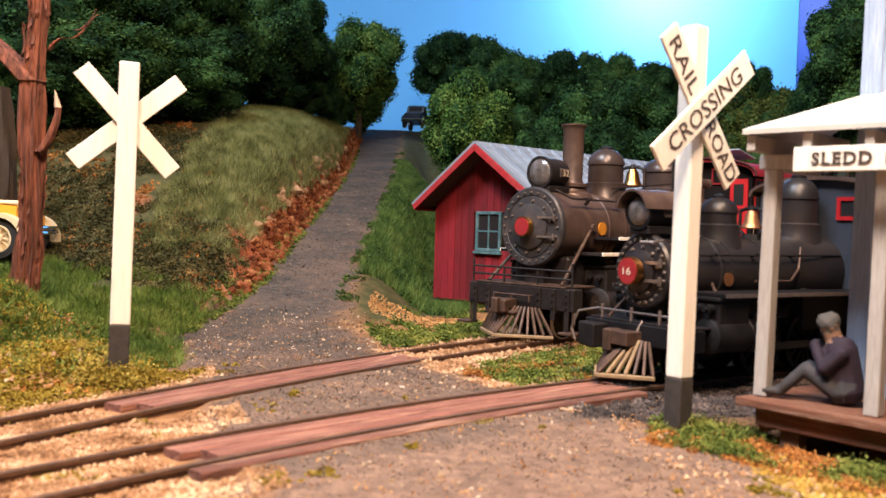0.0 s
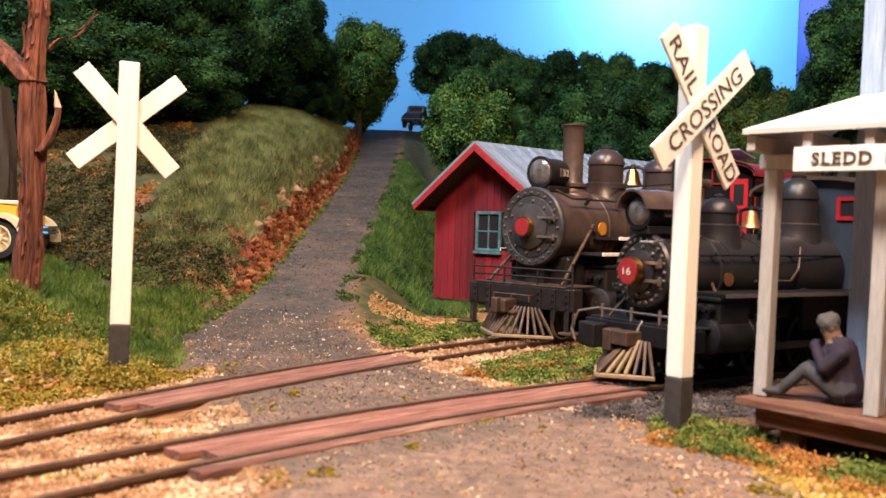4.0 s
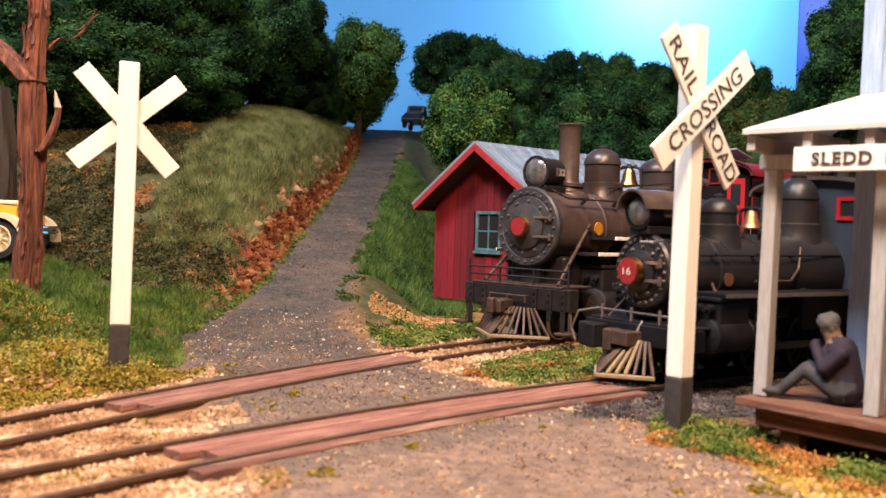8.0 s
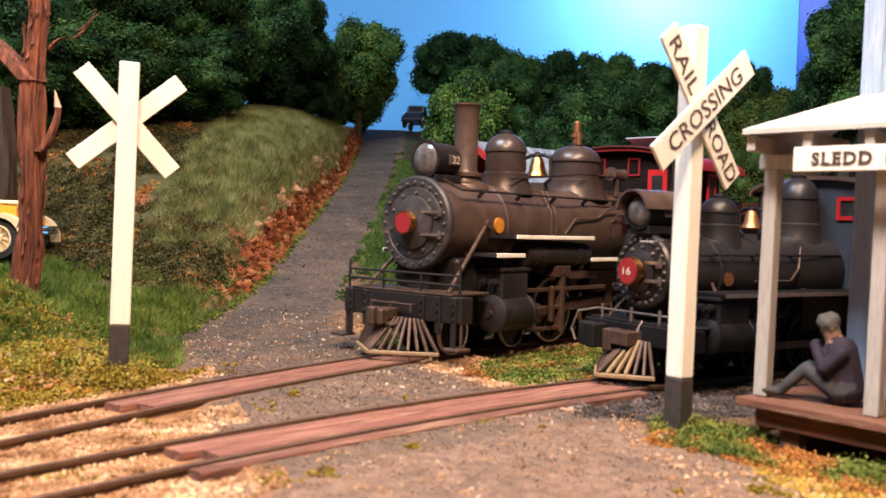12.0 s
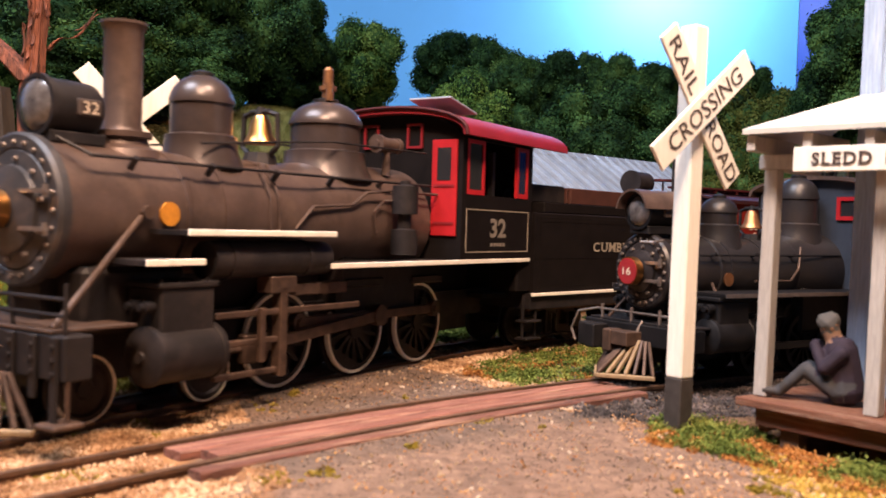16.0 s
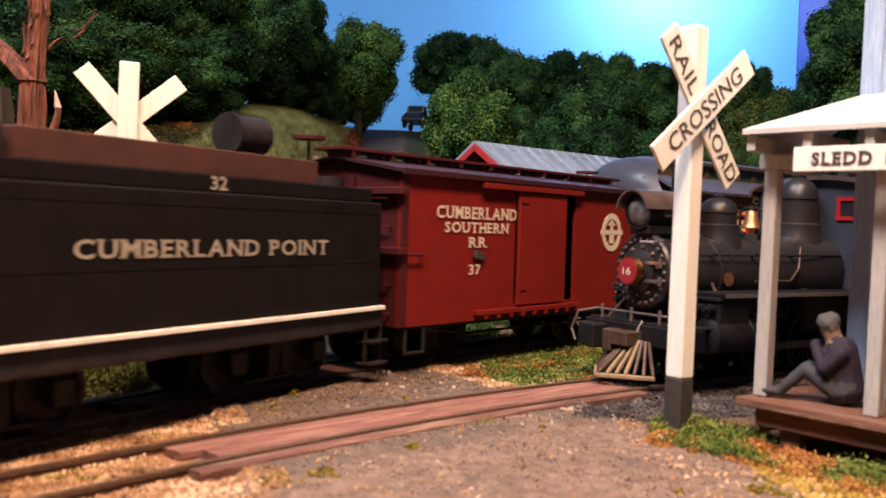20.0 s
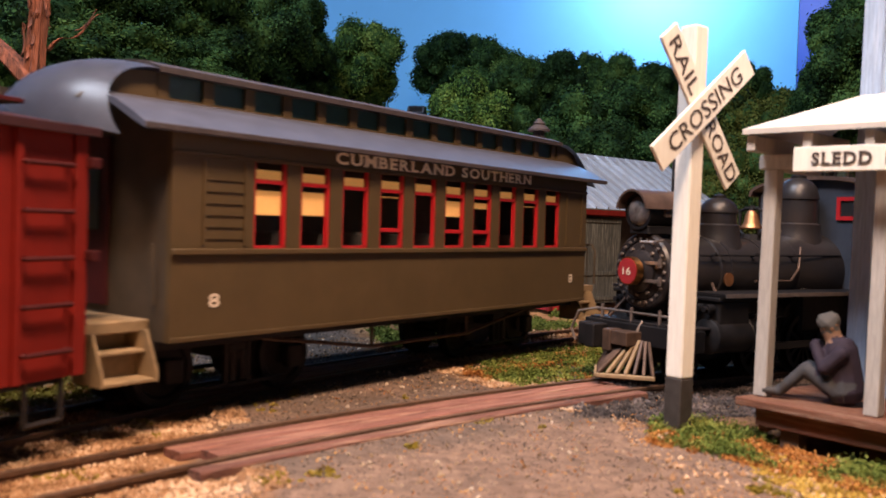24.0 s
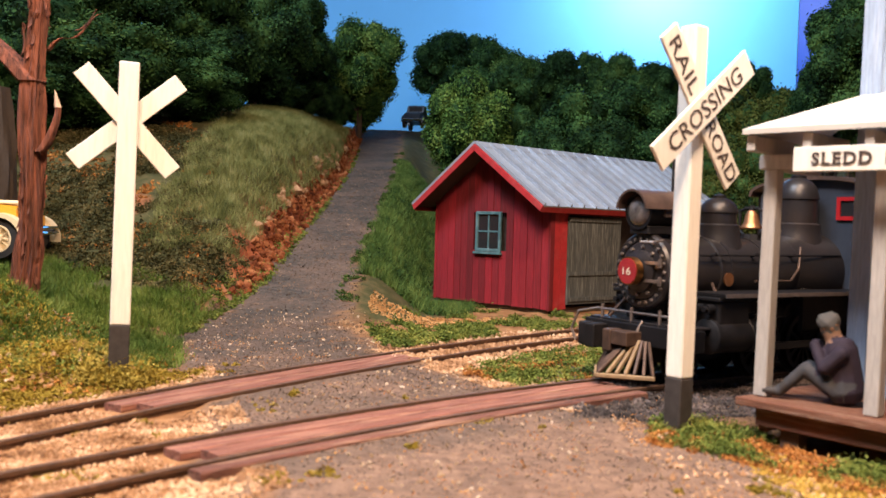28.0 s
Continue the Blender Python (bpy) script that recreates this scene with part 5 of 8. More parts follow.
# ---- passenger coach ----
def build_coach():
    c = thing("passenger_coach", "olive-brown wooden passenger coach with red sashes and amber blinds", "passenger coach")
    x0, x1, w = -6.24, 1.03, 1.15
    z0, sill, head, eave = 0.7, 1.46, 2.24, 2.44
    wins = [(0.15 - 0.577 * k - 0.4, 0.15 - 0.577 * k) for k in range(10)]
    lows = [1.77, 1.78, None, 2.0, None, 1.83, 1.94, None, 2.0, None]
    raised = (3, 5, 6)
    for s in (-1, 1):
        lo, hi = sorted((s * (w - 0.06), s * w))
        bm = bmesh.new()
        box(bm, x0, x1, lo, hi, z0, sill)
        part("lower_side", bm, M["coach"], c, "olive-brown lower side panelling")
        bm = bmesh.new()
        box(bm, x0, x1, lo, hi, head, eave)
        part("letterboard", bm, M["coach"], c, "olive-brown letterboard")
        edges = [x1] + [v for a, b in wins for v in (b, a)] + [x0]
        for k in range(0, len(edges), 2):
            bm = bmesh.new()
            box(bm, edges[k + 1], edges[k], lo, hi, sill, head)
            part("window_post", bm, M["coach"], c)
        bm = bmesh.new()
        a, b = sorted((s * (w + 0.002), s * (w + 0.04)))
        box(bm, x0, x1, a, b, 1.415, 1.47, 0.01)
        part("belt_rail", bm, M["coach"], c, "moulded belt rail")
        bm = bmesh.new()
        a, b = sorted((s * (w + 0.002), s * (w + 0.018)))
        box(bm, x0, x1, a, b, head - 0.0, head + 0.035, 0.005)
        box(bm, x0, x1, a, b, z0, z0 + 0.04, 0.005)
        for e0, e1 in ((0.24, 0.72), (-6.1, -5.62)):
            for q in ((e0, e0 + 0.03, 1.5, 2.22), (e1 - 0.03, e1, 1.5, 2.22)):
                box(bm, q[0], q[1], a, b, q[2], q[3])
            if e0 > 0:
                for j in range(6):
                    zz = 1.55 + 0.1 * j
                    box(bm, e0 + 0.03, e1 - 0.03, a, b - s * 0.006 if s > 0 else b, zz, zz + 0.012)
        part("moulding", bm, M["coach"], c)
        for k, (a, b) in enumerate(wins):
            y = s * (w - 0.035)
            bm = bmesh.new()
            mid = 2.07
            bars = [(a, a + 0.03, sill, head), (b - 0.03, b, sill, head), (a, b, mid - 0.018, mid + 0.018), (a, b, sill, sill + 0.035)]
            if k in raised:
                bars.append((a, b, 1.64, 1.68))
            for q in bars:
                box(bm, q[0], q[1], y - 0.02, y + 0.02, q[2], q[3])
            win = part("window", bm, M["red"], c, "red-framed sash window")
            bm = bmesh.new()
            box(bm, a + 0.03, b - 0.03, y - s * 0.012 - 0.002, y - s * 0.012 + 0.002, sill + 0.035, head)
            part("pane", bm, M["coach_glass"], win).visible_shadow = False
            yy = s * (w - 0.075)
            bm = bmesh.new()
            box(bm, a + 0.01, b - 0.01, yy - 0.004, yy + 0.004, mid + 0.02, mid + 0.105)
            if lows[k]:
                box(bm, a + 0.01, b - 0.01, yy - 0.004, yy + 0.004, lows[k], min(mid - 0.06, lows[k] + 0.22))
            part("blind", bm, M["blind"], win, "amber window blind with its glow put into the material")
    # inside and seats painted black for darkness; an added centre panel blocks the view
    for name, q in (("inner_floor", (-w + 0.12, w - 0.12, 0.8, 0.84)), ("inner_partition", (-0.03, 0.03, 0.841, 2.379)), ("inner_ceiling", (-w + 0.12, w - 0.12, 2.38, 2.43))):
        bm = bmesh.new()
        box(bm, x0 + 0.1, x1 - 0.1, *q)
        part(name, bm, M["black"], c)
    for k in range(9):
        x = -0.3 - k * 0.62
        for s in (-1, 1):
            bm = bmesh.new()
            a, b = sorted((s * 0.3, s * 0.98))
            box(bm, x - 0.05, x + 0.05, a, b, 0.842, 1.62, 0.02)
            part("seat_back", bm, M["black"], c)
    for x, xe, out in ((x0, x0 + 0.06, -1), (x1 - 0.06, x1, 1)):
        bm = bmesh.new()
        prism(bm, [(-w + 0.061, z0), (w - 0.061, z0), (w - 0.061, eave), (0.6, 2.72), (-0.6, 2.72), (-w + 0.061, eave)], "x", x, xe)
        part("end_wall", bm, M["coach_dark"], c, "end wall with its shade put into the dark paint")
        xo = x1 if out > 0 else x0
        bm = bmesh.new()
        a, b = sorted((xo + out * 0.003, xo + out * 0.03))
        box(bm, a, b, -0.32, 0.32, 0.95, 2.4, 0.006)
        d = part("end_door", bm, M["box_dark"], c)
        bm = bmesh.new()
        a, b = sorted((xo + out * 0.031, xo + out * 0.04))
        box(bm, a, b, -0.2, 0.2, 1.6, 2.2)
        part("pane", bm, M["clerestory"], d)
        # platform, steps, railing
        bm = bmesh.new()
        a, b = sorted((xo + out * 0.003, xo + out * 0.8))
        box(bm, a, b, -0.9, 0.9, 0.78, 0.88, 0.01)
        part("platform", bm, M["tan"], c, "tan end platform")
        for s in (-1, 1):
            for k, (zz, yy) in enumerate(((0.62, 0.92), (0.4, 1.06))):
                bm = bmesh.new()
                u0, u1 = sorted((xo + out * 0.1, xo + out * 0.55))
                ya, yb = sorted((s * (yy - 0.2), s * (yy + 0.06)))
                box(bm, u0, u1, ya, yb, zz, zz + 0.03, 0.006)
                box(bm, u0, u1, s * (yy - 0.2) - 0.008, s * (yy - 0.2) + 0.008, zz + 0.03, zz + 0.24)
                part("tread", bm, M["tan"], c, "tan step tread")
            bm = bmesh.new()
            for u in (xo + out * 0.08, xo + out * 0.57):
                prism(bm, [(s * 0.72, 0.8), (s * 0.98, 0.8), (s * 1.12, 0.48), (s * 1.12, 0.4), (s * 0.72, 0.4)], "x", u - 0.012, u + 0.012)
            part("step_side", bm, M["tan"], c)
            bm = bmesh.new()
            tube(bm, [(xo + out * 0.76, s * 0.35, 0.88), (xo + out * 0.76, s * 0.35, 1.5), (xo + out * 0.76, s * 0.88, 1.5), (xo + out * 0.72, s * 0.95, 1.4), (xo + out * 0.72, s * 0.95, 0.9)], 0.018)
            tube(bm, [(xo + out * 0.03, s * 0.98, 1.0), (xo + out * 0.06, s * 1.0, 1.5)], 0.014)
            for yy in (0.5, 0.65, 0.8):
                cyl(bm, (xo + out * 0.76, s * yy, 0.88), (xo + out * 0.76, s * yy, 1.5), 0.01, n=5)
            part("platform_railing", bm, M["coach_dark"], c)
    # roof: lower deck on both sides, clerestory, rounded hoods
    for s in (-1, 1):
        prof = [(s * (w + 0.13), 2.4), (s * (w + 0.13), 2.45), (s * (w - 0.05), 2.55), (s * 0.86, 2.66), (s * 0.62, 2.74), (s * 0.62, 2.69), (s * 0.86, 2.6), (s * (w - 0.07), 2.49)]
        bm = bmesh.new()
        prism(bm, prof, "x", x0 - 0.35, x1 + 0.35)
        r = part("lower_roof", bm, M["coach_roof"], c, "grey-blue painted lower roof deck")
        bm = bmesh.new()
        a, b = sorted((s * (w + 0.131), s * (w + 0.15)))
        box(bm, x0 - 0.36, x1 + 0.36, a, b, 2.405, 2.455, 0.006)
        part("roof_edge", bm, M["coach_roof_edge"], c)
        bm = bmesh.new()
        a, b = sorted((s * 0.56, s * 0.61))
        box(bm, x0 - 0.1, x1 - 0.2, a, b, 2.7, 2.76)
        for k in range(15):
            x = x1 - 0.3 - k * (7.1 / 14.4)
            box(bm, x - 0.06, x + 0.06, a, b, 2.76, 2.98)
        part("clerestory_frame", bm, M["coach"], c, "brown clerestory frame")
        for k in range(14):
            x = x1 - 0.3 - (k + 0.5) * (7.1 / 14.4)
            bm = bmesh.new()
            box(bm, x - 0.187, x + 0.187, s * 0.57 - 0.008, s * 0.57 + 0.008, 2.761, 2.975)
            part("clerestory_pane", bm, M["clerestory"], c, "dark green clerestory glass")
    top = [(0.7, 2.96), (0.7, 3.01), (0.5, 3.07), (0.25, 3.105), (0, 3.115), (-0.25, 3.105), (-0.5, 3.07), (-0.7, 3.01), (-0.7, 2.96)]
    bm = bmesh.new()
    prism(bm, top, "x", x0 - 0.05, x1 - 0.2)
    part("upper_roof", bm, M["coach_roof_edge"], c, "dark upper roof")
    for xo, out in ((x1 - 0.2, 1), (x0 - 0.05, -1)):
        bm = bmesh.new()
        rings = []
        for k in range(11):
            u = k / 10
            a = u * math.pi / 2
            x = xo + out * 0.85 * math.sin(a)
            drop = 0.62 * (1 - math.cos(a)) ** 1.15
            half = 0.7 - 0.02 * u + 0.3 * u ** 3
            ring = []
            for j in range(13):
                b = -1 + 2 * j / 12
                ring.append(bm.verts.new((x - out * 0.28 * abs(b) ** 3 * u, half * b, 3.115 - drop - 0.11 * b * b - 0.02)))
            rings.append(ring)
        for q, r2 in zip(rings, rings[1:]):
            for j in range(12):
                bm.faces.new((q[j], q[j + 1], r2[j + 1], r2[j]))
        ex = bmesh.ops.solidify(bm, geom=bm.faces[:], thickness=0.04)
        part("roof_hood", bm, M["coach_roof"], c, "grey-blue rounded roof hood")
        bm = bmesh.new()
        for s in (-1, 1):
            prism(bm, [(xo - out * 0.02, 2.72), (xo + out * 0.72, 2.66), (xo + out * 0.5, 2.87), (xo + out * 0.25, 2.95), (xo - out * 0.02, 2.97)], "y", s * 0.6 - 0.02, s * 0.6 + 0.02)
        part("hood_cheek", bm, M["coach"], c)
    # smoke jack near the trailing end
    bm = bmesh.new()
    lathe(bm, (-6.52, 0.15, 2.92), (-6.52, 0.15, 4), [(0.16, 0), (0.13, 0.14), (0.09, 0.16), (0.09, 0.3), (0.17, 0.3), (0.17, 0.33), (0.09, 0.4), (0.1, 0.42), (0.02, 0.5), (0, 0.5)], 16)
    part("smoke_jack", bm, M["coach_roof_edge"], c, "dark roof smoke jack")
    bm = bmesh.new()
    box(bm, x0, x1, -0.95, 0.95, 0.62, 0.71)
    part("underframe", bm, M["engine_black"], c)
    for s in (-1, 1):
        bm = bmesh.new()
        tube(bm, [(-0.2, s * 0.9, 0.62), (-1.8, s * 0.9, 0.4), (-3.6, s * 0.9, 0.4), (-5.0, s * 0.9, 0.62)], 0.022)
        for x in (-1.8, -3.6):
            tube(bm, [(x, s * 0.9, 0.4), (x, s * 0.9, 0.64)], 0.02)
        part("truss_rod", bm, M["rust_steel"], c)
    for x in (-0.25, -4.95):
        add_truck(c, x, 0.34, 1.5, "black passenger truck")
    add_coupler(c, x1 + 0.75, 0.62, True)
    add_coupler(c, x0 - 0.75, 0.62, False)
    writing("coach_name", "CUMBERLAND SOUTHERN", 0.12, M["letter"], c, place(-2.74, w + 0.02, 2.35) @ FLIP, 3.75, 0.035, 0.004, True)
    for x in (0.58, -5.8):
        writing("coach_number", "8", 0.12, M["pale"], c, place(x, w + 0.004, 1.03) @ FLIP, 0.12, 0.02)
    VEHICLES.append((c, 21.0, 6.2))
    return c


# coach colour darkened so that the end platforms' shade is painted in
M["coach_dark"] = mat("shaded_coach_end_paint", (0.055, 0.04, 0.026), 0.6, grain=4)
M["coach_glass"] = mat("coach_window_glass", (0.95, 0.95, 0.95), 0.0)
_g = M["coach_glass"].node_tree.nodes["Principled BSDF"]
_g.inputs["Transmission Weight"].default_value, _g.inputs["IOR"].default_value = 1.0, 1.06
build_engine()
build_tender()
build_boxcar()
build_coach()


# ---- section tool shed ----
def build_shed():
    ux, uy = -0.673, 0.74
    shed = thing("tool_shed", "weathered red board shed with a standing-seam tin roof", "shed", m=place(2.27, 19.2, 0.0, 0, 0, math.degrees(math.atan2(uy, ux)) - 180))
    # local x runs along the gable (negative away from the nearest corner), y along the ridge
    w, n, eave, ridge = 3.57, 6.6, 2.3, 3.48
    slope = (ridge - eave) / (w / 2)
    # gable boards, cut round the window
    win = (-2.19, -1.43, 1.2, 2.06)
    k = 17
    bw = w / k
    for i in range(k):
        a, b = -bw * (i + 1), -bw * i
        top = [eave + slope * min(-x, w + x) for x in (a, b)]
        mid = (a + b) / 2
        spans = [(0.0, None)]
        if a < win[1] - 0.02 and b > win[0] + 0.02:
            spans = [(0.0, win[2]), (win[3], None)]
        dy = random.uniform(-0.008, 0.008)
        for z0, z1 in spans:
            bm = bmesh.new()
            t0, t1 = (z1, z1) if z1 else top
            pts = [(a + 0.006, z0 + random.uniform(-0.02, 0.02) * (z0 == 0)), (b - 0.006, z0), (b - 0.006, t1)]
            if not z1 and a < -w / 2 < b:
                pts.append((-w / 2, ridge))
            pts.append((a + 0.006, t0))
            prism(bm, pts, "y", -0.03 + dy, 0.03 + dy)
            part("board", bm, M["shed_red"], shed)
    # side wall boards with doorway
    door = (0.51, 2.36)
    x = 0.06
    while x < n - 0.05:
        e = min(x + 0.24, n)
        if not (door[0] - 0.05 < (x + e) / 2 < 4.1):
            for xx in (0.0, -w):
                bm = bmesh.new()
                box(bm, xx - 0.03, xx + 0.03, x + 0.005, e - 0.005, 0, eave)
                # near side boards get the brighter trim red: their light is painted in
                part("board", bm, M["shed_trim"] if xx == 0.0 else M["shed_red"], shed)
        else:
            bm = bmesh.new()
            box(bm, -w - 0.03, -w + 0.03, x + 0.005, e - 0.005, 0, eave)
            part("board", bm, M["shed_red"], shed)
        x = e
    bm = bmesh.new()
    box(bm, -0.06, 0.03, 0.46, 4.15, 2.04, eave)
    part("lintel", bm, M["shed_red"], shed)
    bm = bmesh.new()
    prism(bm, [(-w, 0), (0, 0), (0, eave), (-w / 2, ridge), (-w, eave)], "y", n - 0.04, n)
    part("rear_wall", bm, M["shed_red"], shed)
    for xx in (0.004, -w - 0.004):
        bm = bmesh.new()
        s = 1 if xx > 0 else -1
        box(bm, xx - 0.03 + 0.02 * s, xx + 0.03 + 0.02 * s, -0.05, 0.09, -0.02, eave, 0.006)
        part("corner_board", bm, M["shed_red"], shed)
    bm = bmesh.new()
    box(bm, -w + 0.02, -0.04, 0.04, n - 0.05, -0.08, 0.03)
    part("floor_frame", bm, M["tie"], shed)
    # closed door leaf and dark opening beside it
    for j in range(7):
        bm = bmesh.new()
        a = door[0] + (door[1] - door[0]) * j / 7
        b = door[0] + (door[1] - door[0]) * (j + 1) / 7
        box(bm, 0.032, 0.075, a + 0.004, b - 0.004, 0.1, 2.0, 0.004)
        part("door_board", bm, M["door_grey"], shed)
    for z in (0.16, 0.72, 1.9):
        bm = bmesh.new()
        box(bm, 0.076, 0.105, door[0] + 0.02, door[1] - 0.02, z, z + 0.09, 0.006)
        part("door_batten", bm, M["door_grey"], shed)
    # window
    f = part("window_frame", frame_bm(win[0] - 0.02, win[1] + 0.02, win[2] - 0.03, win[3] + 0.02, 0.07, -0.075, -0.02), M["teal"], shed, "teal-painted window frame")
    bm = bmesh.new()
    xm, zm = (win[0] + win[1]) / 2, (win[2] + win[3]) / 2
    box(bm, xm - 0.02, xm + 0.02, -0.05, -0.02, win[2], win[3])
    box(bm, win[0], win[1], -0.048, -0.022, zm - 0.02, zm + 0.02)
    part("muntin", bm, M["teal"], f)
    for a, b in ((win[0], xm - 0.02), (xm + 0.02, win[1])):
        for c, d in ((win[2], zm - 0.02), (zm + 0.02, win[3])):
            bm = bmesh.new()
            box(bm, a, b, -0.034, -0.028, c, d)
            part("pane", bm, M["glass"], f)
    bm = bmesh.new()
    box(bm, win[0] - 0.05, win[1] + 0.05, -0.12, -0.03, win[2] - 0.09, win[2] - 0.035, 0.008)
    part("sill", bm, M["teal"], f)
    # added black box: the darkness inside the shed is put into its colour
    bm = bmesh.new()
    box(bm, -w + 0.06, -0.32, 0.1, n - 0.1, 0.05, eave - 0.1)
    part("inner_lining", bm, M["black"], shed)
    # roof in seamed tin sheets over two slopes
    over, front = 0.3, 0.56
    deg = math.atan(slope)
    sl = (w / 2 + over) / math.cos(deg)
    for side in (-1, 1):
        m0 = Matrix.Translation((-w / 2, 0, ridge + 0.09)) @ Matrix.Rotation(side * deg, 4, "Y")
        y = -front
        while y < n + 0.2:
            e = min(y + 0.42, n + 0.25)
            bm = bmesh.new()
            a, b = (0.0, sl) if side > 0 else (-sl, 0.0)
            box(bm, a, b, y, e, -0.02, 0.01)
            box(bm, a, b, y - 0.018, y + 0.018, 0.01, 0.075)
            bm.transform(m0)
            part("roof_sheet", bm, M["tin"], shed)
            y = e
        bm = bmesh.new()
        a, b = (0.02, sl - 0.01) if side > 0 else (-sl + 0.01, -0.02)
        box(bm, a, b, -front - 0.045, -front - 0.002, -0.135, 0.0, 0.006)
        bm.transform(m0)
        part("barge_board", bm, M["shed_trim"], shed, "brighter red barge board")
        bm = bmesh.new()
        a = (sl - 0.035) if side > 0 else -sl
        box(bm, a, a + 0.035, -front, n + 0.25, -0.15, -0.021)
        bm.transform(m0)
        part("fascia", bm, M["shed_trim"], shed, "brighter red fascia board")
        bm = bmesh.new()
        a, b = (0.05, sl - 0.05) if side > 0 else (-sl + 0.05, -0.05)
        box(bm, a, b, -front + 0.01, n + 0.2, -0.07, -0.021)
        bm.transform(m0)
        part("roof_deck", bm, M["tie"], shed)
    bm = bmesh.new()
    prism(bm, [(-w / 2 - 0.14, ridge + 0.02), (-w / 2, ridge + 0.12), (-w / 2 + 0.14, ridge + 0.02), (-w / 2, ridge + 0.15)], "y", -front - 0.02, n + 0.25)
    part("ridge_cap", bm, M["tin"], shed)
    bm = bmesh.new()
    cyl(bm, (-0.5, 5.9, 2.3), (-0.5, 5.9, 3.6), 0.09, n=12)
    cyl(bm, (-0.5, 5.9, 3.6), (-0.5, 5.9, 3.7), 0.16, 0.02, 12)
    part("stove_pipe", bm, M["rust_steel"], shed, "rusty stove pipe")
    return shed


def frame_bm(x0, x1, z0, z1, t, y0, y1):
    bm = bmesh.new()
    box(bm, x0, x0 + t, y0, y1, z0, z1, 0.006)
    box(bm, x1 - t, x1, y0, y1, z0, z1, 0.006)
    box(bm, x0 + t, x1 - t, y0, y1, z0, z0 + t, 0.006)
    box(bm, x0 + t, x1 - t, y0, y1, z1 - t, z1, 0.006)
    return bm


build_shed()


# ---- crossbuck signs ----
def build_crossbuck(label, m, height, side, cross_z, half, front, lettered, black_to, tilt, width=0.205):
    sign = thing("crossbuck_sign", label, "crossing sign", "road crossing signs", m)
    h = side / 2
    bm = bmesh.new()
    box(bm, -h, h, -h, h, black_to, height, 0.012)
    part("post", bm, M["white_post"], sign, "white-painted square post")
    bm = bmesh.new()
    box(bm, -h - 0.002, h + 0.002, -h - 0.002, h + 0.002, -0.15, black_to, 0.01)
    part("post_foot", bm, M["black"], sign, "black-painted foot")
    for k, (ang, text, w2) in enumerate(((-tilt[0], "RAIL   ROAD", 1.12), (tilt[1], "CROSSING", 1.18))):
        bm = bmesh.new()
        y = front * (h + 0.018 + 0.036 * k)
        obox(bm, Matrix.Translation((0, y, cross_z)) @ Matrix.Rotation(radians(-ang), 4, "Y"), 2 * half, 0.032, width, 0.006)
        b = part("blade", bm, M["white_post"], sign, "white-painted crossing blade")
        if lettered:
            mm = Matrix.Translation(Vector((0, y + front * 0.017, cross_z)) * U) @ Matrix.Rotation(radians(-ang), 4, "Y")
            if k == 0:
                for word, dx, ww in (("RAIL", -0.43, 0.52), ("ROAD", 0.45, 0.6)):
                    writing("lettering", word, 0.155, M["ink"], b, mm @ place(dx, 0, 0), ww, 0.006)
            else:
                writing("lettering", text, 0.155, M["ink"], b, mm, w2, 0.006)
    for z in () if lettered else (cross_z - 0.03, cross_z + 0.04):
        bm = bmesh.new()
        cyl(bm, (0, front * (h + 0.07), z), (0, front * (h + 0.085), z), 0.018, n=6)
        part("bolt", bm, M["steel"], sign)
    return sign


build_crossbuck("white wooden crossbuck seen from behind, black foot in the grass", place(-3.455, 9.7, 0.2, 0, 0.9, 19.5), 3.16, 0.205, 2.55, 0.72, 1, False, 0.36, (47.5, 41))
build_crossbuck("white wooden crossbuck lettered in black, black foot in the gravel", place(2.115, 7.95, 0.05, 0, 0.7, 37), 3.48, 0.175, 2.755, 0.775, -1, True, 0.40, (51.2, 38.7), 0.25)


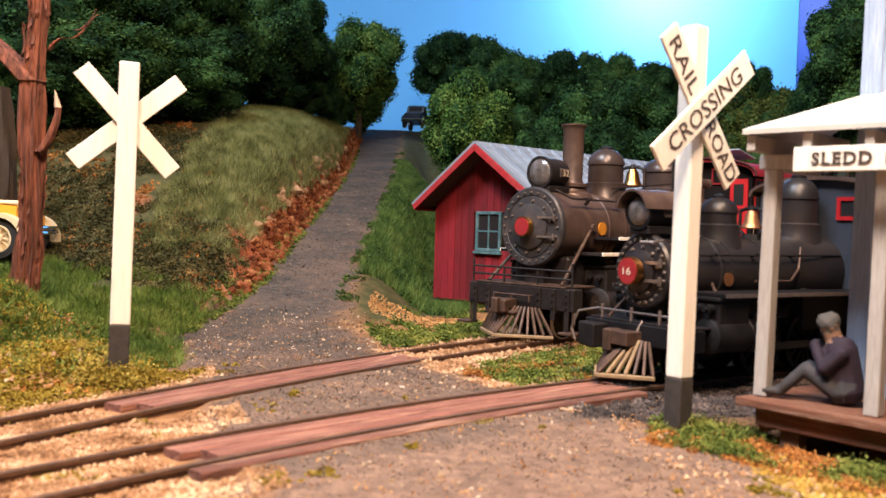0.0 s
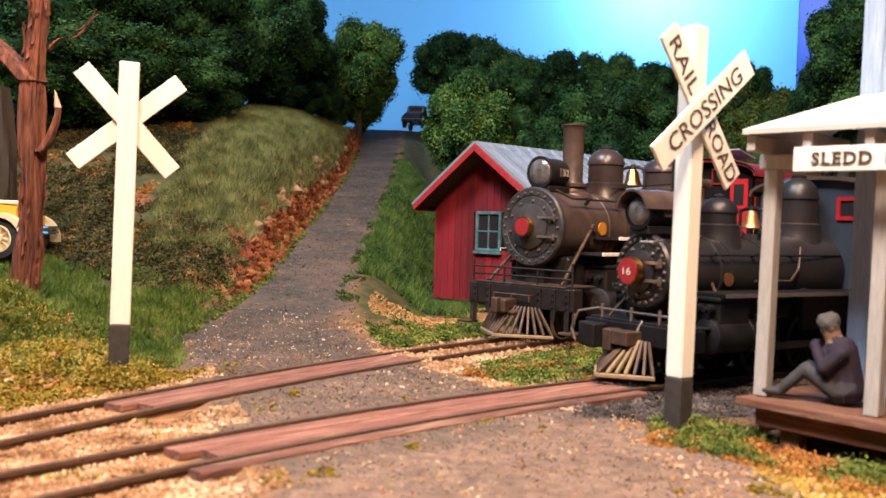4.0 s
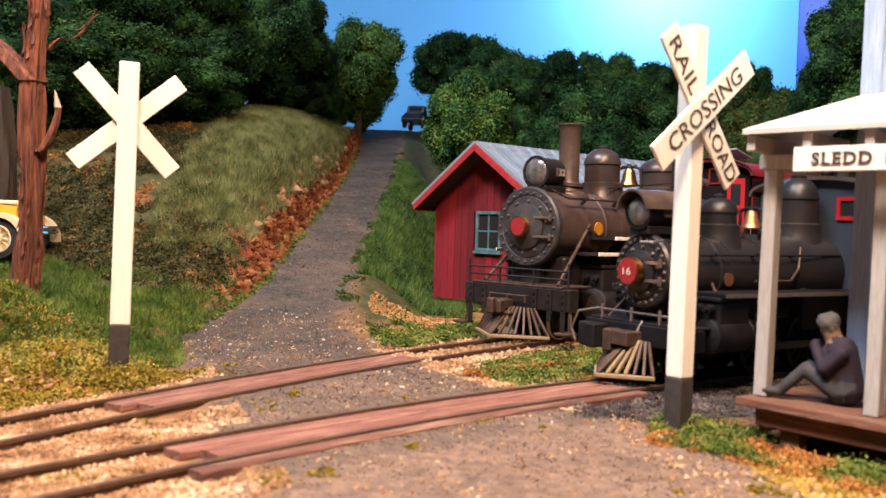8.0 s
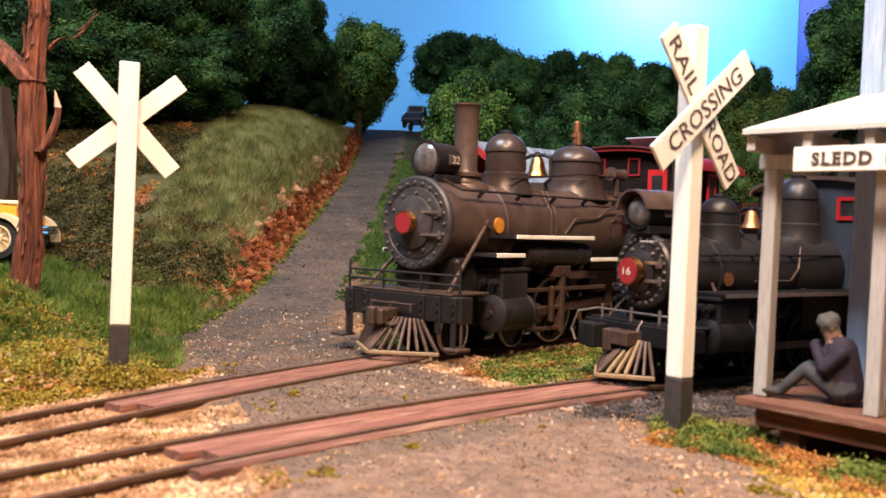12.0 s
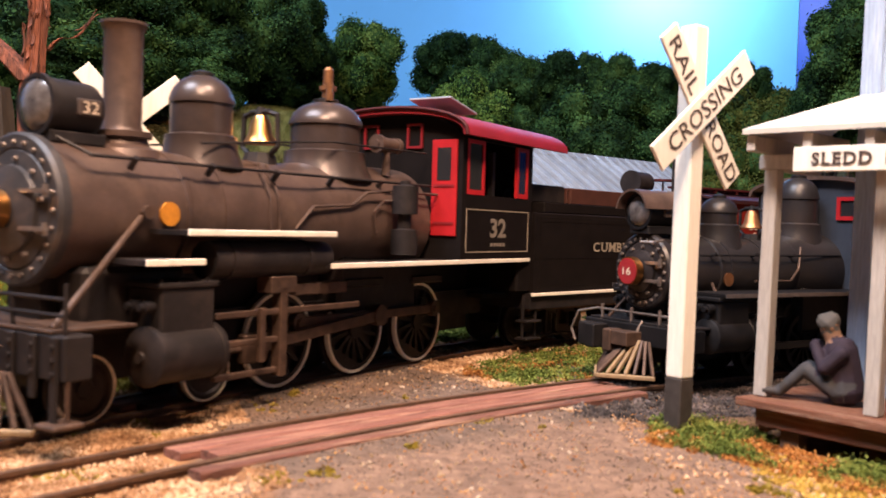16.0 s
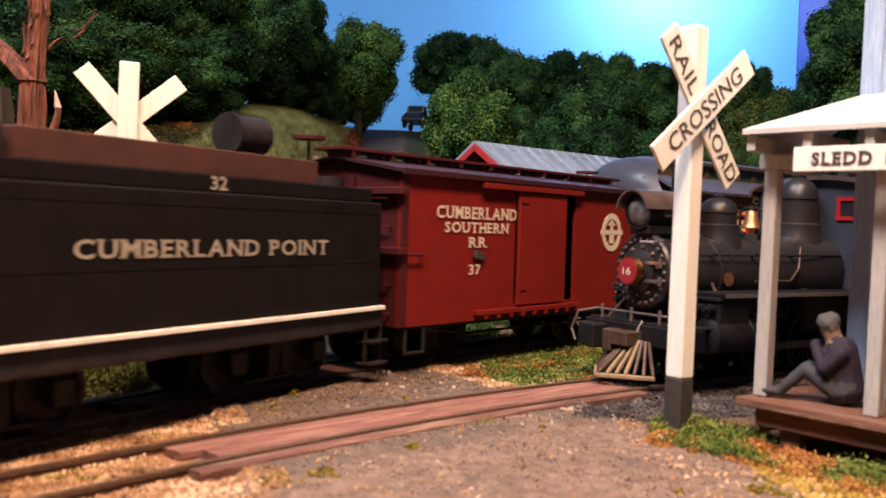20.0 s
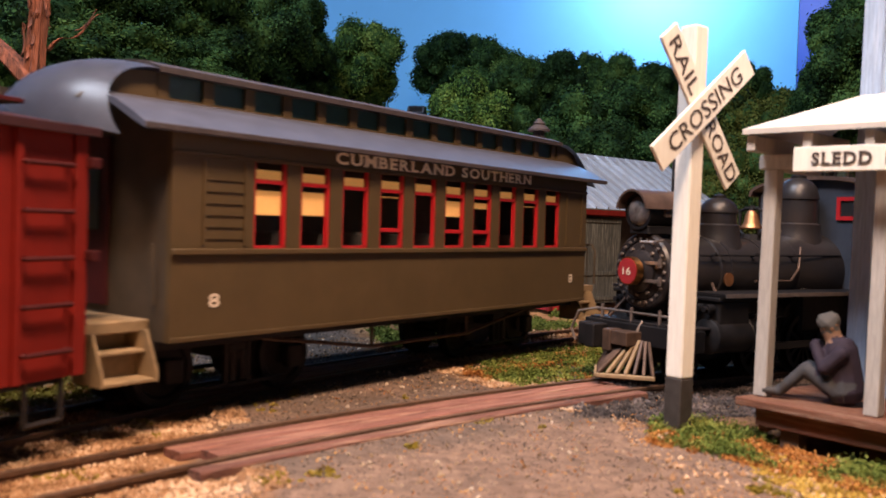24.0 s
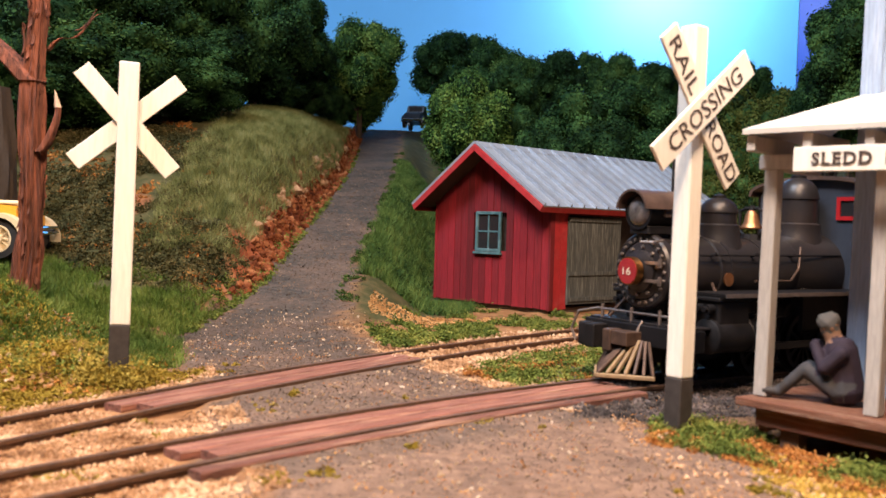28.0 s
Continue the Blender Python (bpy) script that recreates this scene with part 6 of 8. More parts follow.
# ---- depot with porch ----
def build_depot():
    d = thing("depot_building", "white weathered depot with a porch, sign board and plank deck", "depot", m=place(2.61, 7.8, 0) @ pose(0, 0, 0, 0, 0.8) @ pose(0, 0, 0, 0, 0, math.degrees(math.atan2(-0.75, 0.66))))
    # local x along the porch front, y into the building
    for i in range(9):
        bm = bmesh.new()
        a = -0.02 + i * 0.17
        box(bm, -0.03 + random.uniform(-0.015, 0.01), 6.0, a + 0.004, a + 0.166, 0.25, 0.315 + random.uniform(-0.004, 0.004), 0.006)
        part("deck_plank", bm, M["porch_wood"], d)
    bm = bmesh.new()
    box(bm, 0.1, 6.0, 0.08, 0.16, 0.085, 0.245, 0.01)
    part("deck_beam", bm, M["porch_wood"], d, "red-brown deck beam")
    bm = bmesh.new()
    box(bm, 0.1, 0.18, 0.14, 1.4, 0.03, 0.245, 0.01)
    part("deck_beam", bm, M["porch_wood"], d)
    for x in (0.3, 1.6, 2.9):
        bm = bmesh.new()
        box(bm, x, x + 0.16, 0.16, 0.32, -0.2, 0.27)
        part("pier", bm, M["tie"], d)
    for x in (0.06, 1.02, 2.0):
        bm = bmesh.new()
        box(bm, x - 0.06, x + 0.06, 0.2, 0.32, 0.318, 2.299, 0.008)
        part("porch_post", bm, M["grey_white"], d, "grey-white square porch post")
    bm = bmesh.new()
    box(bm, -0.05, 6.0, 0.19, 0.33, 2.3, 2.43, 0.008)
    part("porch_beam", bm, M["grey_white"], d)
    bm = bmesh.new()
    box(bm, -0.04, 0.1, 0.335, 1.06, 2.3, 2.43, 0.008)
    part("porch_beam", bm, M["grey_white"], d)
    for k in range(7):
        bm = bmesh.new()
        x = 0.02 + k * 0.5
        box(bm, x - 0.04, x + 0.04, -0.085, 0.6, 2.435, 2.57, 0.008)
        part("rafter", bm, M["grey_white"], d)
    # hipped porch roof
    bm = bmesh.new()
    vs = [bm.verts.new(p) for p in ((-0.03, -0.14, 2.575), (6.2, -0.14, 2.575), (6.2, 1.06, 2.99), (0.45, 1.06, 2.99), (-0.03, 1.2, 2.575), (0.45, 1.2, 2.98),
                                    (-0.03, -0.14, 2.62), (6.2, -0.14, 2.62), (6.2, 1.06, 3.03), (0.45, 1.06, 3.03), (-0.03, 1.2, 2.62), (0.45, 1.2, 3.03))]
    for q in ((0, 3, 2, 1), (0, 4, 5, 3), (6, 7, 8, 9), (6, 9, 11, 10), (0, 1, 7, 6), (0, 6, 10, 4), (1, 2, 8, 7), (4, 10, 11, 5), (2, 3, 9, 8), (3, 5, 11, 9)):
        bm.faces.new([vs[i] for i in q])
    part("porch_roof", bm, M["roof_white"], d, "white tar-paper porch roof")
    # board walls
    x = 0.46
    while x < 6.0:
        bm = bmesh.new()
        box(bm, x + 0.003, x + 0.237, 1.065, 1.12, 0.346, 5.6)
        part("wall_board", bm, M["blue_grey"], d)
        x += 0.24
    y = 1.12
    while y < 3.3:
        bm = bmesh.new()
        box(bm, 0.46, 0.51, y + 0.003, y + 0.237, 0.1, 5.6)
        part("wall_board", bm, M["blue_grey"], d)
        y += 0.24
    bm = bmesh.new()
    box(bm, 0.42, 0.6, 1.03, 1.064, 0.346, 5.6, 0.006)
    part("corner_board", bm, M["blue_grey"], d, "pale blue-grey corner board")
    bm = bmesh.new()
    box(bm, 0.52, 6.0, 1.13, 3.3, 0.1, 5.5)
    part("wall_core", bm, M["blue_grey"], d)
    bm = bmesh.new()
    box(bm, 0.2, 6.2, 0.8, 3.5, 5.6, 5.75)
    part("roof", bm, M["roof_white"], d)
    # hanging sign board
    bm = bmesh.new()
    box(bm, 0.43, 2.6, -0.13, -0.09, 2.25, 2.45, 0.006)
    s = part("sign_board", bm, M["white_post"], d, "white sign board lettered in black")
    writing("lettering", "SLEDD", 0.105, M["ink"], s, place(0.83, -0.134, 2.35), 0.48, 0.035, 0.004, True)
    for x in (1.17, 1.29, 1.41, 1.53):
        bm = bmesh.new()
        box(bm, x, x + 0.08, -0.138, -0.134, 2.3, 2.4)
        part("lettering_bar", bm, M["ink"], s)
    return d


build_depot()


def build_figurine():
    """A small painted figurine, seated on the deck with drawn-up knees: one plain mesh."""
    bm = bmesh.new()
    slots = []

    def blob(a, b, r0, r1, slot):
        n0 = len(bm.faces)
        lathe(bm, a, b, [(0, -r0 * 0.8), (r0 * 0.75, -r0 * 0.5), (r0, 0), (r1, (Vector(b) - Vector(a)).length), (r1 * 0.75, (Vector(b) - Vector(a)).length + r1 * 0.5), (0, (Vector(b) - Vector(a)).length + r1 * 0.8)], 10)
        bm.faces.ensure_lookup_table()
        slots.append((n0, len(bm.faces), slot))

    for s in (-1, 1):
        blob((0.0, 0.08 * s, 0.1), (-0.3, 0.09 * s, 0.3), 0.095, 0.075, 1)
        blob((-0.3, 0.09 * s, 0.3), (-0.52, 0.09 * s, 0.07), 0.065, 0.055, 1)
        blob((-0.52, 0.09 * s, 0.05), (-0.67, 0.1 * s, 0.05), 0.05, 0.045, 2)
        blob((0.04, 0.18 * s, 0.5), (-0.12, 0.2 * s, 0.33), 0.075, 0.065, 0)
        blob((-0.12, 0.2 * s, 0.33), (-0.23, 0.06 * s, 0.55), 0.06, 0.05, 0)
    blob((0.06, 0, 0.1), (0.0, 0, 0.52), 0.19, 0.16, 0)
    blob((-0.06, 0, 0.6), (-0.1, 0, 0.7), 0.08, 0.095, 3)
    blob((-0.12, 0, 0.755), (-0.08, 0, 0.8), 0.125, 0.09, 4)
    bm.faces.index_update()
    spots = [(f.calc_center_median() * U, next(k for a, b, k in slots if a <= f.index < b)) for f in bm.faces]
    me = mesh_of("figurine", bm, [M["figure"], mat("figurine_trousers", (0.05, 0.05, 0.055), 0.8, grain=8), M["black"], mat("figurine_tan", (0.24, 0.13, 0.08), 0.8), mat("figurine_hat", (0.075, 0.07, 0.065), 0.8)])
    raw = new("figurine_raw", me)
    fuse = raw.modifiers.new("fuse", "REMESH")
    fuse.mode, fuse.voxel_size, fuse.use_smooth_shade = "VOXEL", 0.016 * U, True
    whole = bpy.data.meshes.new_from_object(raw.evaluated_get(bpy.context.evaluated_depsgraph_get()))
    bpy.data.objects.remove(raw)
    whole.materials.clear()
    for m in me.materials:
        whole.materials.append(m)
    at, kind = np.array([p[0][:] for p in spots]), [p[1] for p in spots]
    for p in whole.polygons:
        p.material_index = kind[int(((at - np.array(p.center[:])) ** 2).sum(1).argmin())]
    ob = new("figurine", whole)
    ob.matrix_basis = place(3.4, 7.66, 0.33, 0, 0, -30) @ Matrix.Scale(0.87, 4)
    return tagged(ob, "small painted seated figurine in dark clothes on the porch deck", "figurine")


build_figurine()


# ---- engine 16, standing on the siding ----
def build_small_engine():
    e = thing("small_locomotive", "small black steam locomotive with red number plate parked on the siding", "locomotive", m=vehicle_pose(25.28, 3.5, NEAR_C, NEAR_R))
    z, r = 1.27, 0.40
    bm = bmesh.new()
    lathe(bm, (-3.2, 0, z), (0.33, 0, z), [(0, 0), (0.5, 0), (0.5, 0.7), (0.44, 1.2), (0.41, 1.5), (0.405, 2.6), (0.42, 2.61), (0.42, 2.65), (0.4, 2.66), (r, 3.5), (0, 3.5)], 40)
    part("boiler", bm, M["boiler_dark"], e, "weathered brown-black boiler")
    for x in (-0.75, -1.35, -1.95, -2.5):
        bm = bmesh.new()
        rr = 0.42 if x > -1.9 else 0.475 if x < -2.2 else 0.435
        lathe(bm, (x - 0.025, 0, z), (x, 0, z), [(rr - 0.03, 0), (rr, 0), (rr, 0.05), (rr - 0.03, 0.05)], 36)
        part("boiler_band", bm, M["boiler_dark"], e)
    add_smokebox_front(e, 0.34, z, r, "boiler_dark", 0.37)
    writing("plate_number", "16", 0.09, M["pale"], e, place(0.566, 0, z, 0, 0, 90), 0.13, 0.01)
    bm = bmesh.new()
    tube(bm, [(0.34, 0.33, z + 0.36), (0.52, 0.36, z + 0.34), (0.56, 0.2, z + 0.34)], 0.016)
    part("lamp_iron", bm, M["steel"], e)
    add_stack(e, -0.28, 1.66, 2.85, 0.14, "boiler_dark")
    add_headlight(e, -0.1, 0.42, 1.96, 0.195, visor=True)
    add_dome(e, -0.92, 1.63, 2.19, 0.22, True, "boiler_dark")
    add_dome(e, -2.42, 1.68, 2.52, 0.25, False, "boiler_dark")
    add_bell(e, -1.53, 1.93, 0.75)
    for s in (-1, 1):
        bm = bmesh.new()
        tube(bm, [(0.2, s * 0.3, z + 0.33), (0.0, s * 0.42, z + 0.2), (-2.7, s * 0.46, z + 0.22)], 0.013)
        for x in (-0.4, -1.1, -1.8, -2.4):
            tube(bm, [(x, s * 0.36, z + 0.2), (x, s * 0.45, z + 0.22)], 0.02)
        part("handrail", bm, M["engine_black"], e)
        bm = bmesh.new()
        tube(bm, [(-1.1, s * 0.44, z - 0.1), (-1.7, s * 0.48, z - 0.1), (-1.85, s * 0.48, z + 0.05), (-1.95, s * 0.42, z + 0.32)], 0.016)
        tube(bm, [(-0.4, s * 0.4, z - 0.12), (-0.35, s * 0.55, z - 0.32), (-0.5, s * 0.7, z - 0.4)], 0.018)
        part("pipe", bm, M["rust_steel"], e)
        bm = bmesh.new()
        lo, hi = sorted((s * 0.4, s * 0.9))
        box(bm, -3.6, -0.06, lo, hi, 1.03, 1.06)
        b = part("running_board", bm, M["engine_black"], e)
        bm = bmesh.new()
        lo, hi = sorted((s * 0.9, s * 0.915))
        box(bm, -3.6, -0.06, lo, hi, 1.02, 1.065)
        part("board_edge", bm, M["steel"], b)
        add_cylinder(e, s, 0.02, -0.6, 0.72, 0.58, 0.2)
        bm = bmesh.new()
        cyl(bm, (-0.66, s * 0.4, z - 0.08), (-0.66, s * 0.425, z - 0.08), 0.08, n=16)
        part("builder_plate", bm, M["bronze"], e)
        bm = bmesh.new()
        box(bm, -1.1, -0.32, s * 0.74 - 0.025, s * 0.74 + 0.025, 0.72, 0.76)
        box(bm, -1.1, -0.32, s * 0.74 - 0.025, s * 0.74 + 0.025, 0.5, 0.54)
        box(bm, -2.9, -0.5, s * 0.6 - 0.025, s * 0.6 + 0.025, 0.36, 0.45, 0.01)
        part("side_rod", bm, M["engine_black"], e)
        bm = bmesh.new()
        tube(bm, [(0.27, s * 0.6, 0.68), (-0.02, s * 0.38, 1.12)], 0.02, 8)
        part("smokebox_brace", bm, M["rust_steel"], e)
    for x in (-1.3, -2.15, -3.0):
        add_wheelset(e, x, 0.38, 12, False, False, "driving_wheelset")
    add_wheelset(e, 0.0, 0.24, 0, False, False, "pilot_wheelset")
    bm = bmesh.new()
    box(bm, -3.5, 0.2, -0.28, -0.2, 0.4, 0.7)
    box(bm, -3.5, 0.2, 0.2, 0.28, 0.4, 0.7)
    box(bm, -0.5, 0.1, -0.5, 0.5, 0.55, 0.95, 0.04)
    box(bm, -3.2, -2.0, -0.42, 0.42, 0.5, 1.1, 0.04)
    box(bm, -3.9, 0.12, -0.18, 0.18, 0.22, 0.95)
    box(bm, -4.1, -3.1, -0.6, 0.6, 0.4, 1.05)
    part("frame", bm, M["engine_black"], e)
    bm = bmesh.new()
    box(bm, 0.5, 0.76, -0.85, 0.85, 0.42, 0.66, 0.012)
    part("buffer_beam", bm, M["engine_black"], e, "worn black buffer beam")
    bm = bmesh.new()
    box(bm, 0.1, 0.72, -0.8, 0.8, 0.662, 0.685, 0.006)
    part("deck", bm, M["boiler_dark"], e)
    bm = bmesh.new()
    obox(bm, Matrix.Translation((0.86, 0, 0.5)), 0.26, 0.26, 0.16, 0.01)
    obox(bm, Matrix.Translation((0.9, -0.2, 0.46)), 0.2, 0.14, 0.26, 0.015)
    part("coupler_pocket", bm, M["rust_steel"], e, "worn rusty coupler pocket")
    for y, dx in ((-0.5, 0.1), (-0.7, 0.03)):
        bm = bmesh.new()
        box(bm, 0.76, 0.9 + dx, y - 0.08, y + 0.08, 0.34, 0.62, 0.015)
        part("buffer_block", bm, M["engine_black"], e)
    bm = bmesh.new()
    tube(bm, [(0.7, 0.85, 0.78), (0.7, -0.7, 0.78), (0.78, -0.95, 0.72), (0.8, -1.05, 0.5), (0.78, -1.0, 0.36)], 0.016)
    for y in (-0.6, -0.1, 0.35, 0.8):
        tube(bm, [(0.7, y, 0.66), (0.7, y, 0.84)], 0.022)
    part("front_rail", bm, M["steel"], e)
    bm = bmesh.new()
    tube(bm, [(0.72, 0.1, 0.7), (1.0, 0.02, 0.16)], 0.018)
    part("uncoupling_rod", bm, M["steel"], e)
    add_cowcatcher(e, 0.74, 1.3, 0.48, 0.48, 0.1, 13, (7, 8, 9), 0.9)
    # cab
    x0, x1, w, z0, z1 = -4.1, -2.75, 0.9, 1.06, 2.3
    for s in (-1, 1):
        bm = bmesh.new()
        a, b = sorted((s * (w - 0.04), s * w))
        box(bm, x0, x1, a, b, z0, 1.7)
        box(bm, x0, x1, a, b, 2.12, z1)
        box(bm, x0, x0 + 0.3, a, b, 1.7, 2.12)
        box(bm, x1 - 0.25, x1, a, b, 1.7, 2.12)
        part("cab_side", bm, M["cab_black"], e)
    bm = bmesh.new()
    prism(bm, [(-w + 0.041, z0), (w - 0.041, z0)] + arch(w - 0.041, 0.2, z1 - 0.02, 11), "x", x1 - 0.04, x1)
    part("cab_front", bm, M["cab_blue"], e, "dark blue-black cab front")
    for s in (-1, 1):
        bm = bmesh.new()
        lo, hi = sorted((s * 0.36, s * 0.68))
        for c in ((lo, lo + 0.05, 1.95, 2.25), (hi - 0.05, hi, 1.95, 2.25), (lo + 0.05, hi - 0.05, 1.95, 2.0), (lo + 0.05, hi - 0.05, 2.2, 2.25)):
            box(bm, x1, x1 + 0.03, c[0], c[1], c[2], c[3])
        f = part("front_window", bm, M["red"], e, "red-framed cab front window")
        bm = bmesh.new()
        box(bm, x1 + 0.002, x1 + 0.01, lo + 0.05, hi - 0.05, 2.0, 2.2)
        part("pane", bm, M["glass"], f)
    outer, inner = arch(w + 0.1, 0.26, z1 - 0.03, 15, 0.8), arch(w + 0.06, 0.21, z1 - 0.03, 15, 0.8)[::-1]
    bm = bmesh.new()
    prism(bm, outer + inner, "x", x0 - 0.2, x1 + 0.1)
    part("cab_roof", bm, M["boiler"], e, "black arched cab roof")
    # engine_black gives way to its shaded copy; the bell turns dull bronze
    for o in e.children_recursive:
        for k, m in enumerate(o.data.materials):
            if m == M["engine_black"]:
                o.data.materials[k] = M["shaded_black"]
            elif m == M["brass"] and o.name.startswith("bell"):
                o.data.materials[k] = M["bronze"]
    # the whole front deck and pilot sit close under the smokebox
    for child in e.children:
        if child.name.split(".")[0] in ("buffer_beam", "deck", "coupler_pocket", "buffer_block", "front_rail", "uncoupling_rod", "toe_bar", "pilot_bar"):
            child.location.x -= 0.33 * U
    return e


M["cab_blue"] = mat("blue_black_cab_paint", (0.03, 0.036, 0.05), 0.5, grain=4, dark=0.8, light=1.3)
build_small_engine()


# ---- parked motor car and distant truck ----
def build_car():
    c = thing("roadster", "yellow and cream vintage roadster with dark folded top", "car", m=place(-8.98, 17.0, ground_z(-8.2, 17.0, False) + 0.02))
    # local x forward
    bm = bmesh.new()
    prism(bm, [(-1.5, 0.35), (1.2, 0.35), (1.28, 0.6), (1.25, 0.95), (0.4, 1.02), (0.3, 1.05), (-1.3, 1.08), (-1.7, 0.9), (-1.75, 0.5)], "y", -0.55, 0.55)
    bmesh.ops.bevel(bm, geom=bm.edges[:], offset=0.06, segments=2, affect="EDGES")
    part("body", bm, M["yellow"], c, "yellow car body")
    bm = bmesh.new()
    box(bm, 0.35, 1.24, -0.5, 0.5, 0.96, 1.06, 0.04)
    part("bonnet", bm, M["cream"], c, "cream bonnet top")
    bm = bmesh.new()
    prism(bm, [(-1.3, 1.0), (-0.1, 1.0), (0.28, 1.1), (0.16, 1.55), (-0.9, 1.62), (-1.35, 1.35)], "y", -0.54, 0.54)
    bmesh.ops.bevel(bm, geom=bm.edges[:], offset=0.05, segments=2, affect="EDGES")
    part("cloth_top", bm, M["navy"], c, "dark blue cloth top")
    for sx, x in ((1, 0.95), (-1, -1.25)):
        for s in (-1, 1):
            bm = bmesh.new()
            pts = [(x + 0.52 * math.cos(a), 0.36 + 0.47 * math.sin(a)) for a in np.linspace(-0.15, math.pi + 0.3, 12)]
            pts += [(x + 0.42 * math.cos(a), 0.36 + 0.39 * math.sin(a)) for a in np.linspace(math.pi + 0.3, -0.15, 12)]
            lo, hi = sorted((s * 0.5, s * 0.78))
            prism(bm, pts, "y", lo, hi)
            part("fender", bm, M["cream"], c, "cream fender")
            bm = bmesh.new()
            lathe(bm, (x, s * 0.58, 0.36), (x, s * 0.72, 0.36), [(0.24, 0), (0.36, 0.01), (0.365, 0.07), (0.36, 0.13), (0.24, 0.14), (0.24, 0)], 28)
            w = part("wheel", bm, M["rubber"], c, "black tyre")
            bm = bmesh.new()
            lathe(bm, (x, s * 0.6, 0.36), (x, s * 0.75, 0.36), [(0.25, 0), (0.25, 0.12), (0.22, 0.125), (0.2, 0.04), (0.09, 0.05), (0.08, 0.13), (0, 0.14)], 28)
            for k in range(10):
                a = 2 * math.pi * k / 10
                cyl(bm, (x + 0.07 * math.cos(a), s * 0.69, 0.36 + 0.07 * math.sin(a)), (x + 0.23 * math.cos(a), s * 0.7, 0.36 + 0.23 * math.sin(a)), 0.012, n=5)
            part("rim", bm, M["cream"], w, "cream spoked rim")
    for s in (-1, 1):
        bm = bmesh.new()
        lathe(bm, (1.1, s * 0.42, 0.86), (1.3, s * 0.42, 0.86), [(0, 0), (0.06, 0.02), (0.11, 0.12), (0.115, 0.16), (0, 0.17)], 16)
        part("headlamp", bm, M["chrome"], c, "chrome headlamp")
    for z in (0.47, 0.57):
        bm = bmesh.new()
        tube(bm, [(1.42, -0.72, z), (1.5, -0.4, z), (1.52, 0, z), (1.5, 0.4, z), (1.42, 0.72, z)], 0.035)
        part("bumper_bar", bm, M["chrome"], c, "chrome bumper bar")
    bm = bmesh.new()
    for s in (-1, 1):
        tube(bm, [(1.2, s * 0.4, 0.5), (1.5, s * 0.4, 0.52)], 0.025)
    part("bumper_iron", bm, M["black"], c)
    bm = bmesh.new()
    box(bm, 1.25, 1.3, -0.3, 0.3, 0.42, 0.95, 0.02)
    part("radiator", bm, M["chrome"], c, "chrome radiator shell")
    return c


def build_truck():
    t = thing("pickup_truck", "dark vintage truck parked at the crest of the road", "truck", m=place(-1.7, 50.6, ground_z(-2.6, 50.6, False) + 0.14, 0, 0, -100))
    bm = bmesh.new()
    prism(bm, [(-1.2, 0.35), (1.15, 0.35), (1.2, 0.75), (0.35, 0.85), (0.2, 1.3), (-0.4, 1.32), (-0.5, 0.85), (-1.2, 0.85)], "y", -0.48, 0.48)
    bmesh.ops.bevel(bm, geom=bm.edges[:], offset=0.06, segments=1, affect="EDGES")
    part("body", bm, M["truck_blue"], t, "dark blue truck body")
    for x in (0.75, -0.8):
        for s in (-1, 1):
            bm = bmesh.new()
            cyl(bm, (x, s * 0.42, 0.28), (x, s * 0.58, 0.28), 0.28, n=16)
            part("wheel", bm, M["rubber"], t)
            bm = bmesh.new()
            pts = [(x + 0.4 * math.cos(a), 0.3 + 0.38 * math.sin(a)) for a in np.linspace(0, math.pi, 9)]
            lo, hi = sorted((s * 0.4, s * 0.62))
            prism(bm, pts, "y", lo, hi)
            part("fender", bm, M["truck_blue"], t)
    bm = bmesh.new()
    box(bm, 1.2, 1.3, -0.55, 0.55, 0.32, 0.45, 0.02)
    part("bumper", bm, M["chrome"], t, "pale bumper")
    bm = bmesh.new()
    box(bm, 0.2, 0.32, -0.36, 0.36, 0.95, 1.22)
    part("windscreen", bm, M["glass"], t)


build_car()
build_truck()


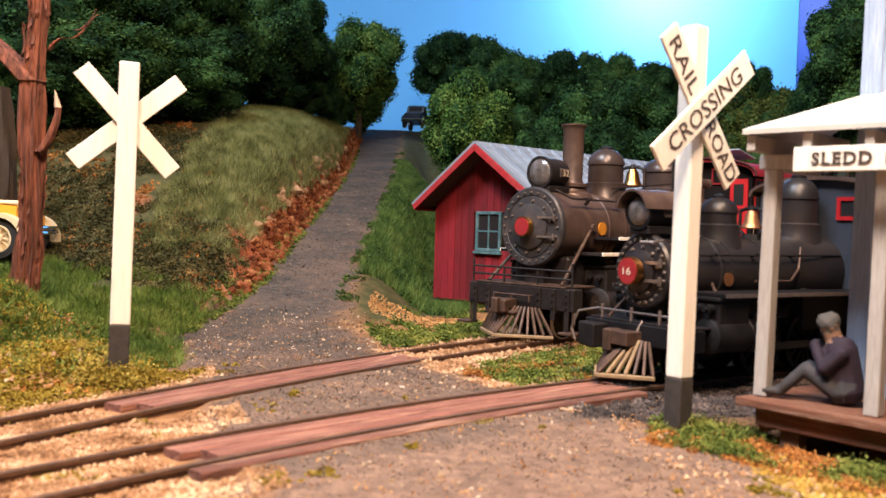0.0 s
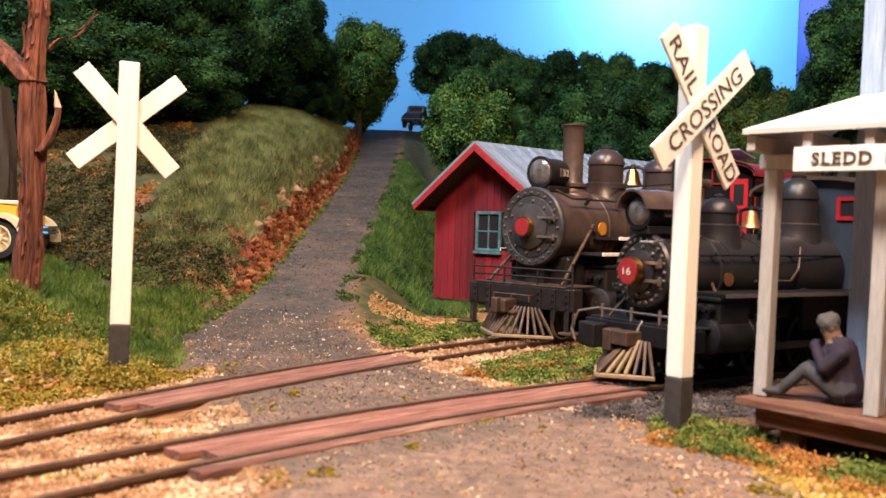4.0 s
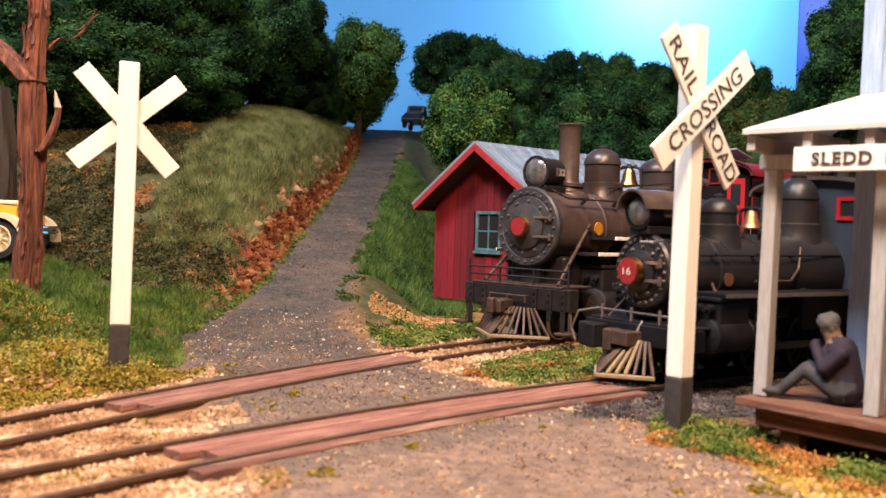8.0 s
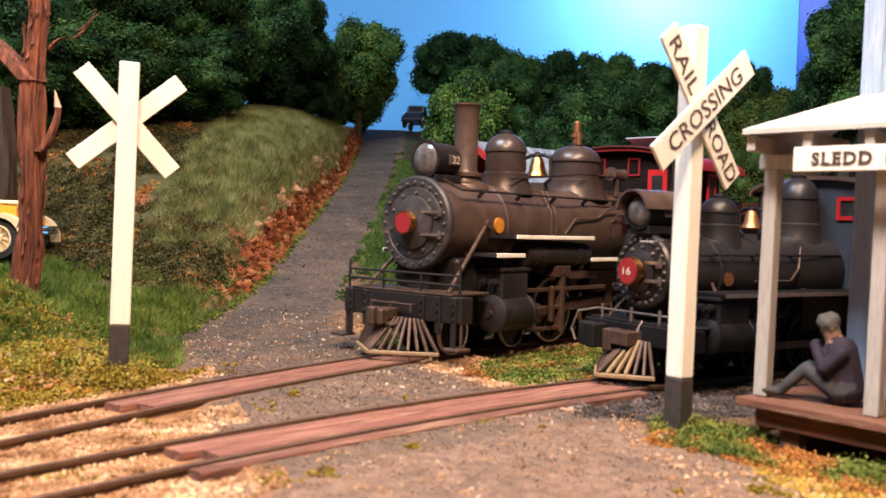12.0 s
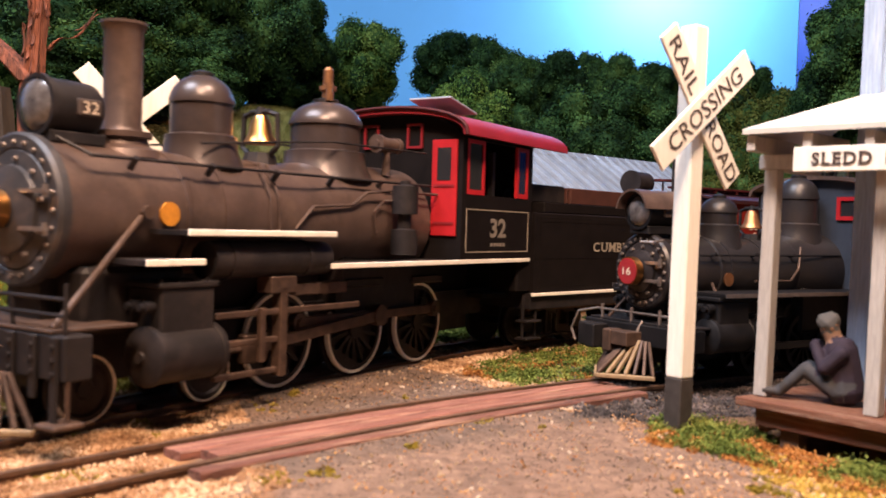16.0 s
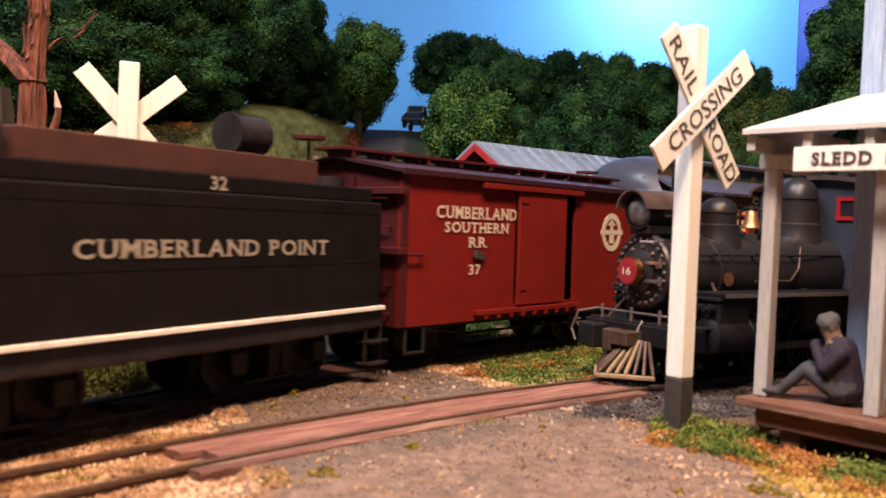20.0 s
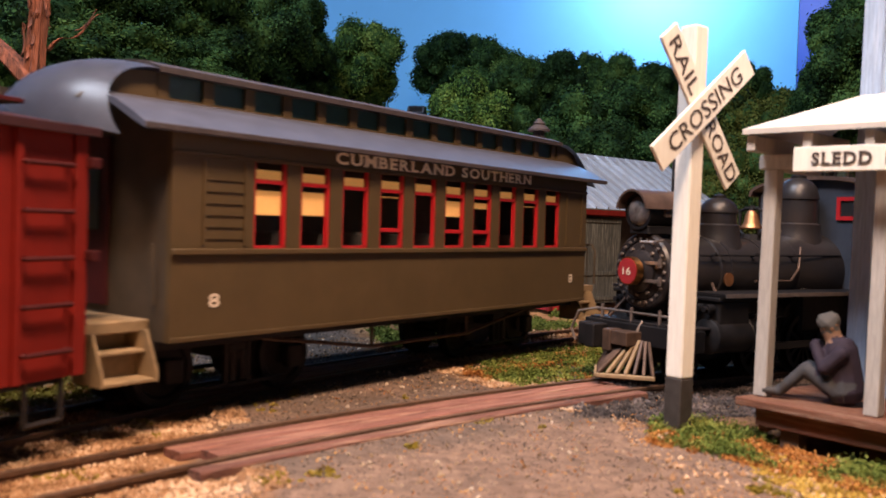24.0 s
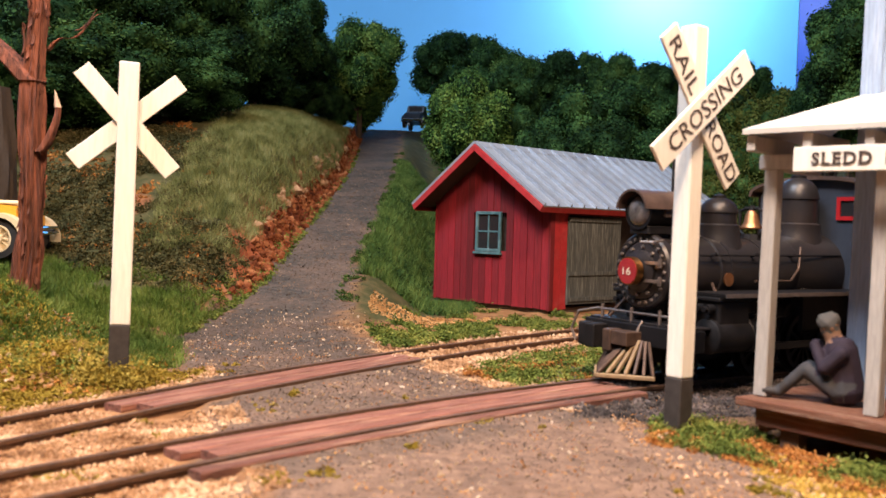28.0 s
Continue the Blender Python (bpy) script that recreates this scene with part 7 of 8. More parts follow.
# ---- dead tree by the crossing ----
def build_dead_tree():
    t = thing("dead_tree", "bare red-brown dead tree with peeling bark and broken limbs", "tree", m=place(-5.62, 12.3, 0.55))
    rnd = random.Random(5)

    def limb(name, pts, radii, n=14, ridge=0.0, material="bark", label="", parent=t):
        bm = bmesh.new()
        rings = []
        for p, r in zip(pts, radii):
            ring = []
            for i in range(n):
                a = 2 * math.pi * i / n
                ca, sa = math.cos(a), math.sin(a)
                k = 1 + 0.3 * noise.noise((ca * 1.6, sa * 1.6, p[2] * 0.9 + p[0]))
                k += ridge * (abs(noise.noise((ca * 4.5, sa * 4.5, p[2] * 0.8))) * 2 - 0.4) + ridge * 0.6 * noise.noise((ca * 9, sa * 9, p[2] * 2.2))
                ring.append(bm.verts.new((p[0] + r * k * ca, p[1] + r * k * sa, p[2])))
            rings.append(ring)
        for a, b in zip(rings, rings[1:]):
            for i in range(n):
                bm.faces.new((a[i], a[(i + 1) % n], b[(i + 1) % n], b[i]))
        bm.faces.new(rings[-1])
        return part(name, bm, M[material], parent, label)

    zs = np.linspace(-0.3, 6.2, 74)
    limb("trunk", [(-0.06 + 0.045 * z - 0.005 * z * z + 0.03 * math.sin(z * 1.7), 0.02 * math.sin(2 * z), z) for z in zs],
         [0.14 + 0.04 * math.exp(-max(0, z) * 2.0) + 0.025 * math.exp(-((z - 2.2) / 0.9) ** 2) - 0.008 * z for z in zs], 56, 0.3)
    us = np.linspace(0, 1, 14)
    limb("branch", [(0.0 - 1.3 * u, 0.1 * u, 2.95 + 1.35 * u - 0.3 * u * u) for u in us], [0.17 - 0.07 * u for u in us], 18, 0.15)
    limb("branch", [(0.16 + 0.3 * u ** 0.7 - 0.06 * u ** 4, -0.12, 2.0 + 0.62 * u) for u in us], [0.07 - 0.035 * u for u in us], 12, 0.1)
    limb("branch_tip", [(0.4 - 0.05 * u, -0.12, 2.6 + 0.24 * u) for u in us], [0.045 - 0.04 * u for u in us], 8, 0.0, "bare_wood", "pale splintered tip")
    limb("branch", [(0.15 + 0.75 * u, 0.1, 3.4 + 0.5 * u + 0.06 * math.sin(9 * u)) for u in us], [0.042 - 0.035 * u for u in us], 6)
    limb("twig", [(0.5 + 0.3 * u, 0.1, 3.68 + 0.3 * u ** 2) for u in us], [0.025 - 0.02 * u for u in us], 5)
    # loose strips of bark, curling away from the trunk
    for k in range(80):
        a, z, ln = rnd.uniform(0, 2 * math.pi), rnd.uniform(0.1, 4.4), rnd.uniform(0.1, 0.42)
        r = 0.158 - 0.008 * z + 0.035 * math.exp(-z * 2.0)
        cx = -0.06 + 0.045 * z - 0.005 * z * z + 0.03 * math.sin(z * 1.7)
        bm = bmesh.new()
        wd, curl = rnd.uniform(0.012, 0.032), rnd.uniform(-0.05, 0.07)
        last = None
        for q in range(5):
            u = q / 4
            rr = r + 0.012 + curl * (u - 0.5) ** 2 * 3
            ring = [bm.verts.new((cx + rr2 * math.cos(a) - sd * wd * (1 - 0.6 * u) * math.sin(a), rr2 * math.sin(a) + sd * wd * (1 - 0.6 * u) * math.cos(a), z + ln * u + 0.02 * sd)) for rr2, sd in ((rr, -1), (rr, 1), (rr - 0.014, 1), (rr - 0.014, -1))]
            if last:
                for w in range(4):
                    bm.faces.new((last[w], last[(w + 1) % 4], ring[(w + 1) % 4], ring[w]))
            else:
                bm.faces.new(ring)
            last = ring
        bm.faces.new(last[::-1])
        part("bark_strip", bm, M["bark"], t)
    # a dark standing trunk farther back, beside the parked car
    d = thing("dark_trunk", "dark grey weathered tree trunk behind the parked car", "tree trunk", m=place(-9.15, 18.6, ground_z(-9.15, 18.6, False)))
    limb("trunk", [(0.05 * math.sin(z * 1.3), 0, z) for z in zs * 0.5], [0.34 - 0.05 * z for z in zs * 0.5], 26, 0.14, "trunk", "", d)


M["bare_wood"] = mat("bare_splintered_wood", (0.5, 0.36, 0.26), 0.8, grain=8)
build_dead_tree()


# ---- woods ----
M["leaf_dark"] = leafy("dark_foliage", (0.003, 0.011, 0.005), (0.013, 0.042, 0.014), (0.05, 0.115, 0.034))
M["leaf_mid"] = leafy("mid_foliage", (0.006, 0.02, 0.007), (0.026, 0.07, 0.02), (0.085, 0.165, 0.045))
M["leaf_bush"] = leafy("fresh_bush_foliage", (0.009, 0.028, 0.008), (0.042, 0.098, 0.022), (0.135, 0.22, 0.055))
M["leaf_olive"] = leafy("olive_foliage", (0.016, 0.026, 0.007), (0.055, 0.085, 0.018), (0.14, 0.165, 0.045))


def quad_soup(name, centres, normals, sizes, material, rng, lean=0.9):
    """Many small leaf quads as one mesh."""
    n = len(centres)
    t = rng.normal(size=(n, 3))
    nn = normals + rng.normal(size=(n, 3)) * lean
    nn /= np.linalg.norm(nn, axis=1)[:, None] + 1e-9
    a = np.cross(nn, t)
    a /= np.linalg.norm(a, axis=1)[:, None] + 1e-9
    b = np.cross(nn, a)
    a *= sizes[:, None]
    b *= sizes[:, None] * 0.55
    v = np.stack([centres - a, centres + b, centres + a, centres - b], 1).reshape(-1, 3) * U
    me = bpy.data.meshes.new(name)
    me.vertices.add(4 * n)
    me.vertices.foreach_set("co", v.ravel())
    me.loops.add(4 * n)
    me.loops.foreach_set("vertex_index", np.arange(4 * n, dtype=np.int32))
    me.polygons.add(n)
    me.polygons.foreach_set("loop_start", np.arange(0, 4 * n, 4, dtype=np.int32))
    me.update(calc_edges=True)
    me.materials.append(material)
    return me


def crown_mesh(name, seed, material, lobes=46, leaves=42000, leaf=0.027):
    """A crown about one unit in radius, sitting on z = 0 to 2, made of leafy lobes with gaps."""
    rng = np.random.default_rng(seed)
    cs, rs = [], []
    while len(cs) < lobes:
        p = rng.uniform(-1, 1, 3)
        if 0.25 < np.linalg.norm(p) < 0.8:
            cs.append(p * (0.85, 0.85, 0.85) + (0, 0, 1.0))
            rs.append(rng.uniform(0.12, 0.34))
    cs, rs = np.array(cs), np.array(rs)
    lo, hi = (cs[:, 2] - rs).min(), (cs[:, 2] + rs).max()
    cs[:, 2] = (cs[:, 2] - lo) * 2 / (hi - lo)
    w = rs ** 2 / (rs ** 2).sum()
    k = rng.choice(lobes, leaves, p=w)
    d = rng.normal(size=(leaves, 3))
    d /= np.linalg.norm(d, axis=1)[:, None]
    rad = rs[k] * (0.86 + 0.2 * rng.random(leaves) + 0.22 * (rng.random(leaves) > 0.93))
    tuft = np.sin(d[:, 0] * 9 + k) * np.sin(d[:, 1] * 9 + 2 * k) * np.sin(d[:, 2] * 9)
    pts = cs[k] + d * (rad * (1 + 0.16 * tuft))[:, None]
    inside = (np.linalg.norm(pts[:, None] - cs[None], axis=2) < rs[None] * 0.8).any(1)
    pts, d = pts[~inside], d[~inside]
    return quad_soup(name, pts, d, rng.uniform(0.5, 1.25, len(pts)) * leaf, material, rng), cs, rs


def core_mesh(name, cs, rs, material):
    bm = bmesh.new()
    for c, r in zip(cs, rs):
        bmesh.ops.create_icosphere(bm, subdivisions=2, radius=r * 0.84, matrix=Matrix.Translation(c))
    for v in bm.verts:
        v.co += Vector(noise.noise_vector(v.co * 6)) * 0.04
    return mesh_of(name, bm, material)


def build_woods():
    kinds = []
    for i, (mkey, seed, label) in enumerate((("leaf_dark", 1, "dense dark green broadleaf tree on the hillside"), ("leaf_dark", 2, "dense dark green broadleaf tree on the hillside"),
                                      ("leaf_mid", 3, "rounded mid-green broadleaf tree behind the track"), ("leaf_bush", 4, "rounded mid-green broadleaf tree behind the track"),
                                      ("leaf_olive", 5, "yellowish olive-green tree in the light"))):
        crown, cs, rs = crown_mesh("crown", seed, M[mkey])
        # every core takes the darkest leaf colour, which paints the shade between lobes
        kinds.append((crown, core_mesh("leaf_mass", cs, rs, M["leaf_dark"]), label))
    bm = bmesh.new()
    lathe(bm, (0, 0, 0), (0, 0, 1), [(0.11, -0.1), (0.075, 0.05), (0.06, 0.5), (0.045, 1.0), (0.02, 1.5)], 9)
    for a in (0.3, 2.2, 4.1, 5.3):
        cyl(bm, (0, 0, 0.55 + 0.1 * a / 5), (0.5 * math.cos(a), 0.5 * math.sin(a), 1.1), 0.035, 0.012, 6)
    trunk = mesh_of("trunk", bm, M["trunk"])
    rnd = random.Random(11)
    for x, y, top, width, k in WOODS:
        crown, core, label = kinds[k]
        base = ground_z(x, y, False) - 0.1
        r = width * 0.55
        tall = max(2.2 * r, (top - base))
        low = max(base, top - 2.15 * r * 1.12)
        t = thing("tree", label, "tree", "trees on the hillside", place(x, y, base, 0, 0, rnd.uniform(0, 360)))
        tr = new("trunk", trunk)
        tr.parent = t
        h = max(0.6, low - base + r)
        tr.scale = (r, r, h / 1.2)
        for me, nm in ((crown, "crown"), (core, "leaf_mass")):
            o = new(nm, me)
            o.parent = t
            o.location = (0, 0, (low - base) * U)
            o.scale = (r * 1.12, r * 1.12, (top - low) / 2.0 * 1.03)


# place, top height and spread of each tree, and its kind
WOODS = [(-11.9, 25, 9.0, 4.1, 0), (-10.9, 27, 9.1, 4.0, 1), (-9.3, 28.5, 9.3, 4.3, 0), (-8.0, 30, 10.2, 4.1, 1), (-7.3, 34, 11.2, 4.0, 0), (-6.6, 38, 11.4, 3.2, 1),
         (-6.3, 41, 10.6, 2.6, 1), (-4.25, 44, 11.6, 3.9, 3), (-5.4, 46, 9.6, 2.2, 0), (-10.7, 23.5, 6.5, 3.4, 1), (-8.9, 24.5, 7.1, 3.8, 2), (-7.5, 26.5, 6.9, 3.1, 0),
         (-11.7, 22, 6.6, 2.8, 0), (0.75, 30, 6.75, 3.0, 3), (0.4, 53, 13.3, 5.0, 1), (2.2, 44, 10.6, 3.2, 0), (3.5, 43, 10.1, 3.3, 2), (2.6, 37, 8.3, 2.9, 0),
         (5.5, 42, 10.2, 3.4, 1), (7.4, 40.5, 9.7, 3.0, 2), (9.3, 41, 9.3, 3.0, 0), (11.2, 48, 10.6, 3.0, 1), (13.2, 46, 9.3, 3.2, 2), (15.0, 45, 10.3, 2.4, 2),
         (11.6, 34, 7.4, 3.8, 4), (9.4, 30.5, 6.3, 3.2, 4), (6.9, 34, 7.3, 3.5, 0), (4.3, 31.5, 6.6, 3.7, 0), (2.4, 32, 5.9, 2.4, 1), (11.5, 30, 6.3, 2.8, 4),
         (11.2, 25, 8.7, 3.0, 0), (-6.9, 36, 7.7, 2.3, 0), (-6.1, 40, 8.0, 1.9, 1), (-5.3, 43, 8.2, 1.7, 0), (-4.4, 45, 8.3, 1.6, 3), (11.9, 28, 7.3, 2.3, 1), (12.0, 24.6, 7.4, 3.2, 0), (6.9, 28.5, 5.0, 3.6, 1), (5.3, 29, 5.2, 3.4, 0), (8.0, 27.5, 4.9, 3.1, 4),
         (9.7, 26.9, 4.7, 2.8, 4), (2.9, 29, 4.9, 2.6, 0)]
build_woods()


# ---- ground cover ----
def scatter(name, region, count, material, label, category, seed, size=(0.02, 0.05), clump=0, lift=0.0, lean=1.2, up=0.5):
    """Leafy scraps strewn over part of the ground as one stuff object."""
    rng = np.random.default_rng(seed)
    x0, x1, y0, y1, keep = region
    pts = []
    while len(pts) < count:
        x, y = rng.uniform(x0, x1), rng.uniform(y0, y1)
        if keep(x, y):
            if clump:
                h = clump * (0.35 + 0.65 * rng.random())
                z = ground_z(x, y) + lift
                for d in rng.normal(size=(14, 3)) * h * 0.5:
                    pts.append((x + d[0], y + d[1], z + abs(d[2]) * 1.1))
            else:
                pts.append((x, y, ground_z(x, y) + lift))
    pts = np.array(pts)
    nrm = np.zeros_like(pts)
    nrm[:, 2] = up
    me = quad_soup(name, pts, nrm, rng.uniform(size[0], size[1], len(pts)), material, rng, lean)
    return tagged(new(name, me), label, category, kind="stuff")


def grass(name, region, count, material, label, seed, height=(0.12, 0.3), width=0.014):
    rng = np.random.default_rng(seed)
    x0, x1, y0, y1, keep = region
    vs = []
    while len(vs) < 3 * count:
        x, y = rng.uniform(x0, x1), rng.uniform(y0, y1)
        if not keep(x, y):
            continue
        z = ground_z(x, y) - 0.02
        for _ in range(4):
            px, py = x + rng.normal() * 0.05, y + rng.normal() * 0.05
            h = rng.uniform(*height)
            a = rng.uniform(0, 6.283)
            lx, ly = rng.normal(size=2) * h * 0.45
            dx, dy = math.cos(a) * width, math.sin(a) * width
            vs += [(px - dx, py - dy, z), (px + dx, py + dy, z), (px + lx, py + ly, z + h)]
    me = bpy.data.meshes.new(name)
    me.from_pydata([tuple(c * U for c in v) for v in vs], [], [(i, i + 1, i + 2) for i in range(0, len(vs), 3)])
    me.materials.append(material)
    return tagged(new(name, me), label, "grass", kind="stuff")


def stones(name, region, count, material, label, seed, size, lumpy=False):
    rng = np.random.default_rng(seed)
    x0, x1, y0, y1, keep = region
    base = np.array([(1, 0, 0), (-1, 0, 0), (0, 1, 0), (0, -1, 0), (0, 0, 1), (0, 0, -1)], float)
    tri = [(0, 2, 4), (2, 1, 4), (1, 3, 4), (3, 0, 4), (2, 0, 5), (1, 2, 5), (3, 1, 5), (0, 3, 5)]
    if lumpy:
        ico = bmesh.new()
        bmesh.ops.create_icosphere(ico, subdivisions=1, radius=1.0)
        base, tri = np.array([v.co[:] for v in ico.verts]), [tuple(v.index for v in f.verts) for f in ico.faces]
        ico.free()
    vs, fs = [], []
    n = 0
    while n < count:
        x, y = rng.uniform(x0, x1), rng.uniform(y0, y1)
        if not keep(x, y):
            continue
        s = size[0] + (size[1] - size[0]) * rng.random() ** 2.5
        rot = Euler(rng.uniform(0, 6.28, 3)).to_matrix()
        z = ground_z(x, y) + s * 0.25
        o = len(vs)
        for b in base * rng.uniform(0.6, 1.15, (len(base), 1)) * (1, 0.85, 0.65 + 0.2 * lumpy):
            p = rot @ Vector(b * s)
            vs.append(((x + p.x) * U, (y + p.y) * U, (z + p.z) * U))
        fs += [tuple(o + i for i in t) for t in tri]
        n += 1
    me = bpy.data.meshes.new(name)
    me.from_pydata(vs, [], fs)
    me.materials.append(material)
    return tagged(new(name, me), label, "stones", kind="stuff")


def off_track(x, y):
    p = Vector((x, y))
    return min(abs((p - FAR_C).length - FAR_R), abs((p - NEAR_C).length - NEAR_R))


def planked(x, y):
    for c, r, s0, s1 in ((FAR_C, FAR_R, 19.8, 24.4), (NEAR_C, NEAR_R, 19.15, 24.6)):
        v = Vector((x, y)) - c
        if abs(v.length - r) < 0.62 and s0 < r * (math.pi - math.atan2(v.y, v.x)) < s1:
            return True
    return False


def patch(x, y, k=0.9, seed=1.0):
    return noise.noise((x * k, y * k, seed)) + 0.5 * noise.noise((x * k * 3, y * k * 3, seed))


M["moss"] = leafy("green_moss", (0.03, 0.05, 0.01), (0.09, 0.12, 0.025), (0.19, 0.20, 0.05))
M["moss_gold"] = leafy("golden_moss", (0.14, 0.09, 0.012), (0.27, 0.20, 0.03), (0.40, 0.31, 0.07))
M["moss_rust"] = leafy("rust_leaf_litter", (0.17, 0.06, 0.015), (0.32, 0.13, 0.035), (0.45, 0.25, 0.08))
M["grass_green"] = leafy("fresh_grass", (0.045, 0.085, 0.012), (0.10, 0.16, 0.03), (0.19, 0.24, 0.06))
M["grass_dry"] = leafy("dry_grass", (0.06, 0.075, 0.022), (0.145, 0.165, 0.058), (0.29, 0.30, 0.13))
M["stone"] = leafy("ballast_stone", (0.15, 0.08, 0.042), (0.36, 0.215, 0.12), (0.6, 0.44, 0.3), 0.85)
M["stone_grey"] = leafy("road_gravel", (0.04, 0.03, 0.025), (0.095, 0.068, 0.052), (0.26, 0.185, 0.13), 0.85)
M["bank_moss"] = leafy("dark_bank_moss", (0.014, 0.016, 0.006), (0.045, 0.043, 0.016), (0.12, 0.095, 0.04))
M["fore"] = leafy("tan_gravel", (0.06, 0.04, 0.03), (0.15, 0.10, 0.075), (0.36, 0.26, 0.19), 0.9)
M["moss_gold_lit"] = leafy("lit_gold_flock", (0.3, 0.18, 0.03), (0.5, 0.33, 0.07), (0.65, 0.46, 0.14))
M["verge_green"] = leafy("deep_green_grass", (0.02, 0.046, 0.012), (0.055, 0.105, 0.025), (0.125, 0.18, 0.05))
M["lip"] = leafy("cream_rock", (0.16, 0.08, 0.04), (0.27, 0.155, 0.085), (0.4, 0.27, 0.17), 0.9)
M["sawdust"] = leafy("orange_sawdust", (0.28, 0.14, 0.055), (0.42, 0.24, 0.10), (0.55, 0.36, 0.18), 0.9)
M["cinder"] = leafy("cinder_ballast", (0.03, 0.026, 0.026), (0.07, 0.06, 0.058), (0.2, 0.16, 0.15), 0.85)
M["pebble"] = leafy("pale_pebble", (0.2, 0.13, 0.08), (0.36, 0.26, 0.17), (0.6, 0.5, 0.4), 0.85)
M["clod"] = leafy("red_clay_clod", (0.055, 0.015, 0.006), (0.2, 0.06, 0.023), (0.38, 0.16, 0.07), 0.9)


def build_cover():
    def d_of(x, y):
        return road_left(y) - x

    def e_of(x, y):
        return x - road_right(y)
    grass("gully_grass", (-8.5, -3.2, 10.2, 18.5, lambda x, y: d_of(x, y) > 0.05 and off_track(x, y) > 1.0 and patch(x, y, 0.5, 2) > -0.35 and y < 15.2 + 0.45 * max(0, -3.6 - x) + 0.8 * patch(x, y, 0.8, 13)), 60000, M["grass_green"], "fresh green static grass in the gully", 21, (0.06, 0.19), 0.009)
    grass("slope_grass", (-9, -3.7, 17.5, 44, lambda x, y: d_of(x, y) > 0.5 and x > -6.2 - 0.06 * (y - 20) + 0.5 * patch(x, y, 0.5, 5) and (y > 18.5 or patch(x, y, 0.6, 5) > 0.1)), 115000, M["grass_dry"], "pale olive dry grass on the hillside", 22, (0.12, 0.3), 0.0065)
    grass("verge_grass", (-1.8, 1.0, 14.6, 36, lambda x, y: 0.3 * step(20, 15, y) - 0.05 + 0.2 * patch(x, y, 1.3, 4) < e_of(x, y) < 1.7 + 0.13 * (y - 15) and not (x > -0.35 and 20.4 < y < 26) and y > 18.3 + 0.5 * patch(x, y)), 70000, M["verge_green"], "fresh grass beside the road", 23, (0.07, 0.26), 0.008)
    scatter("bank_moss", (-12, -3.4, 14.4, 25, lambda x, y: d_of(x, y) > 0.35 and y > 14.6 + 0.45 * max(0, -3.6 - x) and patch(x, y, 0.7, 3) > -0.3 and (x < -4.9 - 0.1 * (y - 17) or y < 18.3)), 120000, M["bank_moss"], "dark moss and leaf litter on the bank", "moss", 31, (0.018, 0.042), 0.13)
    scatter("bank_litter", (-12, -3.4, 15.8, 26, lambda x, y: d_of(x, y) > 0.2 and patch(x, y, 0.8, 8) > 0.15 and (x < -4.9 - 0.1 * (y - 17) or y < 18.3)), 26000, M["moss_rust"], "rust-brown leaf litter on the bank", "leaf litter", 32, (0.016, 0.04), 0.06)
    scatter("mound_moss", (-7.5, -3.3, 9.4, 12.6, lambda x, y: off_track(x, y) > 0.8 + 0.2 * patch(x, y, 2.0, 3) and d_of(x, y) > 0.1 and y < 11.2 + 0.4 * (-x - 4)), 46000, M["moss_gold"], "golden-green moss on the trackside mound", "moss", 33, (0.01, 0.026), 0.1)
    scatter("mound_green", (-7.5, -3.3, 9.4, 12.6, lambda x, y: off_track(x, y) > 1.1 and d_of(x, y) > 0.2 and patch(x, y, 1.3, 4) > -0.2), 46000, M["moss"], "green moss on the trackside mound", "moss", 34, (0.01, 0.026), 0.11)
    scatter("mound_litter", (-7.5, -3.3, 9.0, 12.6, lambda x, y: off_track(x, y) > 0.9 and d_of(x, y) > 0.1 and patch(x, y, 1.8, 17) > 0.15), 12000, M["moss_rust"], "brown leaf litter on the trackside mound", "leaf litter", 68, (0.012, 0.03), 0.06)
    scatter("track_weeds", (-1.2, 2.5, 12.6, 17.2, lambda x, y: 0.85 < (Vector((x, y)) - FAR_C).length - FAR_R < 2.3 and e_of(x, y) > 0.25 and patch(x, y, 1.2, 6) > -0.15), 34000, M["moss"], "low green weeds beside the main track", "weeds", 35, (0.012, 0.03), 0.11)
    scatter("siding_weeds", (0.0, 3.5, 10.2, 14, lambda x, y: (Vector((x, y)) - NEAR_C).length - NEAR_R > 0.62 and (Vector((x, y)) - FAR_C).length - FAR_R < -0.8 and x > 0.55 + 0.3 * patch(x, y, 1.5, 1)), 26000, M["moss"], "low green weeds between the tracks", "weeds", 36, (0.01, 0.028), 0.08)
    scatter("siding_litter", (0.3, 3.2, 10.2, 13, lambda x, y: (Vector((x, y)) - NEAR_C).length - NEAR_R > 0.5 and (Vector((x, y)) - FAR_C).length - FAR_R < -0.6 and patch(x, y, 1.5, 9) > 0.2), 7000, M["moss_rust"], "rust-brown leaf litter between the tracks", "leaf litter", 37, (0.012, 0.028), 0.05)
    porch = lambda x, y: (x - 2.6) * 0.75 + (y - 7.8) * 0.66
    scatter("porch_weeds", (1.5, 4.5, 5.2, 9.2, lambda x, y: -0.75 < porch(x, y) < 0.06 and patch(x, y, 1.6, 2) > -0.05 and off_track(x, y) > 0.9 and x > 1.9 - 0.35 * (8 - y)), 26000, M["moss"], "green weeds in front of the porch", "weeds", 38, (0.008, 0.02), 0.09)
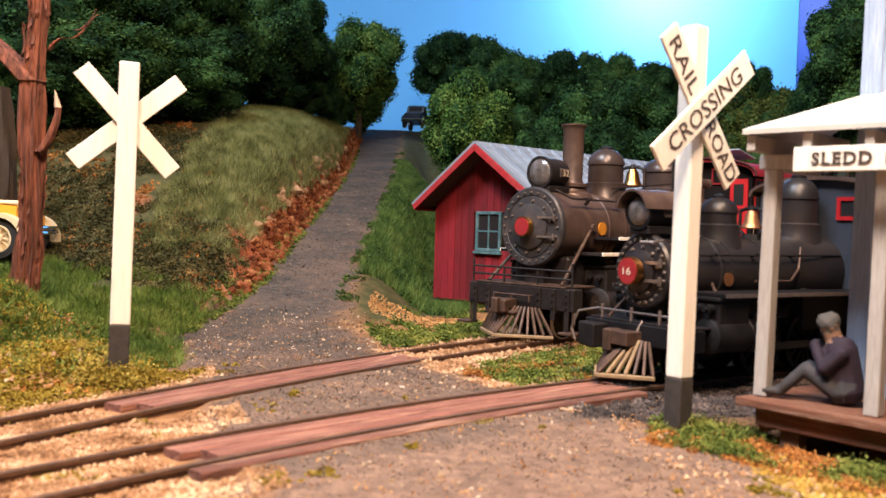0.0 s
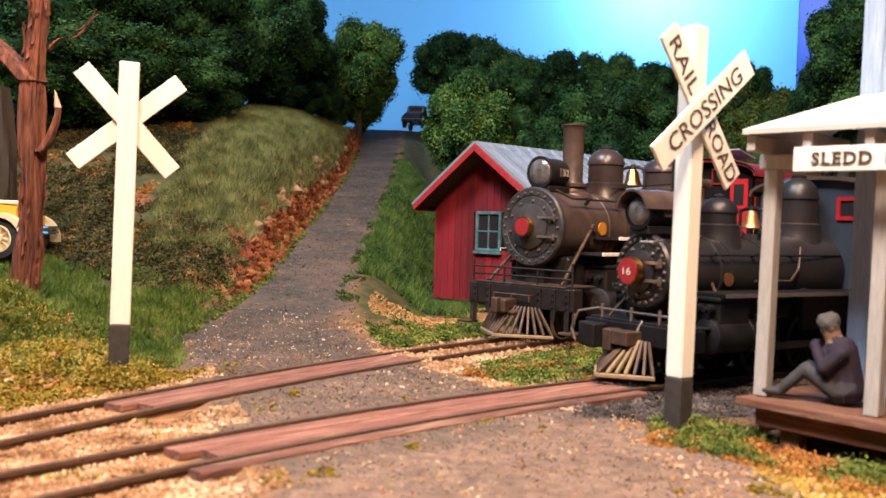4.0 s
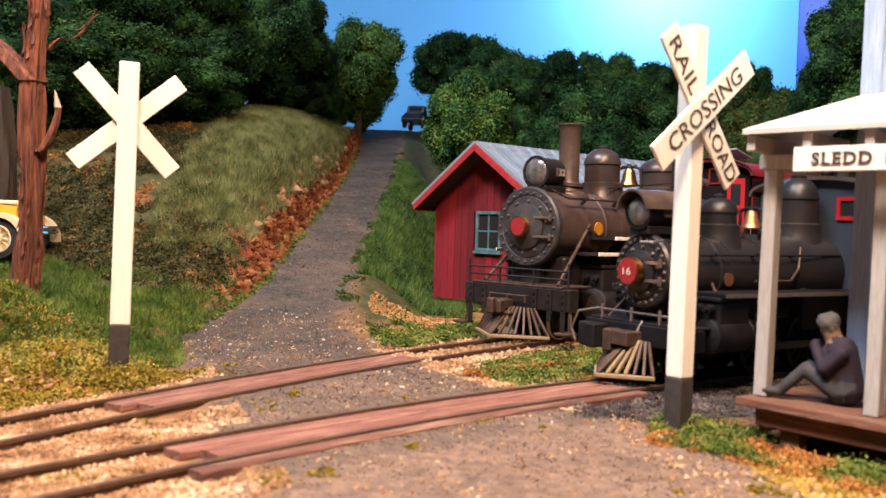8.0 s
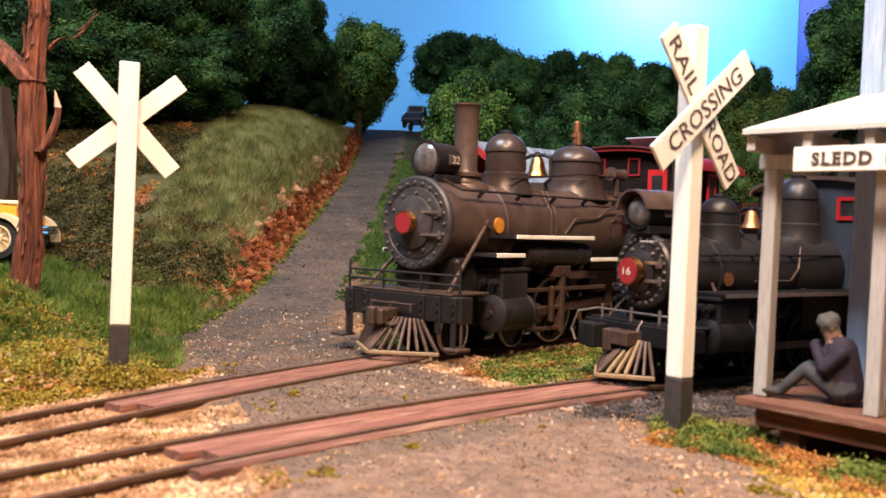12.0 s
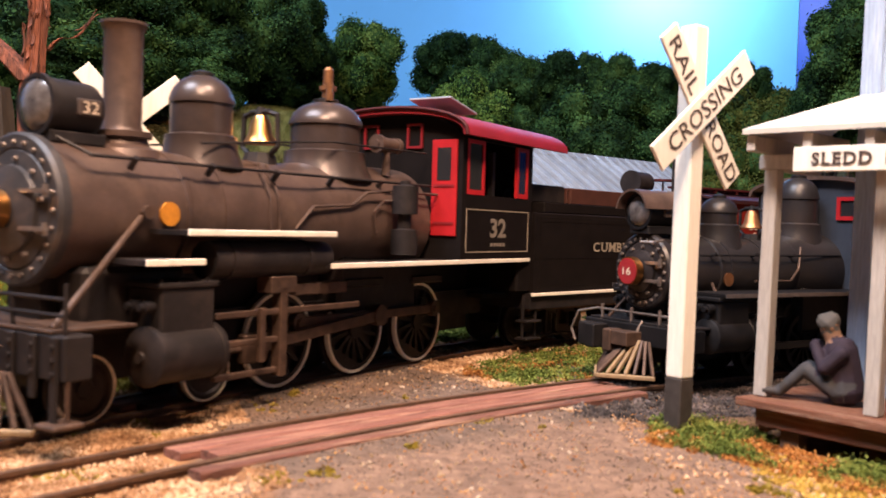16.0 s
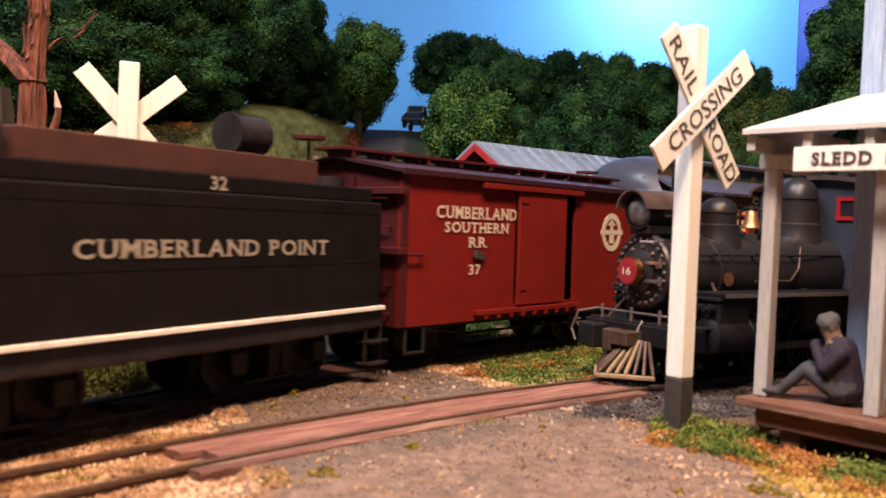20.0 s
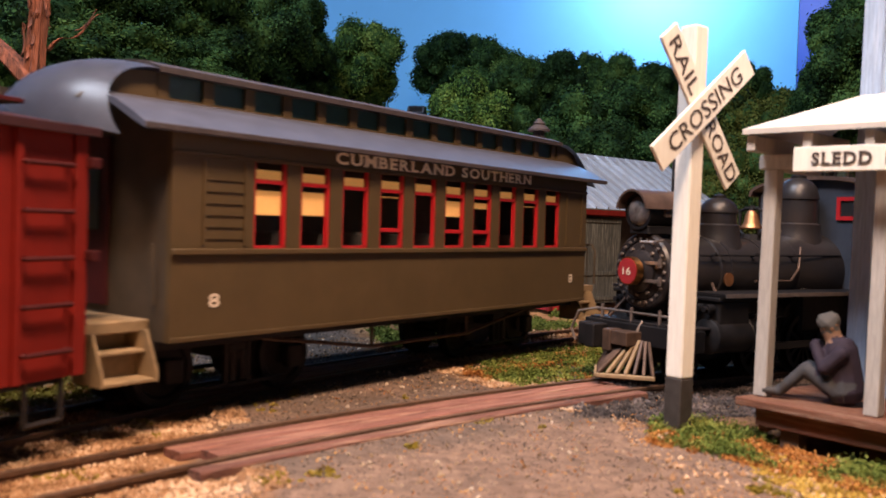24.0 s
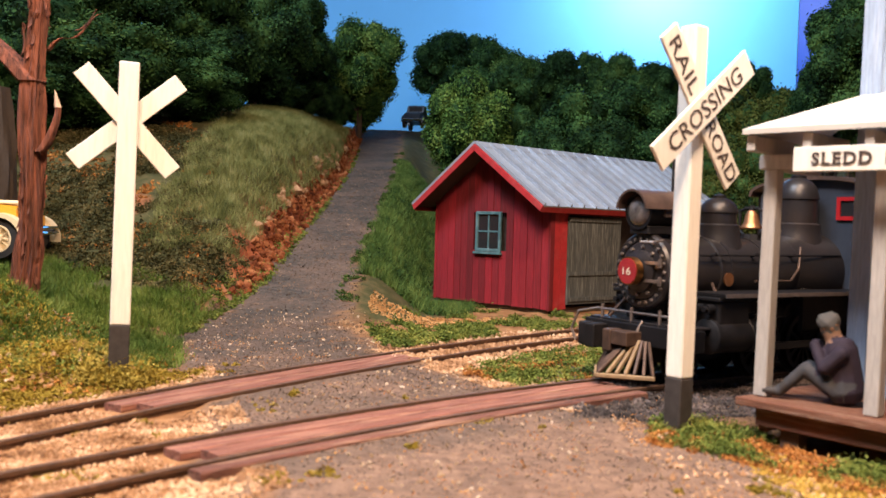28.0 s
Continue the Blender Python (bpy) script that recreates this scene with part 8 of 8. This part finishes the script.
    scatter("porch_litter", (1.5, 4.5, 5.2, 9.2, lambda x, y: -0.85 < porch(x, y) < 0.03 and patch(x, y, 1.6, 2) < 0.3 and off_track(x, y) > 0.9 and x > 1.9 - 0.35 * (8 - y)), 30000, M["moss_rust"], "orange-brown leaf litter in front of the porch", "leaf litter", 39, (0.008, 0.02), 0.035)
    # gold flock, brightened and spread wider to paint the lamp's pool of light
    scatter("porch_gold", (1.8, 4.6, 4.6, 7.6, lambda x, y: -1.7 < porch(x, y) < -0.3 and x > 2.45 + 0.3 * patch(x, y, 2, 7) and patch(x, y, 1.2, 7) > -0.3), 60000, M["moss_gold_lit"], "golden ground flock before the porch, brightened as a painted pool of light", "moss", 40, (0.007, 0.016), 0.02)
    scatter("road_tufts", (-1.5, 2.6, 5.4, 9.5, lambda x, y: off_track(x, y) > 0.6 and patch(x, y, 2.4, 12) > 0.62), 2600, M["moss_gold"], "small mossy tufts in the gravel", "weeds", 41, (0.008, 0.018), 0.03)
    scatter("golden_shrub", (-3.75, -3.1, 9.25, 9.65, lambda x, y: True), 9000, M["moss_gold"], "golden-yellow shrub at the foot of the sign post", "shrub", 42, (0.012, 0.028), 0.15, 0.03)
    scatter("shed_weeds", (-0.9, 3.2, 17.2, 20.4, lambda x, y: patch(x, y, 1.0, 3) > 0.3 and e_of(x, y) > 0.9), 7000, M["moss"], "weeds in front of the shed", "weeds", 43, (0.015, 0.035), 0.1)
    scatter("verge_weeds", (-1.6, 0.4, 18.2, 30, lambda x, y: 0.05 < e_of(x, y) < 1.8 and not (x > -0.3 and 20.4 < y < 26) and patch(x, y, 0.9, 9) > 0.05), 14000, M["leaf_mid"], "dark green weeds on the road verge", "weeds", 44, (0.015, 0.035), 0.17)
    stones("ballast", (-5.2, 1.4, 4.6, 12.5, lambda x, y: off_track(x, y) < 1.15 and not planked(x, y) and (d_of(x, y) > -0.25 or e_of(x, y) > -0.1)), 34000, M["stone"], "tan and cream ballast stones along the tracks", 51, (0.008, 0.031))
    stones("far_ballast", (-0.9, 6, 11.5, 18.5, lambda x, y: abs((Vector((x, y)) - FAR_C).length - FAR_R) < 1.2 and e_of(x, y) > -0.1), 7000, M["stone"], "tan ballast stones on the main track", 52, (0.014, 0.05))
    stones("gravel", (-4.2, 3.2, 5.2, 15, lambda x, y: d_of(x, y) < 0.3 and off_track(x, y) > 0.42 and (Vector((x, y)) - NEAR_C).length - NEAR_R > -0.7), 15000, M["stone_grey"], "fine grey road gravel", 53, (0.005, 0.018))
    stones("road_gravel", (-4.4, -1.2, 14, 34, lambda x, y: d_of(x, y) < 0.15 and e_of(x, y) < 0.15), 7000, M["stone_grey"], "fine grey gravel on the climbing road", 54, (0.01, 0.03))
    stones("clay_clods", (-5.6, -3.2, 16, 44, lambda x, y: 0.0 < d_of(x, y) < min(0.5, 0.15 + 0.1 * (y - 15.5))), 7500, M["clod"], "crumbled red clay in the road cutting", 55, (0.015, 0.11), True)
    stones("pale_rocks", (-5.6, -3.2, 18.5, 40, lambda x, y: 0.4 < d_of(x, y) < 0.72 and patch(x, y, 0.5, 14) > 0.02), 150, M["lip"], "pale cream rock along the lip of the cutting", 58, (0.05, 0.2), True)
    scatter("road_edge_weeds", (-2.2, -0.6, 16, 40, lambda x, y: -0.25 < e_of(x, y) < 0.15 and patch(x, y, 0.9, 16) > 0.05), 12000, M["verge_green"], "low weeds creeping over the road edge", "weeds", 67, (0.012, 0.03), 0.07)
    scatter("cutting_weeds", (-4.6, -3.0, 13.5, 40, lambda x, y: -0.12 < d_of(x, y) < (0.22 if y > 17 else 0.7) and (y < 17 or patch(x, y, 0.8, 15) > -0.1)), 26000, M["moss"], "low weeds at the foot of the cutting", "weeds", 59, (0.012, 0.03), 0.08)
    scatter("sawdust", (-2.0, 1.7, 15.6, 19.4, lambda x, y: e_of(x, y) > 0.35 and abs(y - 16.7 - 0.4 * x) < 0.7 + 0.7 * patch(x, y, 1.2, 3)), 17000, M["sawdust"], "orange sawdust litter beside the road", "leaf litter", 60, (0.012, 0.03), 0.02)
    stones("cinders", (1.3, 6, 8.4, 14, lambda x, y: abs((Vector((x, y)) - NEAR_C).length - NEAR_R) < 1.6), 14000, M["cinder"], "dark grey cinder ballast under the siding", 61, (0.012, 0.045))
    stones("fore_gravel", (-2.6, 3.2, 5.0, 9.6, lambda x, y: (Vector((x, y)) - NEAR_C).length - NEAR_R < -0.7), 7000, M["fore"], "fine pinkish-tan road gravel", 65, (0.004, 0.012))
    scatter("deck_end_weeds", (2.25, 2.95, 7.75, 8.7, lambda x, y: porch(x, y) < 0.35 + 0.2 * patch(x, y, 2, 1) and abs((Vector((x, y)) - NEAR_C).length - NEAR_R) > 0.75), 9000, M["moss"], "green weeds at the end of the deck", "weeds", 66, (0.008, 0.022), 0.1)
    stones("pebbles", (-2.2, 2.9, 5.2, 10.5, lambda x, y: off_track(x, y) > 0.6 and d_of(x, y) < -0.4), 600, M["pebble"], "pale pebbles in the road gravel", 62, (0.012, 0.034))
    stones("pebbles", (-3.6, 0.5, 9.5, 15.5, lambda x, y: off_track(x, y) > 0.5 and d_of(x, y) < 0 and e_of(x, y) < 0.3), 500, M["pebble"], "pale pebbles in the road gravel", 63, (0.012, 0.034))
    scatter("near_flock", (-6.5, -2.0, 7.6, 10.4, lambda x, y: 0.8 < (Vector((x, y)) - FAR_C).length - FAR_R < 2.6 and d_of(x, y) > -0.1), 40000, M["moss_gold"], "golden-green flock along the trackside", "moss", 64, (0.01, 0.024), 0.05)
    scatter("ballast_moss", (-5.2, 1.4, 4.8, 12, lambda x, y: off_track(x, y) < 1.3 and not planked(x, y) and d_of(x, y) > -0.6 and patch(x, y, 2.2, 21) > 0.38), 7000, M["moss_gold"], "yellow-green moss growing through the ballast", "moss", 71, (0.008, 0.02), 0.03)
    scatter("road_litter", (-3.6, 3.4, 4.8, 13.5, lambda x, y: off_track(x, y) > 0.5 and d_of(x, y) < 0.2 and patch(x, y, 3.0, 23) > 0.1), 3600, M["moss_rust"], "scraps of rust-brown leaf litter in the road gravel", "leaf litter", 72, (0.006, 0.016), 0.0, 0.004)
    stones("dark_gravel", (-3.6, 3.4, 4.6, 13.5, lambda x, y: off_track(x, y) > 0.45 and d_of(x, y) < 0.2 and patch(x, y, 1.4, 24) > -0.3), 9000, M["cinder"], "dark grit in the road gravel", 73, (0.004, 0.014))
    stones("mound_stones", (-7, -3.4, 9.2, 11.8, lambda x, y: off_track(x, y) > 0.9 and d_of(x, y) > 0.1), 900, M["stone"], "scattered stones on the mound", 56, (0.02, 0.08))
    stones("porch_stones", (1.6, 4.2, 5.2, 9.0, lambda x, y: porch(x, y) < 0.0), 900, M["stone"], "scattered stones in front of the porch", 57, (0.012, 0.04))


build_cover()


def motions():
    for ob, offset, span in VEHICLES:
        walk(ob, [(t, vehicle_pose(run_at(t) + offset, span)) for t in TIMES])
    for ob, at, radius in WHEELS:
        rows = []
        for t in FINE:
            turn = (RUN[0][1] - run_at(t)) / radius
            rows.append((t, Matrix.Translation(Vector(at) * U) @ Matrix.Rotation(turn, 4, "Y")))
        walk(ob, rows)
    for ob, at, crank, phase in RODS:
        rows = []
        for t in TIMES:
            turn = (RUN[0][1] - run_at(t)) / DRIVER_R + phase
            rows.append((t, Matrix.Translation((Vector(at) + Vector((math.cos(turn) * crank, 0, -math.sin(turn) * crank))) * U)))
        walk(ob, rows)
    for ob, fixed, length, crank, phase in MAIN_RODS:
        rows = []
        for t in TIMES:
            turn = (RUN[0][1] - run_at(t)) / DRIVER_R + phase
            pin = Vector((fixed[0] + crank * math.cos(turn), fixed[1], fixed[2] - crank * math.sin(turn)))
            tilt = math.asin((pin.z - fixed[2]) / length)
            rows.append((t, Matrix.Translation(pin * U) @ Matrix.Rotation(tilt, 4, "Y")))
        walk(ob, rows)
    for ob, at, length, crank, phase in CROSSHEADS:
        rows = []
        for t in TIMES:
            turn = (RUN[0][1] - run_at(t)) / DRIVER_R + phase
            rows.append((t, Matrix.Translation(Vector((at[0] + crank * math.cos(turn) + math.sqrt(length ** 2 - (crank * math.sin(turn)) ** 2), at[1], at[2])) * U)))
        walk(ob, rows)


motions()
